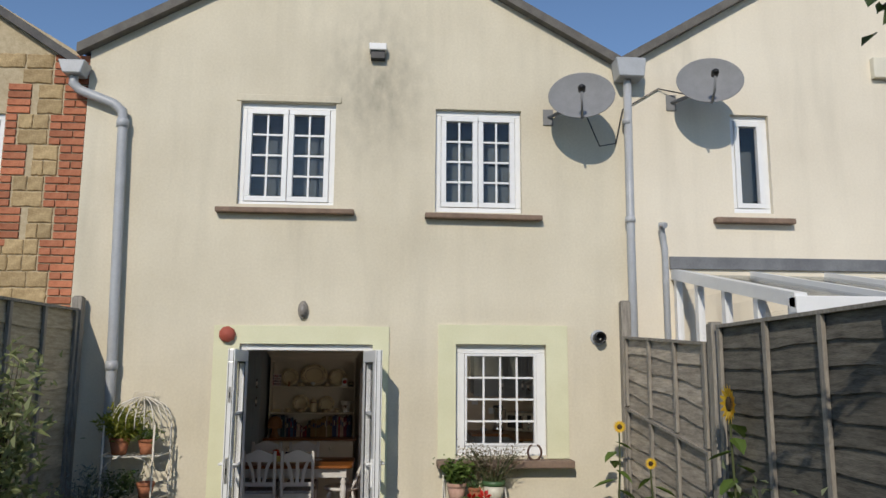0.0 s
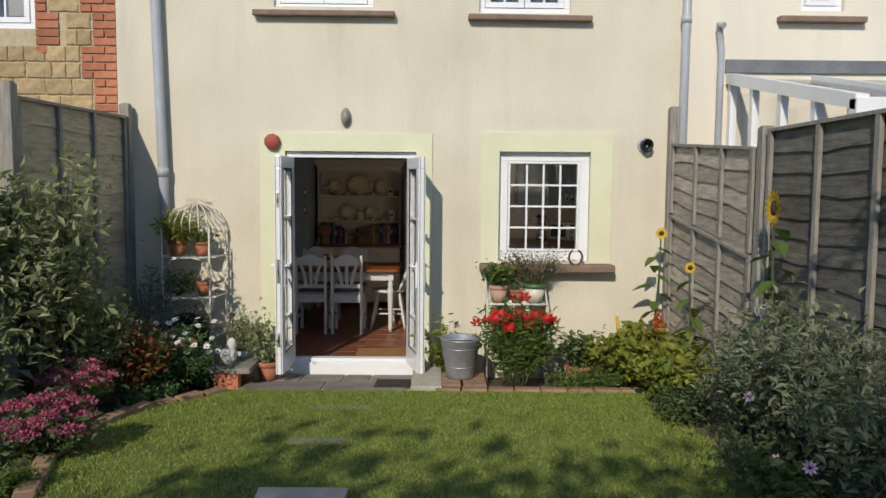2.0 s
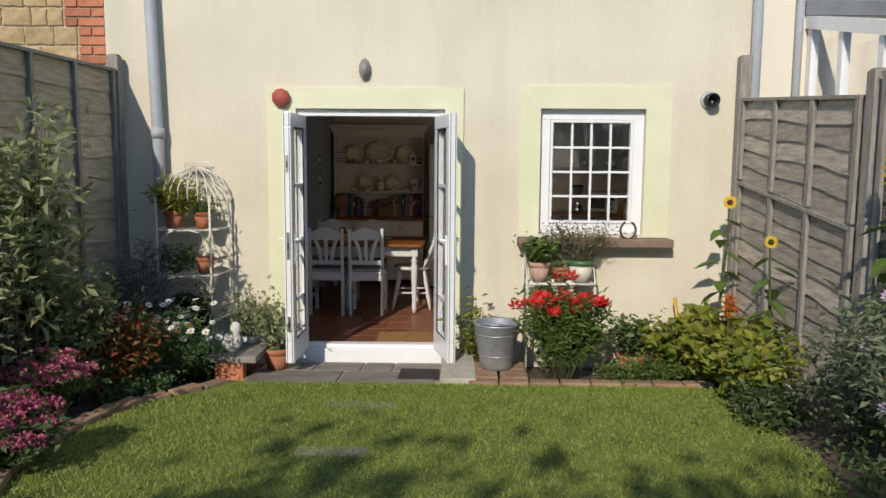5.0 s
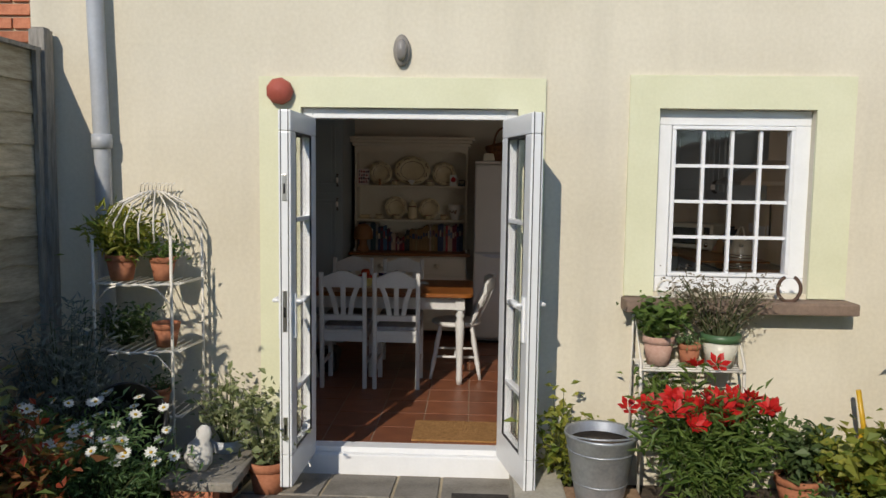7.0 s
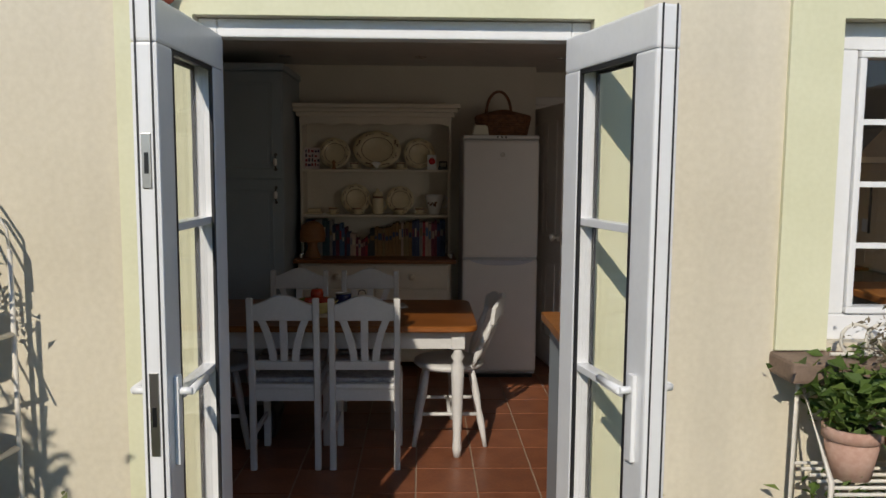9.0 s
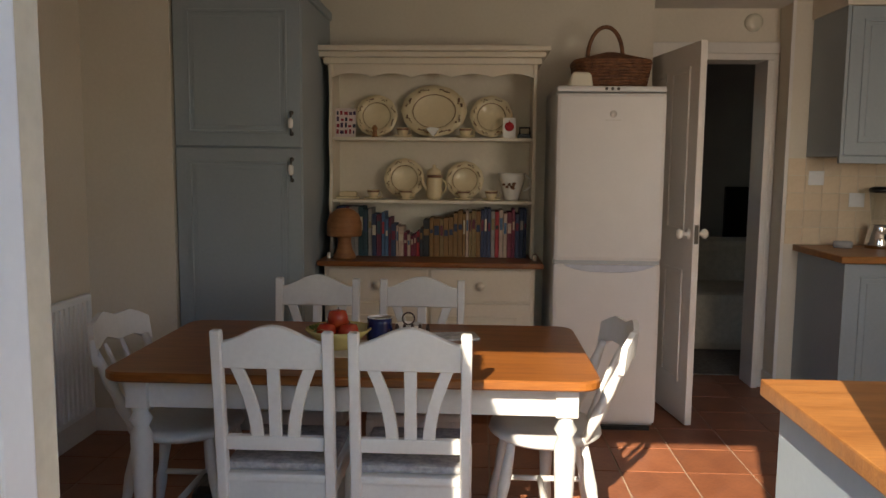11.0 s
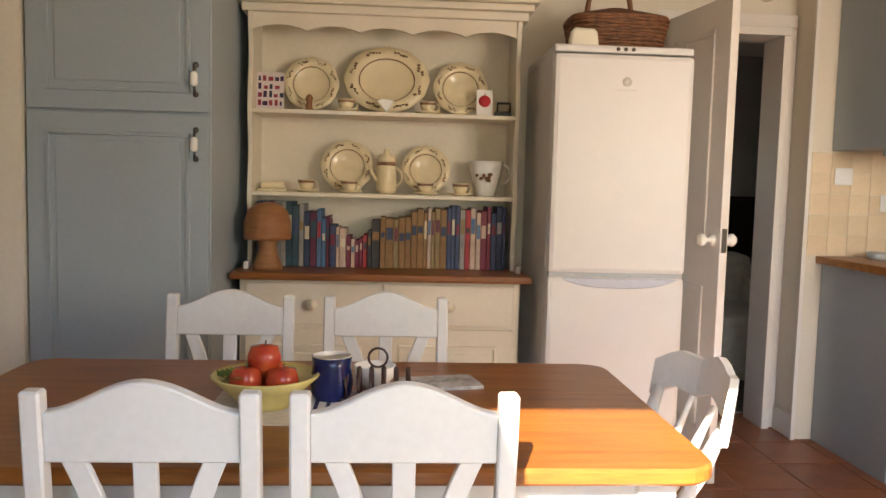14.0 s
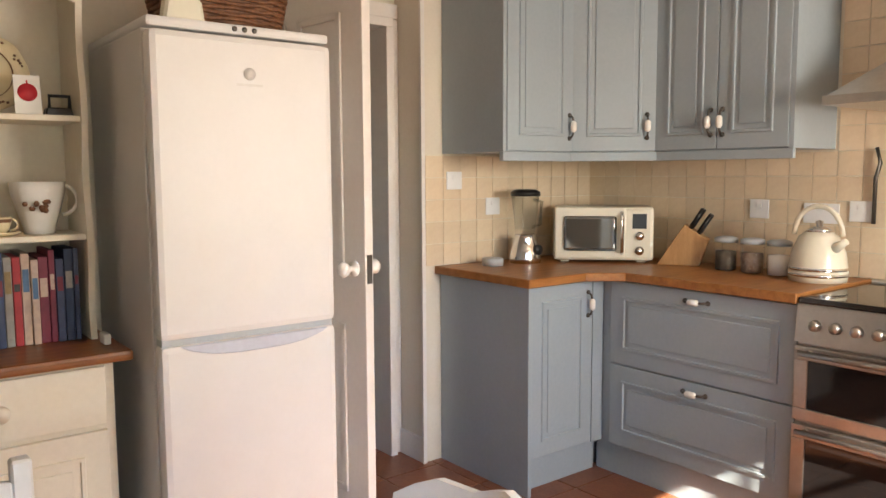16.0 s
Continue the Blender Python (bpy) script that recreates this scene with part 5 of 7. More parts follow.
def sunflower(at, h, head_r, face, label, seed, leaves=9):
    r = np.random.default_rng(seed)
    p = thing("sunflower", at, label, "flowering plant", "sunflowers")
    x, y, z = at
    pts = [(x + 0.03 * math.sin(3 * t + seed), y + 0.02 * math.cos(4 * t), z - 0.02 + h * t) for t in np.linspace(0, 1, 9)]
    part("stem", tube(pts, 0.012, 7, taper=0.007), STEM, p)
    for k in range(leaves):
        t = 0.25 + 0.7 * k / leaves
        a = k * 2.4 + seed
        b = Vector((x, y, z + h * t))
        d = Vector((math.cos(a), math.sin(a) * 0.7, -0.35 + 0.3 * r.random()))
        s = d.cross(Vector((0, 0, 1))).normalized() * 0.055
        L = 0.13 + 0.08 * r.random()
        bm = bmesh.new()
        q = [bm.verts.new(v) for v in (b, b + d * L * 0.35 + s, b + d * L * 0.75 + s * 0.7 + Vector((0, 0, -0.02)), b + d * L * 1.1 + Vector((0, 0, -0.06)), b + d * L * 0.75 - s * 0.7 + Vector((0, 0, -0.02)), b + d * L * 0.35 - s)]
        bm.faces.new((q[0], q[1], q[2], q[3]))
        bm.faces.new((q[0], q[3], q[4], q[5]))
        part("leaf", bm, LEAF_MID, p)
    c = Vector(pts[-1]) + Vector((0, -0.02, 0.0))
    bm = bmesh.new()
    petals(bm, c, head_r, 16, face, 0.15, 0.3)
    petals(bm, c, head_r * 0.85, 14, face, 0.3, 0.3)
    part("petal_ring", bm, PETAL_YELLOW, p, "yellow petals")
    part("flower_disc", lathe([(head_r * 0.4, 0), (head_r * 0.36, 0.015), (0, 0.02)], 16, m=Matrix.Translation(c) @ Vector(face).to_track_quat("Z", "Y").to_matrix().to_4x4()), DISC, p)


sunflower((3.80, -2.35, G(3.8, -2.35)), 1.30, 0.13, (-1.0, 0.05, 0.0), "tall yellow sunflower against the fence", 2, 11)
sunflower((3.62, -0.35, G(3.6, -0.35)), 1.38, 0.06, (-0.3, -0.9, 0.3), "small yellow sunflower by the wall", 5, 12)
sunflower((3.68, -1.15, G(3.7, -1.15)), 0.95, 0.05, (-0.5, -0.9, 0.3), "small yellow sunflower by the fence", 8, 9)
sp = thing("orange_flower_spike", (3.45, -1.0, G(3.4, -1.0)), "orange flower spike among golden leaves", "flowering plant")
part("stem", tube([(3.45, -1.0, G(3.4, -1.0) - 0.02), (3.46, -1.0, 0.62)], 0.006), STEM, sp)
tagged(leaf_mesh("flower", [(3.46 + random.gauss(0, 0.02), -1.0 + random.gauss(0, 0.02), 0.50 + 0.17 * random.random()) for _ in range(160)], 0.03, leafy("orange_petal", (0.55, 0.10, 0.01), (0.65, 0.20, 0.02)), sp, 91, 0.5), "", "", "", "stuff")

# ---- fences ----
def fence_panel(x0, y0, x1, y1, zb0, zb1, zt0, zt1, label, seed, boards=11, sideways=1, wood=None):
    """Waney lapped boards between (x0, y0) and (x1, y1), battens on the garden side."""
    r = random.Random(seed)
    f = thing("garden_fence", ((x0 + x1) / 2, (y0 + y1) / 2, min(zb0, zb1)), label, "fence", "fence panels")
    d = Vector((x1 - x0, y1 - y0, 0))
    L = d.length
    d.normalize()
    nrm = Vector((d.y, -d.x, 0)) * sideways
    for k in range(boards):
        bm = bmesh.new()
        top, bot = [], []
        ph = r.random() * 9
        for i in range(9):
            t = i / 8
            zb, zt = zb0 + (zb1 - zb0) * t, zt0 + (zt1 - zt0) * t
            h = (zt - zb) / boards
            z0 = zb + h * k + 0.012 * math.sin(t * 9 + ph) + 0.006 * math.sin(t * 23 + ph * 2)
            p = Vector((x0, y0, 0)) + d * (L * t)
            lo, hi = 0.020, 0.004
            bot.append([bm.verts.new(p + nrm * (lo) + Vector((0, 0, z0 - 0.012))), bm.verts.new(p + nrm * (lo - 0.010) + Vector((0, 0, z0 - 0.012)))])
            zz = zb + h * (k + 1) + 0.012
            top.append([bm.verts.new(p + nrm * hi + Vector((0, 0, zz))), bm.verts.new(p + nrm * (hi - 0.008) + Vector((0, 0, zz)))])
        for i in range(8):
            a, b, c, e = bot[i], bot[i + 1], top[i], top[i + 1]
            bm.faces.new((a[0], b[0], e[0], c[0]))
            bm.faces.new((a[1], c[1], e[1], b[1]))
            bm.faces.new((a[0], a[1], b[1], b[0]))
            bm.faces.new((c[0], e[0], e[1], c[1]))
        for i in (0, 8):
            bm.faces.new((bot[i][0], top[i][0], top[i][1], bot[i][1]))
        bmesh.ops.recalc_face_normals(bm, faces=bm.faces[:])
        part("board", bm, wood or FENCE, f)
    for t in (0.015, 0.35, 0.67, 0.985):
        p = Vector((x0, y0, 0)) + d * (L * t)
        zb, zt = zb0 + (zb1 - zb0) * t, zt0 + (zt1 - zt0) * t
        q = p + nrm * 0.030
        m = Matrix.Translation(q) @ Matrix.Rotation(math.atan2(d.y, d.x), 4, "Z")
        part("batten", box(-0.022, 0.022, -0.013, 0.013, zb, zt + 0.01, 0.003, m=m), POST, f)
    bm = bmesh.new()
    m = Matrix(((d.x, nrm.x, 0, x0), (d.y, nrm.y, 0, y0), (0, 0, 1, 0), (0, 0, 0, 1)))
    prism([(0, zt0), (L, zt1), (L, zt1 + 0.022), (0, zt0 + 0.022)], 0.055, m @ Matrix.Translation((0, -0.01, 0)), bm=bm)
    part("capping", bm, POST, f)


def post(x, y, z0, z1, label="weathered square timber fence post"):
    bm = box(x - 0.045, x + 0.045, y - 0.045, y + 0.045, z0 - 0.3, z1 - 0.012, 0.005)
    box(x - 0.036, x + 0.036, y - 0.036, y + 0.036, z1 - 0.014, z1, 0.012, bm)
    solid("fence_post", bm, POST, label, "fence post", "fence posts")


LX = -1.20
post(LX, -0.08, G(LX, 0), 2.42)
for k, (ya, yb, zt) in enumerate(((-0.14, -1.93, 2.28), (-2.05, -2.75, 1.60), (-2.87, -4.67, 1.15), (-4.79, -6.59, 1.2), (-6.71, -8.51, 1.25))):
    fence_panel(LX - 0.01, ya, LX - 0.03, yb, G(0, ya) + 0.06, G(0, yb) + 0.06, zt, zt - 0.02, "tan lapped larch fence panel, lightened for bounced light", 30 + k, 14 if zt > 2 else 6, -1, FENCE_BOUNCE)
    post(LX - 0.02, yb - 0.06, G(LX, yb), zt + 0.09)


def rx(y):
    return 3.82 - 0.042 * y


post(rx(-0.07), -0.07, G(3.8, 0), 2.44)
fence_panel(rx(-0.13), -0.13, rx(-1.80), -1.80, 1.47, 1.24, 2.08, 1.97, "short weathered fence panel set above another", 41, 5, 1)
fence_panel(rx(-0.13), -0.13, rx(-1.80), -1.80, 0.05, -0.10, 1.43, 1.20, "sloping weathered lapped fence panel", 42, 10, 1)
post(rx(-1.9), -1.9, G(3.9, -1.9), 2.13)
for k, (ya, yb) in enumerate(((-2.0, -3.8), (-3.92, -5.72), (-5.84, -7.64))):
    fence_panel(rx(ya), ya, rx(yb), yb, 0.56, 0.60, 2.08, 2.10, "mossy lapped larch fence panel, with shade darkening its colour", 50 + k, 11, 1, FENCE_MOSS_SHADE)
    m = Matrix.Translation((rx(ya), ya, 0)) @ Matrix.Rotation(math.atan2(yb - ya, rx(yb) - rx(ya)), 4, "Z")
    solid("gravel_board", box(0, 1.8, -0.025, 0.025, 0.15, 0.548, 0.006, m=m), CONCRETE, "grey concrete gravel board under the fence", "gravel board", "gravel boards")
    post(rx(yb - 0.06), yb - 0.06, G(3.9, yb), 2.14)

# ---- patio, stepping stones, edging ----
pat = structure("pavement_patio", box(-0.02, 1.66, -0.99, -0.02, -0.25, -0.10), MORTAR, "patio bed in front of the door", "pavement")
for v in pat.data.vertices:
    if v.co.z > -0.2:
        v.co.z = ground_z(0, v.co.y) + 0.006
def slab(name, x0, x1, y0, y1, z, h, material, parent, tilt=0.0):
    bm = box(x0 - (x0 + x1) / 2, x1 - (x0 + x1) / 2, y0 - (y0 + y1) / 2, y1 - (y0 + y1) / 2, 0, h, 0.006)
    return piece(name, mesh_of(name, bm, material), parent, pose((x0 + x1) / 2, (y0 + y1) / 2, z, -tilt, 0, random.uniform(-0.6, 0.6)))


for x0, x1, y0, y1 in ((0.0, 0.42, -0.45, -0.05), (0.43, 0.80, -0.45, -0.05), (0.81, 1.05, -0.45, -0.05), (1.06, 1.46, -0.45, -0.05), (0.0, 0.68, -0.98, -0.46), (0.69, 1.40, -0.98, -0.46)):
    slab("paving_slab", x0 + 0.004, x1 - 0.004, y0 + 0.004, y1 - 0.004, G(0, (y0 + y1) / 2) - 0.018, 0.035, PAVING, pat, 5.7)
solid("door_mat", box(-0.15, 0.15, -0.20, 0.20, 0, 0.012, 0.003, m=pose(1.27, -0.58, G(0, -0.58) + 0.016, -5.7)), surf("dark_rubber_mat", (0.02, 0.016, 0.013), (0.05, 0.042, 0.035), 0.9, 30, 0.5), "dark worn rubber mat on the patio", "door mat")
solid("stone_slab", box(1.44, 1.70, -0.95, -0.06, -0.1, 0.045, 0.012, m=Matrix.Translation((0, 0, 0.0))), surf("lichened_stone", (0.34, 0.31, 0.25), (0.50, 0.47, 0.39), 0.92, 8, 0.4), "pale stone slab beside the door", "stone slab")
for (x0, x1, y0, y1) in ((0.79, 1.22, -3.62, -3.46), (0.73, 1.10, -2.56, -2.40), (1.10, 1.27, -4.36, -4.16), (0.73, 1.17, -1.56, -1.40)):
    bm = box(x0, x1, y0, y1, -0.03, 0.045, 0.012)
    for v in bm.verts:
        v.co.x += 0.012 * noise.noise(v.co * 9)
        v.co.y += 0.012 * noise.noise(v.co * 8 + Vector((3, 1, 0)))
        v.co.y -= 0.09
        v.co.z += lawn_z(v.co.x, v.co.y) - (0.018 if x0 in (0.79, 1.10) and y0 < -3 else 0.042)
    solid("stepping_stone", bm, surf("pale_stepping_stone", (0.36, 0.34, 0.29), (0.50, 0.48, 0.42), 0.9, 9, 0.4) if x0 == 0.79 else PAVING, "worn rectangular stepping stone sunk in the lawn", "stepping stone", "stepping stones")
edging = structure("edging_left", box(-0.02, 0.0, -1.0, -0.98, -0.2, -0.1), EDGING, "row of worn edging bricks along the lawn", "edging")
me_b = mesh_of("edging_brick", box(-0.105, 0.105, -0.05, 0.05, -0.06, 0.035, 0.012), EDGING)
for edge, off in ((L_EDGE, -0.05),):
    y = -1.0
    while y > -6.5:
        x = along(edge, y)
        x2 = along(edge, y - 0.2)
        piece("edging_brick", me_b, edging, Matrix.Translation(((x + x2) / 2 + off, y - 0.1, lawn_z((x + x2) / 2, y - 0.1) + random.uniform(-0.008, 0.008))) @ Matrix.Rotation(math.atan2(-0.2, x2 - x) + random.uniform(-0.06, 0.06), 4, "Z"))
        y -= 0.205
x = 1.75
while x < 3.4:
    piece("edging_brick", me_b, edging, pose(x, -0.93, lawn_z(x, -0.93), 0, 0, random.uniform(-4, 4)))
    x += 0.22

# ---- trees behind the walk, one branch hanging over it ----
def tree(at, trunk_h, crown, centre, label, seed, count=5200, leaf_size=0.15, branch=None):
    r = np.random.default_rng(seed)
    p = thing("garden_tree", at, label, "tree")
    at, centre, crown = np.array(at, float), np.array(centre, float), np.array(crown, float)
    top = np.array((centre[0], centre[1], centre[2]))
    bm = tube([at - (0, 0, 0.2), at * 0.6 + top * 0.4 + (0.08, 0, 0), top], 0.16, 9, taper=0.07)
    pts = []
    for k in range(46):
        v = r.normal(0, 1, 3)
        v /= np.linalg.norm(v)
        tip = centre + v * crown * (0.6 + 0.42 * r.random())
        s = at + (top - at) * (0.55 + 0.45 * r.random())
        mid = (s + tip) / 2 + r.normal(0, 0.15, 3)
        tube([s, mid, tip], 0.035, 5, bm, 0.008)
        for t in r.random(count // 46):
            t = 0.35 + 0.7 * t
            pts.append((1 - t) ** 2 * s + 2 * t * (1 - t) * mid + t * t * tip + r.normal(0, 0.22, 3))
    part("trunk", bm, WOODY, p)
    tagged(leaf_mesh("crown", pts, leaf_size, LEAF_DARK, p, seed + 7, 0.6), "", "", "", "stuff")
    if branch:
        b = [np.array(q, float) for q in branch]
        part("branch", tube(b, 0.02, 6, taper=0.005), WOODY, p)
        q = [b[-1] + r.normal(0, 0.05, 3) + (0.05, 0, -0.02) for _ in range(12)] + [b[-2] + (b[-1] - b[-2]) * r.random() * 0.6 + r.normal(0, 0.05, 3) for _ in range(40)]
        tagged(leaf_mesh("hanging_leaf", q, 0.10, LEAF_DARK, p, seed + 9, 0.55, -0.4), "dark hanging leaves", "", "", "stuff")


tree((4.6, -11.0, G(4, -11)), 2.0, (2.2, 1.5, 1.9), (3.9, -10.6, 3.6), "dark leafy garden tree behind the lawn", 3, 4300, 0.16, [(3.9, -9.8, 3.4), (3.6, -7.5, 3.3), (3.45, -5.6, 3.1), (3.05, -5.15, 2.86)])
tree((-0.4, -11.2, G(0, -11)), 2.0, (2.4, 1.6, 2.0), (-0.4, -10.8, 3.45), "leafy garden tree behind the lawn", 8, 9000, 0.16)
tree((1.9, -11.6, G(2, -11)), 2.0, (2.2, 1.4, 2.0), (1.3, -11.2, 3.7), "leafy garden tree behind the lawn", 12, 5200, 0.16)

# ---- fittings on the facade ----
FX = Matrix.Rotation(radians(90), 4, "X")
wl = thing("wall_lamp", (0.80, -0.02, 2.23), "oval grey bulkhead lamp above the door", "wall lamp")
part("base", lathe([(0.075, 0), (0.075, 0.03), (0.06, 0.04), (0, 0.04)], 20, m=Matrix.Translation((0.80, 0, 2.32)) @ Matrix.Diagonal((0.62, 1, 1.15, 1)) @ FX), plain("weathered_plastic", (0.26, 0.235, 0.205), 0.6), wl)
part("diffuser", lathe([(0.052, 0.04), (0.05, 0.06), (0.03, 0.075), (0, 0.08)], 20, m=Matrix.Translation((0.80, 0, 2.32)) @ Matrix.Diagonal((0.62, 1, 1.15, 1)) @ FX), plain("ribbed_frosted_glass", (0.27, 0.25, 0.23), 0.35), wl)
bl = thing("wall_ornament", (0.12, -0.05, 2.02), "round red terracotta face ornament on the door surround", "ornament")
part("disc", lathe([(0.072, 0), (0.075, 0.04), (0.055, 0.075), (0, 0.085)], 9, m=Matrix.Translation((0.125, -0.018, 2.09)) @ FX), REDTERRA, bl)
fv = thing("flue_outlet", (3.58, -0.05, 2.0), "round black and grey flue outlet on the wall", "flue")
part("collar", lathe([(0.075, 0), (0.075, 0.012), (0.055, 0.015)], 20, m=Matrix.Translation((3.58, 0, 2.09)) @ FX), GREYPIPE, fv)
part("pipe", lathe([(0.055, 0), (0.055, 0.09), (0.04, 0.09), (0.04, 0.02), (0, 0.02)], 18, m=Matrix.Translation((3.58, -0.01, 2.09)) @ FX), BLACK, fv)
vt = thing("roof_vent", (1.44, -0.05, 4.8), "small white extractor vent high on the gable", "vent")
part("cowl", prism([(1.36, 4.86), (1.53, 4.86), (1.53, 4.93), (1.36, 4.93)], 0.10, Matrix.Translation((0, -0.10, 0)), bevel=0.006), UPVC, vt)
part("grille", box(1.375, 1.515, -0.075, 0.0, 4.78, 4.86, 0.004), BLACK, vt, "dark grille")
solid("alarm_box", box(6.5, 6.72, -0.07, 0.0, 4.76, 4.98, 0.01), CREAMPLASTIC, "square cream alarm box on the next house", "alarm box")


def dish(x, z, label):
    d = thing("satellite_dish", (x, -0.3, z - 0.3), label, "satellite dish", "satellite dishes")
    face = Vector((-0.25, -1.0, 0.28))
    m = Matrix.Translation((x, -0.36, z)) @ face.to_track_quat("Z", "Y").to_matrix().to_4x4() @ Matrix.Diagonal((1.0, 0.82, 1, 1))
    pr = [(0.0, 0.0)] + [(0.31 * t, 0.055 * t * t) for t in (0.25, 0.5, 0.75, 0.95, 1.0)]
    bm = lathe(pr + [(0.312, 0.050)] + [(0.31 * t, 0.055 * t * t - 0.008) for t in (0.95, 0.5, 0.05)], 32, m=m)
    part("reflector", bm, DISH, d)
    arm = tube([m @ Vector((0, -0.30, 0.03)), m @ Vector((0, -0.28, 0.22)), m @ Vector((0, -0.16, 0.30))], 0.012)
    part("feed_arm", arm, DISH, d)
    part("receiver", lathe([(0.02, -0.05), (0.035, -0.03), (0.035, 0.03), (0.02, 0.05)], 12, m=m @ Matrix.Translation((0, -0.13, 0.30))), BLACK, d, "black receiver")
    bm = tube([(x, -0.36, z - 0.02), (x - 0.12, -0.16, z - 0.06), (x - 0.25, 0.0, z - 0.08)], 0.018)
    box(x - 0.30, x - 0.20, -0.015, 0.0, z - 0.16, z, 0.003, bm)
    part("bracket", bm, DISH, d)


dish(3.38, 4.33, "grey satellite dish bracketed to the cream wall")
dish(4.63, 4.52, "grey satellite dish on the next house")
cab = thing("cable", (3.7, -0.02, 3.9), "thin dark aerial cable clipped to the wall", "cable")
part("run", tube([(3.45, -0.25, 4.2), (3.62, -0.08, 3.95), (3.80, -0.02, 4.0), (3.88, -0.02, 4.35), (4.25, -0.02, 4.58), (4.5, -0.1, 4.5)], 0.007, 6), BLACK, cab)

pp = thing("downpipe", (-0.87, -0.07, 0), "grey plastic downpipe with hopper and bends", "downpipe", "downpipes")
part("hopper", prism([(-1.52, 4.62), (-1.47, 4.49), (-1.31, 4.49), (-1.27, 4.62)], 0.18, Matrix.Translation((0, -0.20, 0)), bevel=0.008), GREYPIPE, pp)
part("pipe", tube([(-1.40, -0.10, 4.50), (-1.40, -0.10, 4.42), (-1.34, -0.09, 4.36), (-1.02, -0.08, 4.24), (-0.94, -0.08, 4.17), (-0.93, -0.08, 4.05), (-0.87, -0.08, 1.8), (-0.85, -0.08, -0.05)], 0.045, 14), GREYPIPE, pp)
for z in (1.80, 4.05):
    part("collar", lathe([(0.054, -0.04), (0.056, 0.0), (0.054, 0.04)], 14, (-0.87 if z < 3 else -0.93, -0.08, z)), GREYPIPE, pp)
pr = thing("downpipe", (3.91, -0.07, 0), "straight grey plastic downpipe with box hopper", "downpipe", "downpipes")
part("hopper", prism([(3.77, 4.82), (4.07, 4.82), (4.05, 4.63), (3.80, 4.63)], 0.20, Matrix.Translation((0, -0.22, 0)), bevel=0.008), GREYPIPE, pr)
part("pipe", tube([(3.91, -0.10, 4.66), (3.90, -0.09, 3.0), (3.90, -0.09, 0.0)], 0.040, 14), GREYPIPE, pr)
for z in (3.22, 4.2):
    part("collar", lathe([(0.048, -0.03), (0.05, 0.0), (0.048, 0.03)], 14, (3.90, -0.09, z)), GREYPIPE, pr)
p2 = thing("vent_pipe", (4.2, -0.06, 0), "thin grey vent pipe with a hooked top", "pipe")
part("pipe", tube([(4.24, -0.06, 0.0), (4.24, -0.06, 2.95), (4.22, -0.06, 3.10), (4.20, -0.10, 3.18), (4.22, -0.15, 3.16)], 0.030, 10), GREYPIPE, p2)

# conservatory of the next house
cs = thing("conservatory", (5.5, -1.1, 0), "white plastic lean-to conservatory with sloping roof", "conservatory")
X0, X1, YN = 4.36, 7.6, -2.15
POLY = glass_mat("roof_sheet", (0.75, 0.78, 0.8), 0.1)


def rz(y):
    return 2.66 + 0.20 * y


bm = bmesh.new()
YZ = Matrix(((0, 1, 0, 0), (1, 0, 0, 0), (0, 0, 1, 0), (0, 0, 0, 1)))
for x in (X0,):
    part("roof_beam", prism([(0, rz(0)), (YN - 0.1, rz(YN - 0.1)), (YN - 0.1, rz(YN - 0.1) + 0.10), (0, rz(0) + 0.10)], 0.09, Matrix.Translation((x - 0.05, 0, 0)) @ YZ), UPVC, cs)
for x in (5.1, 5.85, 6.6, 7.35):
    part("rafter", prism([(0, rz(0) + 0.02), (YN, rz(YN) + 0.02), (YN, rz(YN) + 0.09), (0, rz(0) + 0.09)], 0.05, Matrix.Translation((x, 0, 0)) @ YZ), UPVC, cs)
part("roof_sheet", prism([(-0.02, rz(0) + 0.03), (YN, rz(YN) + 0.03), (YN, rz(YN) + 0.045), (-0.02, rz(0) + 0.045)], X1 - X0 - 0.1, Matrix.Translation((X0 + 0.045, 0, 0)) @ YZ), POLY, cs).visible_shadow = False
part("eaves_beam", box(X0 - 0.05, X1, YN - 0.12, YN - 0.02, rz(YN) - 0.06, rz(YN) + 0.06, 0.01), UPVC, cs)
part("flashing", box(4.30, X1, -0.03, 0.0, rz(0) + 0.10, rz(0) + 0.22, 0.004), surf("lead", (0.12, 0.125, 0.14), (0.2, 0.21, 0.22), 0.6, 6, 0.2), cs, "grey lead flashing")
for y in (-0.05, -0.55, -1.1, -1.65, YN):
    part("frame_post", box(X0 - 0.03, X0 + 0.03, y - 0.035, y + 0.035, 0.9, rz(y)), UPVC, cs)
    if y > -2:
        part("pane", box(X0 - 0.004, X0 + 0.004, y - 0.51, y - 0.04, 0.9, rz(y) - 0.12), GLASS, cs).visible_shadow = False
for x in (5.1, 5.85, 6.6, 7.35):
    part("frame_post", box(x - 0.03, x + 0.03, YN - 0.09, YN - 0.03, 0.9, rz(YN)), UPVC, cs)
part("dwarf_wall", box(X0 - 0.04, X0 + 0.06, YN, -0.02, 0.0, 0.9), RENDER_N, cs)

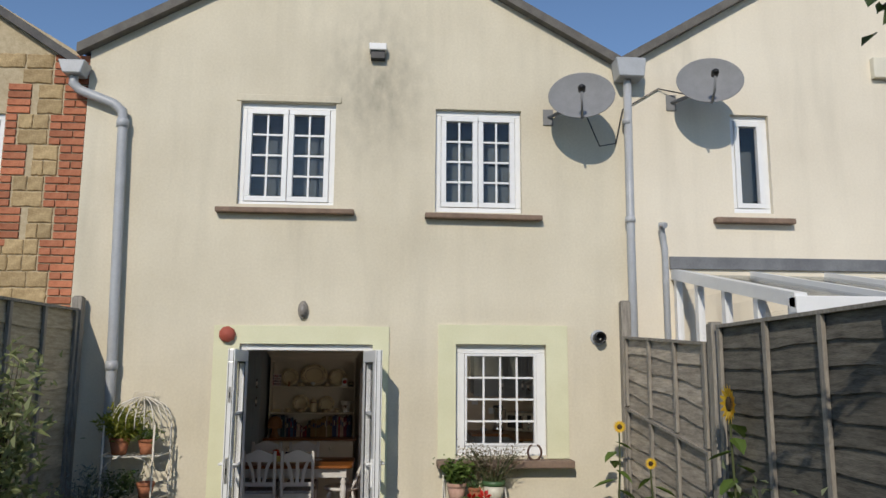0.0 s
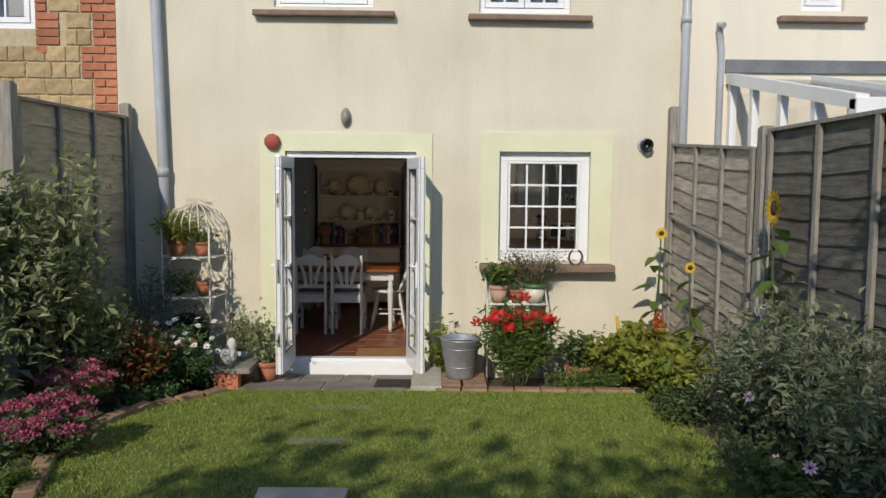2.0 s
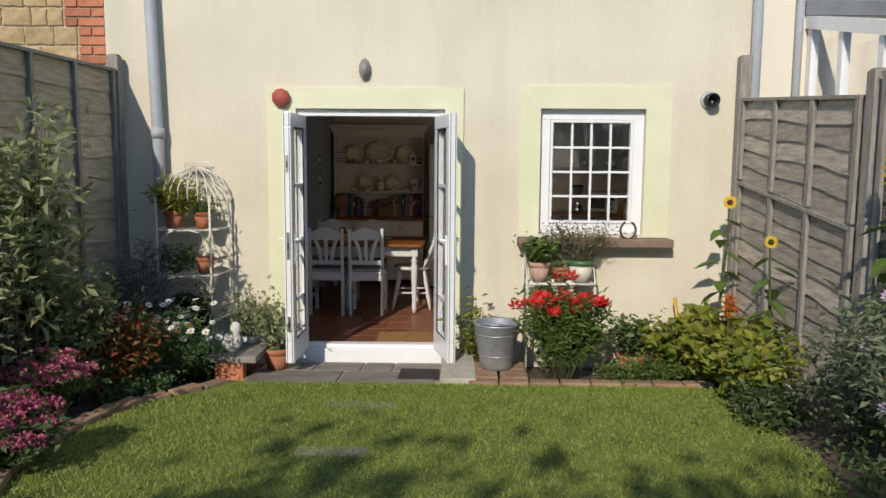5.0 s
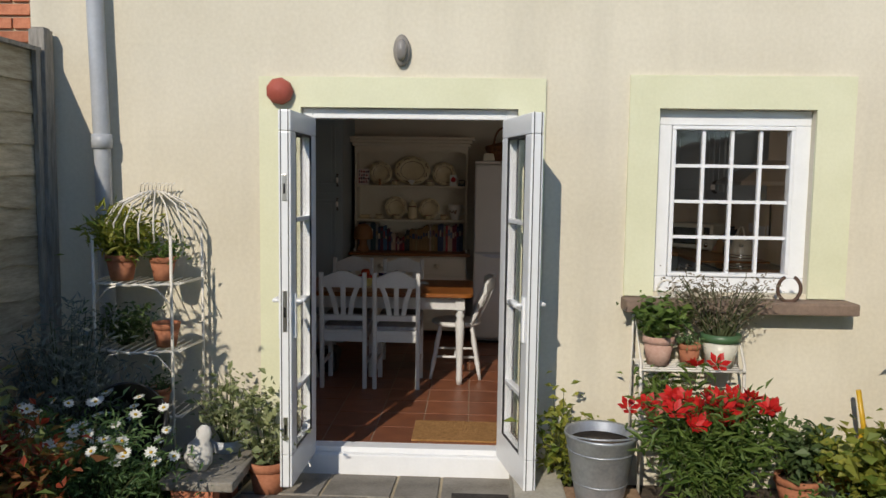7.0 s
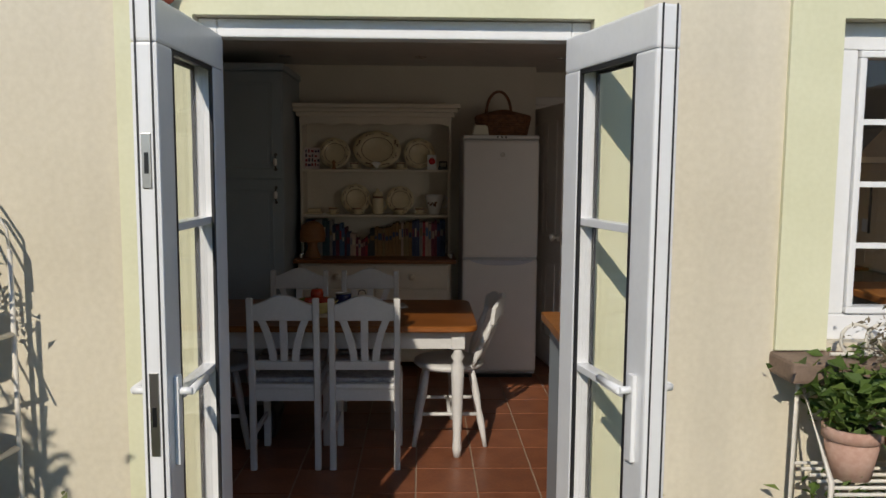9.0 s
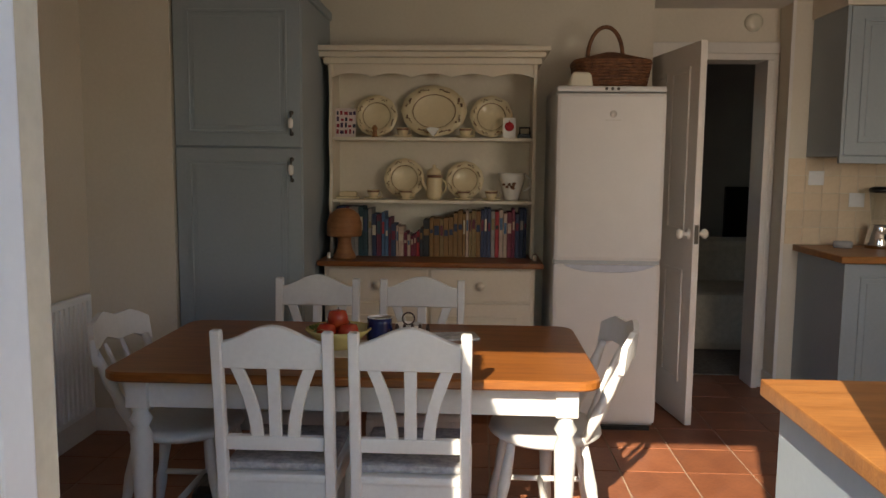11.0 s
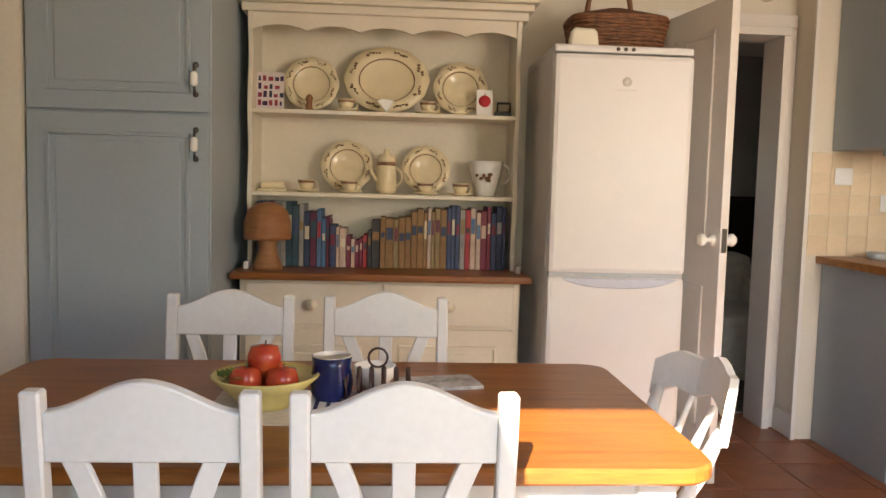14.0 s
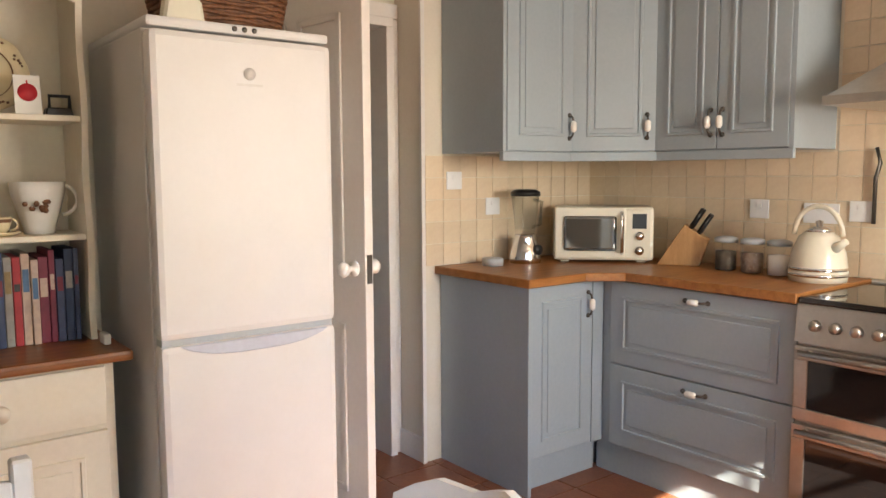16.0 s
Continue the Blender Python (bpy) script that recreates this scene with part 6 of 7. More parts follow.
# ---- things outside the door ----
def flowerpot(name, at, r, h, material, label, rim=None, category="plant pot", group="plant pots"):
    p = thing(name, at, label, category, group)
    part("pot", lathe([(r * 0.68, 0), (r * 0.93, h * 0.78), (r * 0.9, h * 0.78)], 20, at), material, p)
    part("rim", lathe([(r * 0.93, h * 0.76), (r, h * 0.77), (r, h), (r * 0.88, h), (r * 0.86, h * 0.82)], 20, at, cap=False), rim or material, p)
    part("soil", lathe([(r * 0.87, h * 0.86), (0, h * 0.88)], 14, at), SOIL, p)
    return p


def potted(at, size, label, leaf_mat, n, ls, seed, ratio=0.45, stems=10, up=0.35, clump=0.05, flowers=None):
    return bush("potted_plant", at, size, label, "potted plant", leaf_mat, n, ls, stems, seed, None, ratio, up, flowers, clump, "potted plants")


# wire stand with curved shelves
before = set(scene.objects)
et = thing("plant_stand", (-0.48, -0.24, 0), "white wire plant stand with three curved shelves and arched top", "plant stand")
legs = [(-0.74, -0.06), (-0.22, -0.06), (-0.70, -0.36), (-0.28, -0.36)]
for i, (x, y) in enumerate(legs):
    part("leg", tube([(x, y, G(x, y) - 0.02), (x, y, 1.30)], 0.008, 8), WIRE, et)
for z in (0.32, 0.68, 1.04):
    bm = bmesh.new()
    tube([(-0.74, -0.05, z), (-0.72, -0.34, z), (-0.48, -0.42, z), (-0.26, -0.34, z), (-0.22, -0.05, z)], 0.008, 6, bm)
    for k in range(11):
        x = -0.72 + 0.048 * k
        tube([(x, -0.05, z), (x, -0.37 - 0.03 * math.sin(math.pi * k / 10), z)], 0.004, 5, bm)
    sh = part("shelf", bm, WIRE, et)
    for sx in (-1, 1):
        c = -0.48 + sx * 0.21
        part("scroll", tube([(c, -0.37, z - 0.005), (c - sx * 0.01, -0.38, z - 0.10), (c - sx * 0.08, -0.39, z - 0.02), (c - sx * 0.16, -0.40, z)], 0.005, 5), WIRE, sh)
bm = bmesh.new()
for k in range(12):
    a0 = math.pi * k / 11
    x, y = -0.48 - 0.26 * math.cos(a0), -0.06 - 0.32 * math.sin(a0)
    tube([(x, y, 1.26), (x * 0.98 - 0.48 * 0.02, y, 1.36), (-0.48 + (x + 0.48) * 0.75, -0.06 + (y + 0.06) * 0.75, 1.46), (-0.48 + (x + 0.48) * 0.25, -0.06 + (y + 0.06) * 0.25, 1.52), (-0.48, -0.06, 1.53)], 0.005, 5, bm)
tagged(part("arched_top", bm, WIRE, et, "fan of arched white wires"))
bm = bmesh.new()
for k in range(9):
    x = -0.57 + 0.022 * k
    tube([(x, -0.06, 1.48), (x + 0.01, -0.07, 1.56), (x + 0.03, -0.07, 1.575)], 0.004, 5, bm)
part("finial", bm, WIRE, et)
flowerpot("flower_pot", (-0.60, -0.24, 1.045), 0.085, 0.14, TERRA, "terracotta pot on the wire stand")
potted((-0.60, -0.24, 1.15), (0.16, 0.13, 0.26), "feathery yellow-green herb in a terracotta pot", LEAF_GOLD, 1500, 0.055, 61, 0.2, 26, 0.7)
flowerpot("flower_pot", (-0.38, -0.22, 1.045), 0.07, 0.13, TERRA, "small terracotta pot on the wire stand")
potted((-0.38, -0.22, 1.15), (0.09, 0.09, 0.12), "small leafy plant in a terracotta pot", LEAF_MID, 240, 0.035, 62)
flowerpot("flower_pot", (-0.36, -0.24, 0.685), 0.075, 0.13, TERRA, "orange terracotta pot on the wire stand")
potted((-0.60, -0.22, 0.70), (0.13, 0.12, 0.18), "dark bushy herb on the wire stand", LEAF_DARK, 700, 0.035, 63, stems=16)
flowerpot("flower_pot", (-0.42, -0.22, 0.325), 0.07, 0.12, TERRA, "terracotta pot on the lowest shelf")
potted((-0.42, -0.22, 0.42), (0.07, 0.07, 0.09), "small dark plant in a terracotta pot", LEAF_DARK, 160, 0.03, 64)
for o in [o for o in scene.objects if o not in before and o.parent is None]:
    o.location.x -= 0.10
# black rubber trug lying on its side, slab bench, bird, pots
tm = Matrix.Translation((-0.52, -0.50, 0.30)) @ Matrix.Rotation(radians(68), 4, "X") @ Matrix.Rotation(radians(12), 4, "Y")
tr = thing("rubber_trug", (-0.52, -0.50, 0.06), "black rubber garden trug lying tipped over", "bucket")
part("tub", lathe([(0.0, 0.0), (0.15, 0.0), (0.21, 0.30), (0.20, 0.30), (0.14, 0.02), (0.0, 0.02)], 28, m=tm), GARDENBAG, tr)
part("handle", tube([tm @ Vector((0.20 * math.cos(a), 0.20 * math.sin(a), 0.30 + 0.06 * math.sin((a + 0.5) * math.pi))) for a in np.linspace(-0.5, 0.5, 9)], 0.012), GARDENBAG, tr)
solid("weed_bag", box(-0.75, -0.25, -0.62, -0.36, -0.06, 0.12, 0.05), GARDENBAG, "flat black polythene bag on the soil", "bag")
bn = thing("slab_bench", (-0.12, -0.55, G(0, -0.55)), "low stone slab resting on bricks", "stone bench")
part("slab", box(-0.30, 0.07, -0.78, -0.32, 0.09, 0.14, 0.012), PAVING, bn)
for y in (-0.72, -0.42):
    part("brick", box(-0.24, -0.03, y - 0.05, y + 0.05, G(0, y) - 0.04, 0.09, 0.008), BRICK, bn)
bm = lathe([(0.0, 0.0), (0.045, 0.01), (0.062, 0.06), (0.055, 0.12), (0.03, 0.165), (0.034, 0.20), (0.02, 0.23), (0, 0.24)], 16, (-0.17, -0.62, 0.14), m=Matrix.Rotation(radians(14), 4, "Y") @ Matrix.Diagonal((1.2, 0.8, 1, 1)))
solid("bird_ornament", bm, plain("white_stone", (0.62, 0.60, 0.56), 0.8), "small white stone bird ornament on the slab", "ornament")
flowerpot("flower_pot", (0.14, -0.40, G(0, -0.4)), 0.105, 0.19, TERRA, "terracotta pot of straggly stems by the door")
potted((0.14, -0.40, 0.08), (0.20, 0.16, 0.42), "straggly pale geranium in a terracotta pot", LEAF_GREY, 330, 0.045, 66, 0.7, 14, 0.3, 0.05)
flowerpot("flower_pot", (-0.10, -0.30, G(0, -0.3)), 0.10, 0.28, GREYPIPE, "grey pot behind the slab bench")
potted((-0.10, -0.28, 0.16), (0.24, 0.12, 0.42), "pale leggy plant against the wall", LEAF_GREY, 420, 0.04, 67, 0.5, 18, 0.4, 0.05)

# galvanised bucket on bricks
BX, BY = 1.86, -0.60
for x, y in ((BX - 0.10, BY - 0.16), (BX + 0.12, BY - 0.16), (BX - 0.1, BY + 0.06), (BX + 0.12, BY + 0.06)):
    solid("loose_brick", box(x - 0.10, x + 0.10, y - 0.10, y + 0.10, G(1.5, y) - 0.05, 0.035, 0.008), EDGING, "worn brown brick under the bucket", "brick", "bricks under the bucket")
gb = thing("galvanised_bucket", (BX, BY, 0.035), "galvanised steel bucket standing on bricks", "bucket")
part("tub", lathe([(0.0, 0.0), (0.115, 0.0), (0.118, 0.015), (0.175, 0.33), (0.182, 0.34), (0.18, 0.352), (0.168, 0.345), (0.11, 0.02), (0, 0.02)], 30, (BX, BY, 0.035)), GALV, gb)
bm = lathe([(0.1345, 0.10), (0.1385, 0.105), (0.1365, 0.11)], 30, (BX, BY, 0.035))
lathe([(0.163, 0.26), (0.1675, 0.266), (0.165, 0.272)], 30, (BX, BY, 0.035), bm)
part("hoop", bm, GALV, gb)
part("bail_handle", tube([(BX + 0.18 * math.cos(a), BY - 0.16 * math.sin(a), 0.375 + 0.02 * math.sin(a)) for a in np.linspace(0, math.pi, 15)], 0.005), GALV, gb)
part("water", lathe([(0.165, 0.30), (0, 0.305)], 20, (BX, BY, 0.035)), SOIL, gb)
potted((1.72, -0.28, G(1.7, -0.28)), (0.17, 0.12, 0.62), "leggy pale green climber behind the bucket", LEAF_GOLD, 420, 0.05, 68, 0.6, 16, 0.2, 0.05)

# shelf rack of pots under the window
before = set(scene.objects)
rk = thing("pot_rack", (2.3, -0.2, 0), "white metal rack of potted plants under the window", "plant stand")
for x in (2.02, 2.56):
    part("side_frame", tube([(x, -0.34, G(x, -0.3) - 0.02), (x, -0.30, 0.66), (x, -0.08, 0.92), (x, -0.06, -0.1)], 0.009, 7), WIRE, rk)
for z, y0, y1 in ((0.63, -0.32, -0.08), (0.30, -0.34, -0.06)):
    for k in range(6):
        y = y0 + (y1 - y0) * k / 5
        part("shelf_rod", tube([(2.02, y, z), (2.56, y, z)], 0.006, 6), WIRE, rk)
flowerpot("flower_pot", (2.13, -0.20, 0.638), 0.085, 0.155, PINKPOT, "limed pinkish terracotta pot on the rack")
potted((2.13, -0.20, 0.77), (0.11, 0.11, 0.22), "bright green leafy plant in a pink pot", LEAF_MID, 380, 0.055, 71, 0.6, 12)
flowerpot("flower_pot", (2.29, -0.22, 0.638), 0.06, 0.12, TERRA, "small terracotta pot on the rack")
potted((2.29, -0.22, 0.74), (0.05, 0.05, 0.08), "small seedling in a terracotta pot", LEAF_FEATHER, 90, 0.03, 72)
flowerpot("flower_pot", (2.46, -0.20, 0.638), 0.105, 0.175, plain("cream_glaze", (0.66, 0.63, 0.52), 0.4), "cream pot with a green rim on the rack", plain("green_glaze", (0.07, 0.14, 0.06), 0.4))
potted((2.46, -0.18, 0.78), (0.30, 0.15, 0.40), "airy dry plant with fine pinkish stems", leafy("dry_leaf", (0.13, 0.12, 0.07), (0.30, 0.24, 0.17)), 1500, 0.024, 73, 0.4, 46, 0.4, 0.045)
flowerpot("flower_pot", (2.15, -0.22, 0.308), 0.10, 0.17, plain("red_glaze", (0.34, 0.06, 0.04), 0.5), "red rimmed clay pot on the lower shelf")
potted((2.15, -0.22, 0.45), (0.10, 0.10, 0.14), "leafy herb in a red pot", LEAF_MID, 240, 0.04, 74)
for o in [o for o in scene.objects if o not in before and o.parent is None]:
    o.location.x += 0.09
flowerpot("flower_pot", (2.95, -0.32, G(2.9, -0.3)), 0.12, 0.16, TERRA, "terracotta pot beside the lilies")
potted((2.95, -0.32, 0.02), (0.20, 0.16, 0.36), "round-leaved green plant in a terracotta pot", LEAF_DARK, 500, 0.055, 75, 0.7, 16)
hs = [(2.94 + 0.062 * math.cos(a), -0.10, 1.045 + 0.07 * math.sin(a)) for a in np.linspace(-4.3, 1.16, 21)]
solid("horseshoe", tube([(x, y, z) for x, y, z in hs], 0.010, 7), plain("rusty_iron", (0.12, 0.07, 0.05), 0.8, 0.3), "rusty iron horseshoe standing on the sill", "horseshoe", at=(2.94, -0.10, 0.975))
bm = bmesh.new()
for cx in (2.28, 2.36):
    tube([(cx + 0.05 * math.cos(a), -0.09, 1.03 + 0.05 * math.sin(a)) for a in np.linspace(0, 6.283, 17)], 0.006, 6, bm)
tube([(2.2, -0.09, 0.985), (2.5, -0.09, 0.985)], 0.006, 6, bm)
solid("wire_ornament", bm, WIRE, "white scrolled wire ornament on the sill", "ornament")
hr = thing("hose_reel", (3.28, -0.16, G(3.2, -0.1)), "yellow and grey garden hose reel by the wall", "hose reel")
part("drum", lathe([(0.10, -0.05), (0.10, -0.04), (0.06, -0.035), (0.06, 0.035), (0.10, 0.04), (0.10, 0.05)], 22, m=Matrix.Translation((3.28, -0.16, 0.03)) @ FX), plain("yellow_plastic", (0.60, 0.36, 0.02), 0.4), hr)
part("hose", lathe([(0.062, -0.034), (0.085, -0.03), (0.085, 0.03), (0.062, 0.034)], 22, m=Matrix.Translation((3.28, -0.16, 0.03)) @ FX), GREYPIPE, hr)
part("stand", box(3.18, 3.38, -0.22, -0.10, G(3.2, -0.1) - 0.02, -0.05, 0.01), GREYPIPE, hr)
part("handle", tube([(3.30, -0.16, 0.05), (3.36, -0.15, 0.3), (3.33, -0.13, 0.5)], 0.014), plain("yellow_handle", (0.60, 0.36, 0.02), 0.4), hr)

# ---- small things in the kitchen ----
def plate(x, z, r, shelf_y, label, oval=1.0, eight=False):
    p = thing("dinner_plate", (x, shelf_y, z), label, "plate", "dresser china")
    m = Matrix.Translation((x, shelf_y, z + r * 0.985)) @ Matrix.Rotation(radians(78), 4, "X") @ Matrix.Diagonal((oval, 1, 1, 1))
    n = 40
    bm = lathe([(0, 0.0), (r * 0.62, 0.0), (r * 0.68, 0.010), (r, 0.022), (r, 0.026), (r * 0.66, 0.014), (r * 0.60, 0.006), (0, 0.006)], n)
    for i, v in enumerate(bm.verts):
        q = math.hypot(v.co.x, v.co.y)
        if q > r * 0.9:
            a = math.atan2(v.co.y, v.co.x)
            k = 1 - 0.03 * abs(math.sin(a * (4 if eight else 6)))
            v.co.x *= k
            v.co.y *= k
    bm.transform(m)
    part("plate_body", bm, CREAMWARE, p)
    part("rim_line", lathe([(r * 0.63, 0.0125), (r * 0.655, 0.0165)], n, m=m, cap=False), PATTERN, p, "fine brown line")
    rr = random.Random(int(x * 1000))
    for k in range(8):
        a = 2 * math.pi * (k + 0.5) / 8
        bm = bmesh.new()
        for j in range(5):
            b = a + (j - 2) * 0.085
            q = r * (0.83 + rr.uniform(-0.05, 0.05))
            zz = 0.014 + (q / r - 0.66) / 0.34 * 0.012 + 0.002
            lathe([(r * rr.uniform(0.025, 0.045), 0), (0, 0.0015)], 6, (q * math.cos(b), q * math.sin(b), zz), bm)
        bm.transform(m)
        part("sprig", bm, PATTERN, p, "brown flower sprig")


S1, S2, SY = 1.5435, 1.1945, 3.665
plate(0.244, S1, 0.122, SY, "cream octagonal plate with brown sprigs on the dresser", 1, True)
plate(0.573, S1, 0.152, SY + 0.01, "large oval cream platter with brown sprigs", 1.25)
plate(0.900, S1, 0.122, SY, "cream octagonal plate with brown sprigs on the dresser", 1, True)
plate(0.405, S2, 0.117, SY, "round cream plate with brown sprigs on the dresser")
plate(0.754, S2, 0.110, SY, "round cream plate with brown sprigs on the dresser")


def cup(x, z, y=3.60, r=0.036, label="cream teacup and saucer with brown sprigs"):
    c = thing("teacup", (x, y, z), label, "teacup", "teacups")
    part("saucer", lathe([(r * 0.8, 0), (r * 1.6, 0.010), (r * 1.6, 0.013), (0, 0.006)], 20, (x, y, z)), CREAMWARE, c)
    part("cup", lathe([(r * 0.55, 0.006), (r * 0.9, 0.03), (r, 0.055), (r * 0.93, 0.055), (r * 0.8, 0.03), (0, 0.012)], 20, (x, y, z)), CREAMWARE, c)
    part("band", lathe([(r * 0.96, 0.040), (r * 1.005, 0.050)], 20, (x, y, z), cap=False), PATTERN, c)
    part("handle", tube([(x + r * 0.9 + 0.018 * math.sin(a), y, z + 0.032 + 0.016 * math.cos(a)) for a in np.linspace(0, math.pi, 7)], 0.003, 6), CREAMWARE, c)


for x, z in ((0.40, S1), (0.755, S1), (0.235, S2), (0.42, S2), (0.75, S2), (0.905, S2)):
    cup(x, z, 3.57 if z == S2 else 3.585)
bd = thing("butter_dish", (0.07, 3.62, S2), "covered cream butter dish with brown sprigs", "dish")
part("tray", box(0.02, 0.15, 3.585, 3.655, S2, S2 + 0.012, 0.004), CREAMWARE, bd)
part("lid", box(0.035, 0.135, 3.595, 3.645, S2 + 0.012, S2 + 0.042, 0.010), CREAMWARE, bd)
cp = thing("coffee_pot", (0.579, 3.62, S2), "tall cream coffee pot with domed lid", "coffee pot")
part("pot_body", lathe([(0.035, 0), (0.047, 0.02), (0.044, 0.12), (0.038, 0.14), (0, 0.14)], 22, (0.579, 3.62, S2)), CREAMWARE, cp)
part("lid", lathe([(0.042, 0.14), (0.036, 0.168), (0.010, 0.182), (0.012, 0.195), (0, 0.20)], 20, (0.579, 3.62, S2)), CREAMWARE, cp)
part("band", lathe([(0.0425, 0.125), (0.040, 0.14)], 22, (0.579, 3.62, S2)), PATTERN, cp)
part("spout", tube([(0.546, 3.61, S2 + 0.05), (0.516, 3.60, S2 + 0.09), (0.506, 3.595, S2 + 0.125)], 0.010, 8, taper=0.006), CREAMWARE, cp)
part("handle", tube([(0.614 + 0.035 * math.sin(a), 3.62, S2 + 0.075 + 0.04 * math.cos(a)) for a in np.linspace(0, math.pi, 9)], 0.005), CREAMWARE, cp)
jg = thing("flower_jug", (1.022, 3.62, S2), "white china jug printed with a flower spray", "jug")
part("jug_body", lathe([(0.042, 0), (0.046, 0.02), (0.075, 0.12), (0.078, 0.155), (0.070, 0.155), (0.066, 0.12), (0, 0.03)], 8, (1.022, 3.62, S2)), CERAMIC, jg)
part("handle", tube([(1.085 + 0.045 * math.sin(a), 3.62, S2 + 0.10 + 0.045 * math.cos(a)) for a in np.linspace(0, math.pi, 9)], 0.006), CERAMIC, jg)
bm = bmesh.new()
for k in range(12):
    lathe([(0.008, 0), (0, 0.002)], 6, m=Matrix.Translation((1.022 + random.gauss(0, 0.02), 3.552, S2 + 0.085 + random.gauss(0, 0.014))) @ FX, bm=bm)
part("flower_print", bm, PATTERN, jg)
gc = thing("greeting_card", (0.10, 3.60, S1), "greeting card with dark scribbled lettering and flowers", "greeting card", "cards")
cm = Matrix.Translation((0.070, 3.60, S1)) @ Matrix.Rotation(radians(-8), 4, "X")
part("card", box(-0.06, 0.06, 0, 0.003, 0, 0.165, m=cm), plain("pink_card", (0.70, 0.60, 0.58), 0.8), gc)
for row in range(4):
    x = -0.05
    while x < 0.045:
        w = random.uniform(0.008, 0.022)
        part("scribble", box(x, x + w, -0.0015, 0.0, 0.02 + row * 0.036, 0.04 + row * 0.036 + random.uniform(-0.006, 0.008), m=cm), plain("ink_%d" % row, random.choice([(0.03, 0.04, 0.07), (0.30, 0.04, 0.06), (0.06, 0.03, 0.08)]), 0.8), gc)
        x += w + random.uniform(0.005, 0.012)
gc = thing("apple_card", (1.00, 3.56, S1), "white card with a red apple on it", "greeting card", "cards")
cm = Matrix.Translation((1.00, 3.56, S1)) @ Matrix.Rotation(radians(-8), 4, "X")
part("card", box(-0.035, 0.035, 0, 0.003, 0, 0.115, m=cm), CERAMIC, gc)
bm = lathe([(0.026, 0), (0.026, 0.0015), (0, 0.0015)], 22, m=cm @ Matrix.Translation((0, 0, 0.065)) @ FX)
box(-0.002, 0.002, -0.0015, 0, 0.09, 0.10, bm=bm, m=cm)
part("apple_print", bm, plain("red_print", (0.50, 0.02, 0.03), 0.6), gc)
ir = thing("toy_flat_iron", (1.08, 3.59, S1), "small black antique flat iron", "ornament")
part("sole", prism([(1.045, S1), (1.125, S1), (1.115, S1 + 0.025), (1.05, S1 + 0.025)], 0.045, Matrix.Translation((0, 3.57, 0)), bevel=0.004), BLACK, ir)
part("handle", tube([(1.06, 3.59, S1 + 0.02), (1.06, 3.59, S1 + 0.06), (1.115, 3.59, S1 + 0.06), (1.115, 3.59, S1 + 0.02)], 0.006), BLACK, ir)
solid("fan_dish", prism([(0.575, S1 + 0.002), (0.608, S1 + 0.05), (0.58, S1 + 0.058), (0.555, S1 + 0.06), (0.533, S1 + 0.05)], 0.014, Matrix.Translation((0, 3.55, 0)), bevel=0.003), CERAMIC, "small white fan shaped ornament", "ornament")
solid("figurine", lathe([(0.022, 0), (0.014, 0.012), (0.012, 0.04), (0.017, 0.05), (0.009, 0.065), (0, 0.07)], 12, (0.245, 3.56, S1)), CORK, "small brown ornament in front of a plate", "ornament")

# books on the dresser top
brg = random.Random(4)
tones = [(0.04, 0.06, 0.14), (0.03, 0.03, 0.035), (0.14, 0.02, 0.05), (0.07, 0.16, 0.30), (0.34, 0.32, 0.30), (0.20, 0.02, 0.05), (0.28, 0.15, 0.05), (0.025, 0.07, 0.09), (0.42, 0.03, 0.04), (0.30, 0.21, 0.09), (0.60, 0.45, 0.36), (0.02, 0.04, 0.10)]
BOOKM = [surf("book_cover_%d" % i, tone(c, 0.6), tone(c, 1.0), 0.6, 12, 0.1) for i, c in enumerate(tones)]
PAGES = plain("book_pages", (0.62, 0.55, 0.42), 0.9)
x, i = 0.03, 0
while x < 1.10:
    w = brg.uniform(0.013, 0.027)
    u = (x - 0.03) / 1.07
    h = 0.265 - 0.13 * math.exp(-((u - 0.40) / 0.13) ** 2) + brg.uniform(-0.022, 0.015)
    if u < 0.12:
        h = 0.28
    if 0.45 < u < 0.62:
        h = 0.215 + brg.uniform(-0.01, 0.012)
        w = brg.uniform(0.018, 0.036)
    k = brg.choice((0, 4, 11, 3, 4, 2, 0, 7, 6, 3) if u < 0.30 else (8, 10, 8, 5) if u < 0.43 else (1,) if u < 0.47 else (6, 9, 9) if u < 0.58 else (3, 7, 6, 6) if u < 0.66 else (10, 9, 9, 6) if u < 0.75 else (4, 0, 7, 1) if u < 0.82 else (8, 8, 10, 5) if u < 0.93 else (0, 11, 4))
    b = thing("book", (x + w / 2, 3.60, 0.872), "upright hardback book among others on the dresser", "book", "books on the dresser")
    y0 = 3.535 + brg.uniform(0, 0.012)
    part("cover", box(x, x + w, y0, y0 + 0.17, 0.8725, 0.8725 + min(h, 0.305), 0.0025), BOOKM[k], b)
    part("spine_label", box(x + 0.003, x + w - 0.003, y0 - 0.0012, y0, 0.8725 + h * brg.uniform(0.5, 0.62), 0.8725 + h * brg.uniform(0.68, 0.85)), PAGES if brg.random() < 0.12 else BOOKM[(k + 5) % 12], b)
    x += w + 0.0015
    i += 1
ml = thing("mushroom_lamp", (0.095, 3.42, 0.872), "turned brown wooden lamp with a domed shade", "table lamp")
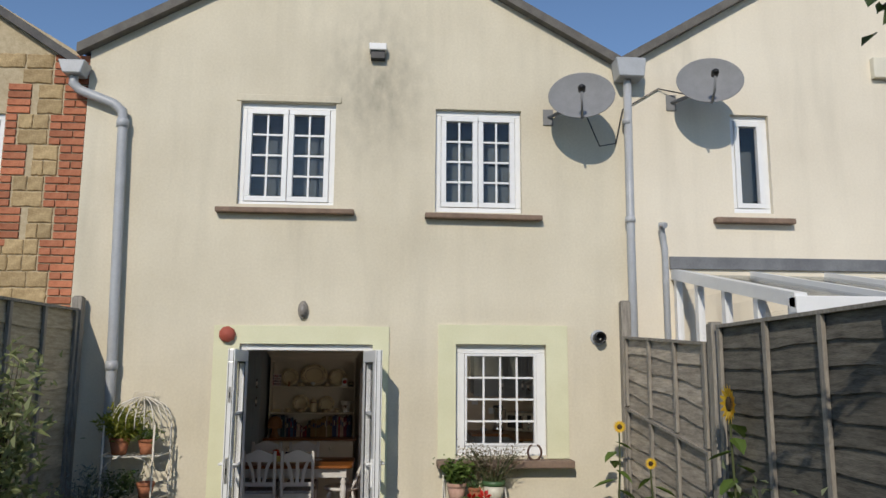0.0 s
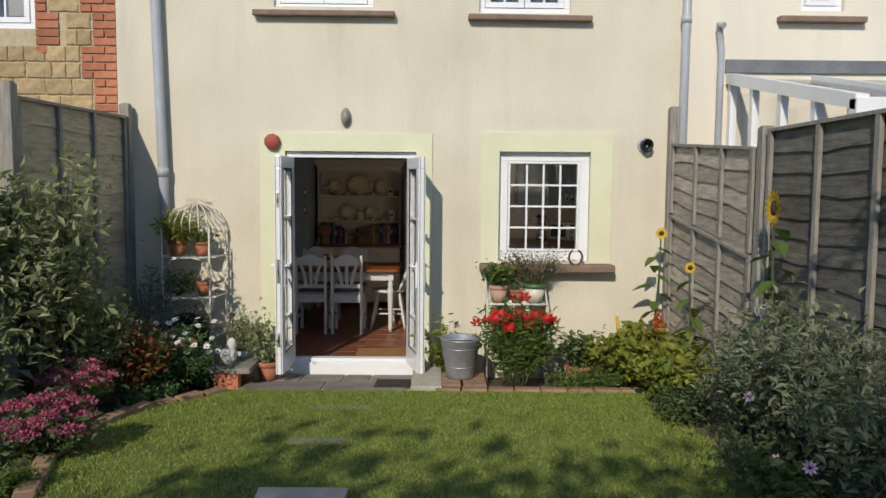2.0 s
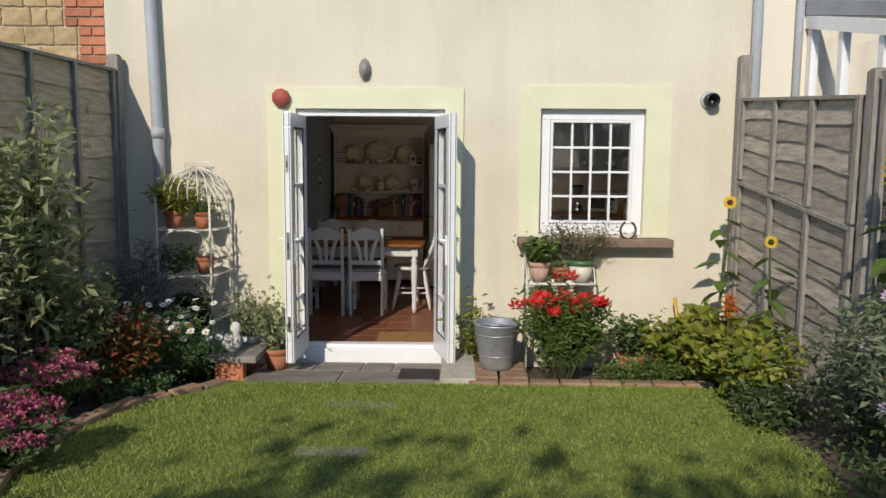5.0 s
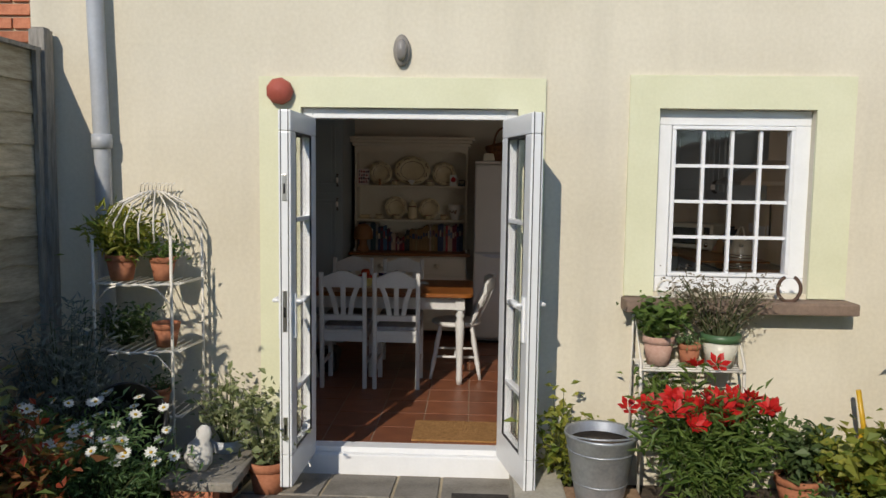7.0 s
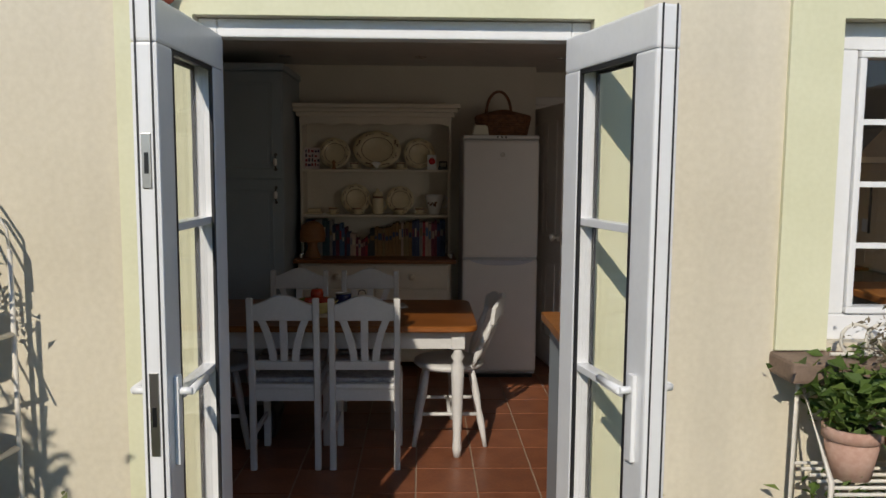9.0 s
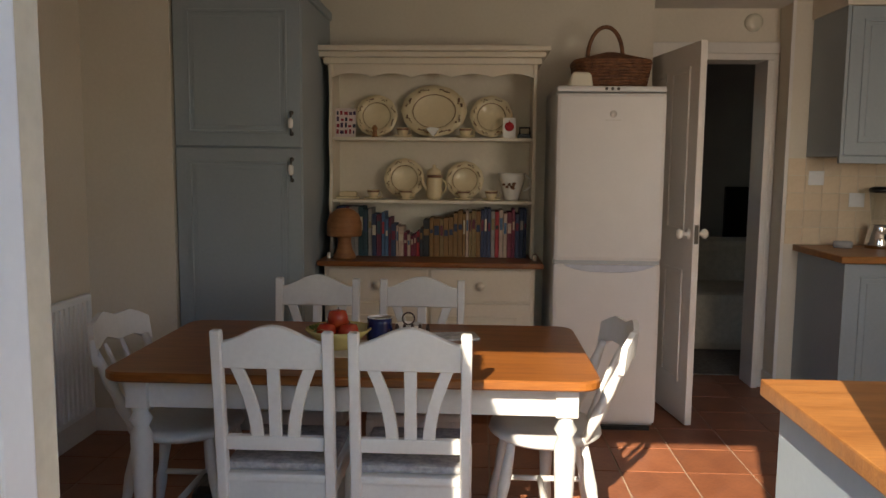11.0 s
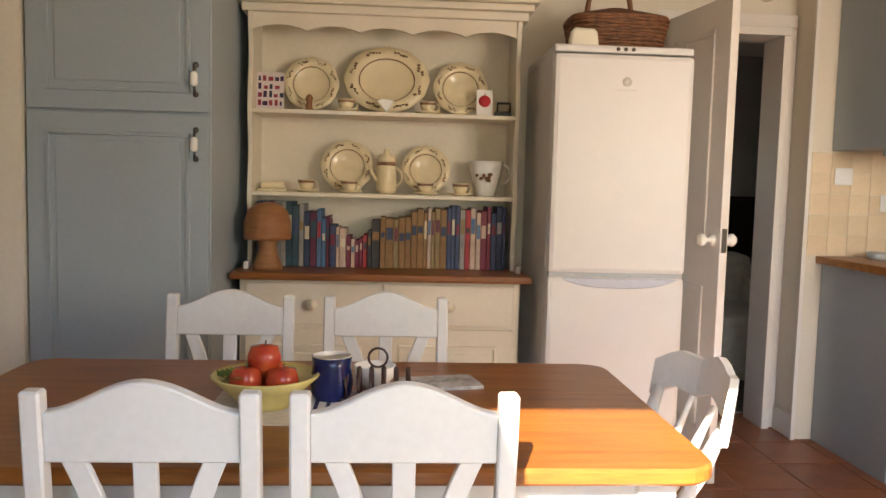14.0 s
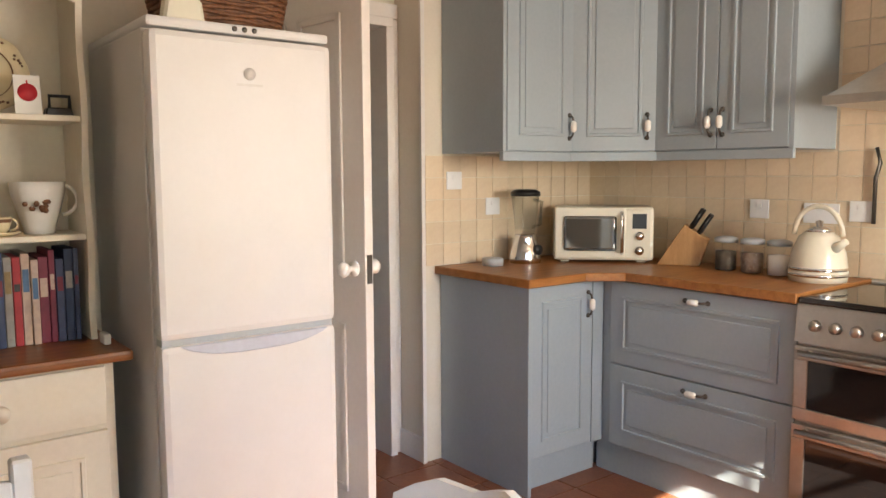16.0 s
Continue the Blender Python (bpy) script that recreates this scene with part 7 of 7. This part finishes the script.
part("base", lathe([(0.062, 0), (0.060, 0.02), (0.045, 0.05), (0.036, 0.09), (0.040, 0.12), (0.034, 0.13)], 24, (0.095, 3.42, 0.8725)), CORK, ml)
part("shade", lathe([(0.094, 0.125), (0.097, 0.14), (0.095, 0.20), (0.08, 0.245), (0.045, 0.272), (0, 0.28)], 28, (0.095, 3.42, 0.8725)), CORK, ml)
for x in (0.0, 1.135):
    solid("bookend", box(x, x + 0.02, 3.40, 3.46, 0.8725, 0.905, 0.006), CERAMIC, "small white china bookend on the dresser", "bookend", "bookends")

# on the table
TZ = 0.7352
solid("table_runner", box(0.22, 0.66, 1.76, 2.02, TZ, TZ + 0.003), CLOTH, "pale oatmeal cloth on the table", "tablecloth")
TR = TZ + 0.0032
fb = (0.338, 1.90)
solid("fruit_bowl", lathe([(0.0, 0.0), (0.055, 0.0), (0.060, 0.010), (0.094, 0.045), (0.119, 0.068), (0.115, 0.072), (0.090, 0.050), (0.048, 0.014), (0, 0.012)], 30, (*fb, TR)), plain("yellow_glaze", (0.62, 0.52, 0.20), 0.25), "pale yellow pottery fruit bowl on the table", "bowl", at=(*fb, TR))
AP = surf("apple_skin", (0.30, 0.006, 0.014), (0.52, 0.10, 0.028), 0.22, 9, 0.02, fine=30)
for dx, dy, dz, s in ((-0.040, -0.022, 0.018, 0.92), (0.040, -0.026, 0.018, 0.92), (0.0, 0.042, 0.018, 0.92), (-0.004, 0.004, 0.062, 0.94)):
    ap = thing("apple", (fb[0] + dx, fb[1] + dy, TR + dz), "red and yellow apple in the fruit bowl", "apple", "apples")
    c = (fb[0] + dx, fb[1] + dy, TR + dz)
    part("flesh", lathe([(0.0, 0.008), (0.018, 0.0), (0.036 * s, 0.025), (0.040 * s, 0.045), (0.030, 0.068), (0.012, 0.072), (0.0, 0.064)], 18, c), AP, ap)
    part("stalk", tube([(c[0], c[1], c[2] + 0.062), (c[0] + 0.004, c[1], c[2] + 0.082)], 0.0018, 5), WOODY, ap)
bm = bmesh.new()
for k in range(5):
    petals(bm, Vector((fb[0] - 0.095 + 0.012 * k, fb[1] - 0.01 * k, TR + 0.055 + 0.005 * k)), 0.03, 3, (0.2, -0.3, 1), 0.3, 0.7)
solid("mint_sprig", bm, LEAF_MID, "green leaf sprig in the fruit bowl", "herb sprig")
bj = thing("blue_jug", (0.480, 1.945, TR), "dark blue glazed jug with white inside", "jug")
part("jug_body", lathe([(0.036, 0), (0.046, 0.018), (0.049, 0.045), (0.044, 0.080), (0.046, 0.102), (0.043, 0.102)], 26, (0.480, 1.945, TR), cap=False), plain("cobalt_glaze", (0.008, 0.015, 0.085), 0.2), bj)
part("inside", lathe([(0.0465, 0.103), (0.043, 0.104), (0.040, 0.078), (0, 0.065)], 22, (0.480, 1.945, TR)), CERAMIC, bj, "white glazed inside")
TOASTWOOD = plain("dark_brown_glaze", (0.045, 0.022, 0.022), 0.3)
tk = thing("toast_rack", (0.58, 1.94, TR), "dark brown toast rack with a ring handle", "toast rack")
for k in range(6):
    x = 0.515 + 0.028 * k
    part("wire_arch", tube([(x, 1.970, TR + 0.01), (x, 1.970, TR + 0.05), (x, 1.940, TR + 0.075), (x, 1.905, TR + 0.05), (x, 1.905, TR + 0.01)], 0.006, 6), TOASTWOOD, tk)
bm = box(0.50, 0.67, 1.900, 1.975, TR, TR + 0.012, 0.003)
tube([(0.585 + 0.022 * math.cos(a), 1.940, TR + 0.10 + 0.022 * math.sin(a)) for a in np.linspace(0, 6.283, 15)], 0.003, 6, bm)
part("base", bm, TOASTWOOD, tk)
nk = thing("striped_napkin", (0.50, 1.88, TR), "folded white napkin with dark blue stripes", "napkin")
part("cloth", box(0.44, 0.60, 1.83, 1.955, TR, TR + 0.004, 0.001), WHITEWOOD, nk)
for k in range(6):
    part("stripe", box(0.447 + 0.026 * k, 0.456 + 0.026 * k, 1.831, 1.954, TR + 0.0035, TR + 0.0048), plain("navy_stripe_%d" % k, (0.02, 0.03, 0.09), 0.9), nk, "dark blue stripe")
solid("magazine", box(-0.10, 0.10, -0.06, 0.06, -0.003, 0.005, m=Matrix.Translation((0.735, 2.10, TR)) @ Matrix.Rotation(radians(12), 4, "Z")), surf("printed_cover", (0.10, 0.10, 0.11), (0.55, 0.54, 0.52), 0.4, 14, 0), "folded magazine with a dark picture on the table", "magazine")
solid("sugar_bowl", lathe([(0.03, 0), (0.05, 0.03), (0.052, 0.055), (0.047, 0.055), (0.03, 0.012), (0, 0.01)], 20, (0.575, 2.06, TR)), CERAMIC, "small white sugar bowl on the table", "bowl")

# on the corner worktop
WZ = 0.939
mm = Matrix.Translation((3.515, 3.565, WZ)) @ Matrix.Rotation(radians(-47), 4, "Z")
mw = thing("microwave", (3.515, 3.565, WZ), "cream retro microwave oven with mirrored door", "microwave")
bm = box(-0.235, 0.235, -0.155, 0.13, 0.012, 0.268, 0.018, m=mm)
for sx in (-0.18, 0.18):
    box(sx - 0.02, sx + 0.02, -0.1, 0.1, 0.0, 0.02, bm=bm, m=mm)
part("body", bm, CREAMPLASTIC, mw)
dd = part("door", box(-0.228, 0.105, -0.170, -0.156, 0.022, 0.266, 0.008, m=mm), CREAMPLASTIC, mw)
part("door_glass", box(-0.185, 0.06, -0.1735, -0.169, 0.06, 0.225, 0.012, m=mm), plain("mirrored_dark_glass", (0.20, 0.22, 0.23), 0.05, 0.9, 0.02, 0), dd)
part("handle", tube([mm @ Vector((0.085, -0.17, 0.05)), mm @ Vector((0.085, -0.20, 0.06)), mm @ Vector((0.085, -0.20, 0.23)), mm @ Vector((0.085, -0.17, 0.24))], 0.009), CHROME, mw)
part("display", box(0.135, 0.20, -0.158, -0.153, 0.165, 0.235, m=mm), BLACK, mw)
for z in (0.13, 0.06):
    part("dial", lathe([(0.022, 0), (0.02, 0.015), (0, 0.016)], 16, m=mm @ Matrix.Translation((0.168, -0.155, z)) @ FX), CHROME, mw)
bx, by = 3.14, 3.72
bl = thing("blender", (bx, by, WZ), "chrome kitchen blender with glass jug and black lid", "blender")
part("motor_base", lathe([(0.075, 0), (0.078, 0.02), (0.068, 0.07), (0.05, 0.12), (0.052, 0.135)], 22, (bx, by, WZ)), CHROME, bl)
part("dial", lathe([(0.026, 0), (0.024, 0.015), (0, 0.016)], 16, m=Matrix.Translation((bx + 0.015, by - 0.066, WZ + 0.065)) @ FX), BLACK, bl)
part("glass_jug", lathe([(0.045, 0.135), (0.05, 0.16), (0.068, 0.32), (0.065, 0.32), (0.047, 0.16)], 20, (bx, by, WZ), cap=False), glass_mat("jug_glass", (0.95, 0.96, 0.96), 0.02), bl)
part("lid", lathe([(0.072, 0.32), (0.072, 0.34), (0.05, 0.352), (0, 0.352)], 20, (bx, by, WZ)), BLACK, bl)
part("handle", tube([(bx + 0.06, by, WZ + 0.30), (bx + 0.11, by, WZ + 0.29), (bx + 0.10, by, WZ + 0.18), (bx + 0.055, by, WZ + 0.17)], 0.009), glass_mat("jug_handle_glass", (0.8, 0.82, 0.82), 0.02), bl)
solid("soap_dish", lathe([(0.05, 0), (0.052, 0.03), (0.045, 0.036), (0, 0.036)], 22, (2.94, 3.73, WZ)), GREYPIPE, "small round grey dish on the worktop", "dish")
km = Matrix.Translation((3.63, 3.19, WZ)) @ Matrix.Rotation(radians(-62), 4, "Z")
kb = thing("knife_block", (3.63, 3.19, WZ), "slanted beech knife block with black handled knives", "knife block")
part("block", prism([(-0.10, 0), (0.09, 0), (0.13, 0.12), (0.02, 0.19)], 0.10, km @ Matrix.Translation((0, -0.05, 0)), bevel=0.004), surf("beech", (0.38, 0.20, 0.08), (0.52, 0.31, 0.14), 0.5, 6, 0.1, stretch=(1, 8, 1)), kb)
for i in range(6):
    u, v = i % 3, i // 3
    p = km @ Vector((0.045 + 0.035 * v, -0.032 + 0.032 * u, 0.17 - 0.025 * v))
    q = km @ Vector((0.045 + 0.035 * v + 0.055, -0.032 + 0.032 * u, 0.17 - 0.025 * v + 0.09))
    part("knife_handle", tube([p, q], 0.011, 7), BLACK, kb)
for y, mt in ((2.935, SOIL), (2.81, surf("dried_fruit", (0.10, 0.05, 0.03), (0.3, 0.22, 0.16), 0.8, 40, 0.5)), (2.69, CERAMIC)):
    j = thing("storage_jar", (3.60, y, WZ), "glass storage jar of dry goods with a lid", "jar", "storage jars")
    part("contents", lathe([(0.044, 0.004), (0.044, 0.085), (0, 0.09)], 18, (3.60, y, WZ)), mt, j)
    part("glass", lathe([(0.048, 0), (0.050, 0.12), (0.046, 0.125)], 20, (3.60, y, WZ), cap=False), GLASS, j)
    part("lid", lathe([(0.050, 0.125), (0.050, 0.142), (0.03, 0.15), (0, 0.15)], 20, (3.60, y, WZ)), GREYPIPE, j)
kx, ky = 3.58, 2.52
kt = thing("kettle", (kx, ky, WZ), "cream dome kettle with chrome bands", "kettle")
part("kettle_body", lathe([(0.106, 0), (0.110, 0.03), (0.100, 0.11), (0.074, 0.175), (0.05, 0.195)], 28, (kx, ky, WZ)), CREAMPLASTIC, kt)
for z, r in ((0.022, 0.1105), (0.045, 0.1095)):
    part("band", lathe([(r, z), (r + 0.001, z + 0.006), (r, z + 0.012)], 28, (kx, ky, WZ)), CHROME, kt)
part("lid", lathe([(0.052, 0.195), (0.034, 0.21), (0.012, 0.215), (0.015, 0.235), (0, 0.24)], 18, (kx, ky, WZ)), CHROME, kt)
part("handle", tube([(kx - 0.01, ky + 0.095 * math.cos(a), WZ + 0.18 + 0.115 * math.sin(a)) for a in np.linspace(0, math.pi, 13)], 0.010), CREAMPLASTIC, kt)
part("spout", tube([(kx - 0.03, ky - 0.07, WZ + 0.13), (kx - 0.04, ky - 0.125, WZ + 0.165)], 0.022, 10, taper=0.012), CREAMPLASTIC, kt)
for n_, (x, y, z, ry) in enumerate(((2.833, 3.886, 1.335, 0), (3.075, 3.886, 1.208, 0), (3.786, 2.89, 1.204, 90), (3.786, 2.614, 1.194, 90), (3.786, 2.454, 1.207, 90))):
    m = Matrix.Translation((x, y, z)) @ Matrix.Rotation(radians(-ry), 4, "Z")
    sk = thing("wall_socket", (x, y, z), "white plastic wall socket on the tiles", "socket", "wall sockets")
    part("plate", box(-0.045 if n_ != 3 else -0.075, 0.045 if n_ != 3 else 0.075, -0.006, 0.0, -0.042, 0.042, 0.003, m=m), UPVC, sk)
    part("switch", box(-0.012, 0.012, -0.010, -0.005, 0.006, 0.026, 0.002, m=m), UPVC, sk)
hk = thing("hanging_utensil", (3.78, 2.38, 1.3), "dark iron utensil hanging beside the hood", "utensil")
part("rod", tube([(3.77, 2.40, 1.46), (3.76, 2.38, 1.40), (3.77, 2.40, 1.34), (3.77, 2.40, 1.16)], 0.008), PEWTER, hk)
bgx = thing("shopping_bag", (-0.1, 2.0, 0), "crumpled black bag on the floor under the table", "bag")
bm = box(-0.22, 0.10, 1.85, 2.10, 0.0, 0.20, 0.05)
for v in bm.verts:
    v.co += Vector((0.03 * noise.noise(v.co * 9), 0.03 * noise.noise(v.co * 8 + Vector((5, 0, 0))), 0)) * (1 if v.co.z > 0.03 else 0)
part("bag_body", bm, BLACK, bgx)

# ---- pieces of the setting ----
floor_ob = structure("floor", box(-1.15, 3.80, 0.25, 4.12, -0.012, -0.006), GROUT, "terracotta quarry tiles with pale joints", "floor")
TS = 0.300
me_t = mesh_of("floor_tile", box(-TS / 2 + 0.004, TS / 2 - 0.004, -TS / 2 + 0.004, TS / 2 - 0.004, -0.006, 0.0, 0.0015), TILE)
for i in range(16):
    for j in range(14):
        x, y = -1.05 + TS * i, 0.40 + TS * j
        if x < 3.75 and y < 4.35:
            piece("floor_tile", me_t, floor_ob, pose(x, y, -0.0006 * random.random(), 0, 0, random.choice((0, 90, 180, 270))))
bk_e = structure("trim_backsplash", box(2.667, 3.795, 3.893, 3.90, 0.939, 1.460), TILEGROUT, "cream square wall tiles behind the worktop", "backsplash")
bk_r = structure("trim_backsplash_side", box(3.793, 3.80, 0.9, 3.893, 0.939, 2.3), TILEGROUT, "cream square wall tiles behind the worktop and cooker", "backsplash")
WS = 0.1025
me_w = mesh_of("wall_tile", box(-WS / 2 + 0.0015, WS / 2 - 0.0015, -0.005, 0.0, -WS / 2 + 0.0015, WS / 2 - 0.0015, 0.0015), WALLTILE)
for i in range(11):
    for j in range(5):
        piece("wall_tile", me_w, bk_e, pose(2.668 + WS * (i + 0.5), 3.893, 0.939 + WS * (j + 0.5)))
for i in range(20):
    for j in range(12):
        y, z = 3.89 - WS * (i + 0.5), 0.939 + WS * (j + 0.5)
        if y > 2.6 and z > 1.5:
            continue
        piece("wall_tile", me_w, bk_r, pose(3.793, y, z, 0, 0, -90))

# bricks and stones of the house beside
def rough_stone(w, h, seed):
    """A rubble stone with an uneven outline, bulging from the mortar."""
    r = random.Random(seed)
    rim = []
    for k in range(16):
        a = 2 * math.pi * k / 16
        q = max(abs(math.cos(a)), abs(math.sin(a))) ** 1.0
        rim.append((0.5 * math.cos(a) / q * r.uniform(0.93, 1.03), 0.5 * math.sin(a) / q * r.uniform(0.90, 1.04)))
    bm = bmesh.new()
    loops = [[bm.verts.new((x * (w - 0.006) * k, y, z * (h - 0.006) * k)) for x, z in rim] for k, y in ((1.0, 0.0), (0.98, -0.010), (0.86, -0.016))]
    for p, q in zip(loops, loops[1:]):
        for i in range(16):
            bm.faces.new((p[i], q[i], q[(i + 1) % 16], p[(i + 1) % 16]))
    c = bm.verts.new((0.01, -0.019, 0.005))
    for i in range(16):
        bm.faces.new((loops[2][i], c, loops[2][(i + 1) % 16]))
    bmesh.ops.recalc_face_normals(bm, faces=bm.faces[:])
    return mesh_of("stone", bm, STONE)


me_br = mesh_of("brick", box(-0.105, 0.105, -0.018, 0.0, -0.030, 0.030, 0.004), BRICK)
me_bh = mesh_of("brick_half", box(-0.050, 0.050, -0.018, 0.0, -0.030, 0.030, 0.004), BRICK)
stones = [rough_stone(w, h, k) for k, (w, h) in enumerate(((0.24, 0.15), (0.15, 0.15), (0.30, 0.15), (0.19, 0.15), (0.26, 0.15), (0.13, 0.15)))]
sw = (0.24, 0.15, 0.30, 0.19, 0.26, 0.13)
z, course = 1.45, 0
rs = random.Random(7)
while z < 4.66:
    step = (course // 4) % 2
    width = 0.225 if step else 0.335
    for c_ in range(2):
        zz = z + 0.075 * c_ + 0.0375
        x = NB_X - 0.005
        left = NB_X - width
        first = (c_ + course) % 2
        while x > left + 0.06:
            if first:
                piece("brick", me_bh, nb, pose(x - 0.055, 0.03, zz))
                x -= 0.110
                first = False
            elif x - 0.21 > left - 0.03:
                piece("brick", me_br, nb, pose(x - 0.11, 0.03, zz))
                x -= 0.220
            else:
                piece("brick", me_bh, nb, pose(x - 0.055, 0.03, zz))
                x -= 0.110
        # brick jamb beside the window
        if 2.9 < zz < 4.45:
            jx = -2.05 + 0.005
            jw = 0.115 if (course // 4 + 1) % 2 else 0.27
            while jx < -2.05 + jw - 0.05:
                piece("brick", me_br, nb, pose(jx + 0.11, 0.03, zz)) if jw - (jx + 2.05) > 0.2 else piece("brick", me_bh, nb, pose(jx + 0.055, 0.03, zz))
                jx += 0.220 if jw - (jx + 2.05) > 0.2 else 0.110
    x = NB_X - width - 0.01
    stop = -2.05 + (0.36 if 2.85 < z < 4.45 else -1.1)
    if 2.85 < z < 4.45:
        stop = -2.05 + (0.125 if (course // 4 + 1) % 2 else 0.28)
    while x > stop + 0.08:
        k = rs.randrange(6)
        w = sw[k]
        if x - w < stop + 0.10:
            w = x - stop
            piece("stone", stones[k], nb, pose(x - w / 2, 0.03, z + 0.075) @ Matrix.Diagonal((w / sw[k], 1, 1, 1)))
            break
        piece("stone", stones[k], nb, pose(x - w / 2, 0.03, z + 0.075, 0, 180 * rs.randrange(2), 0))
        x -= w
    z += 0.150
    course += 2
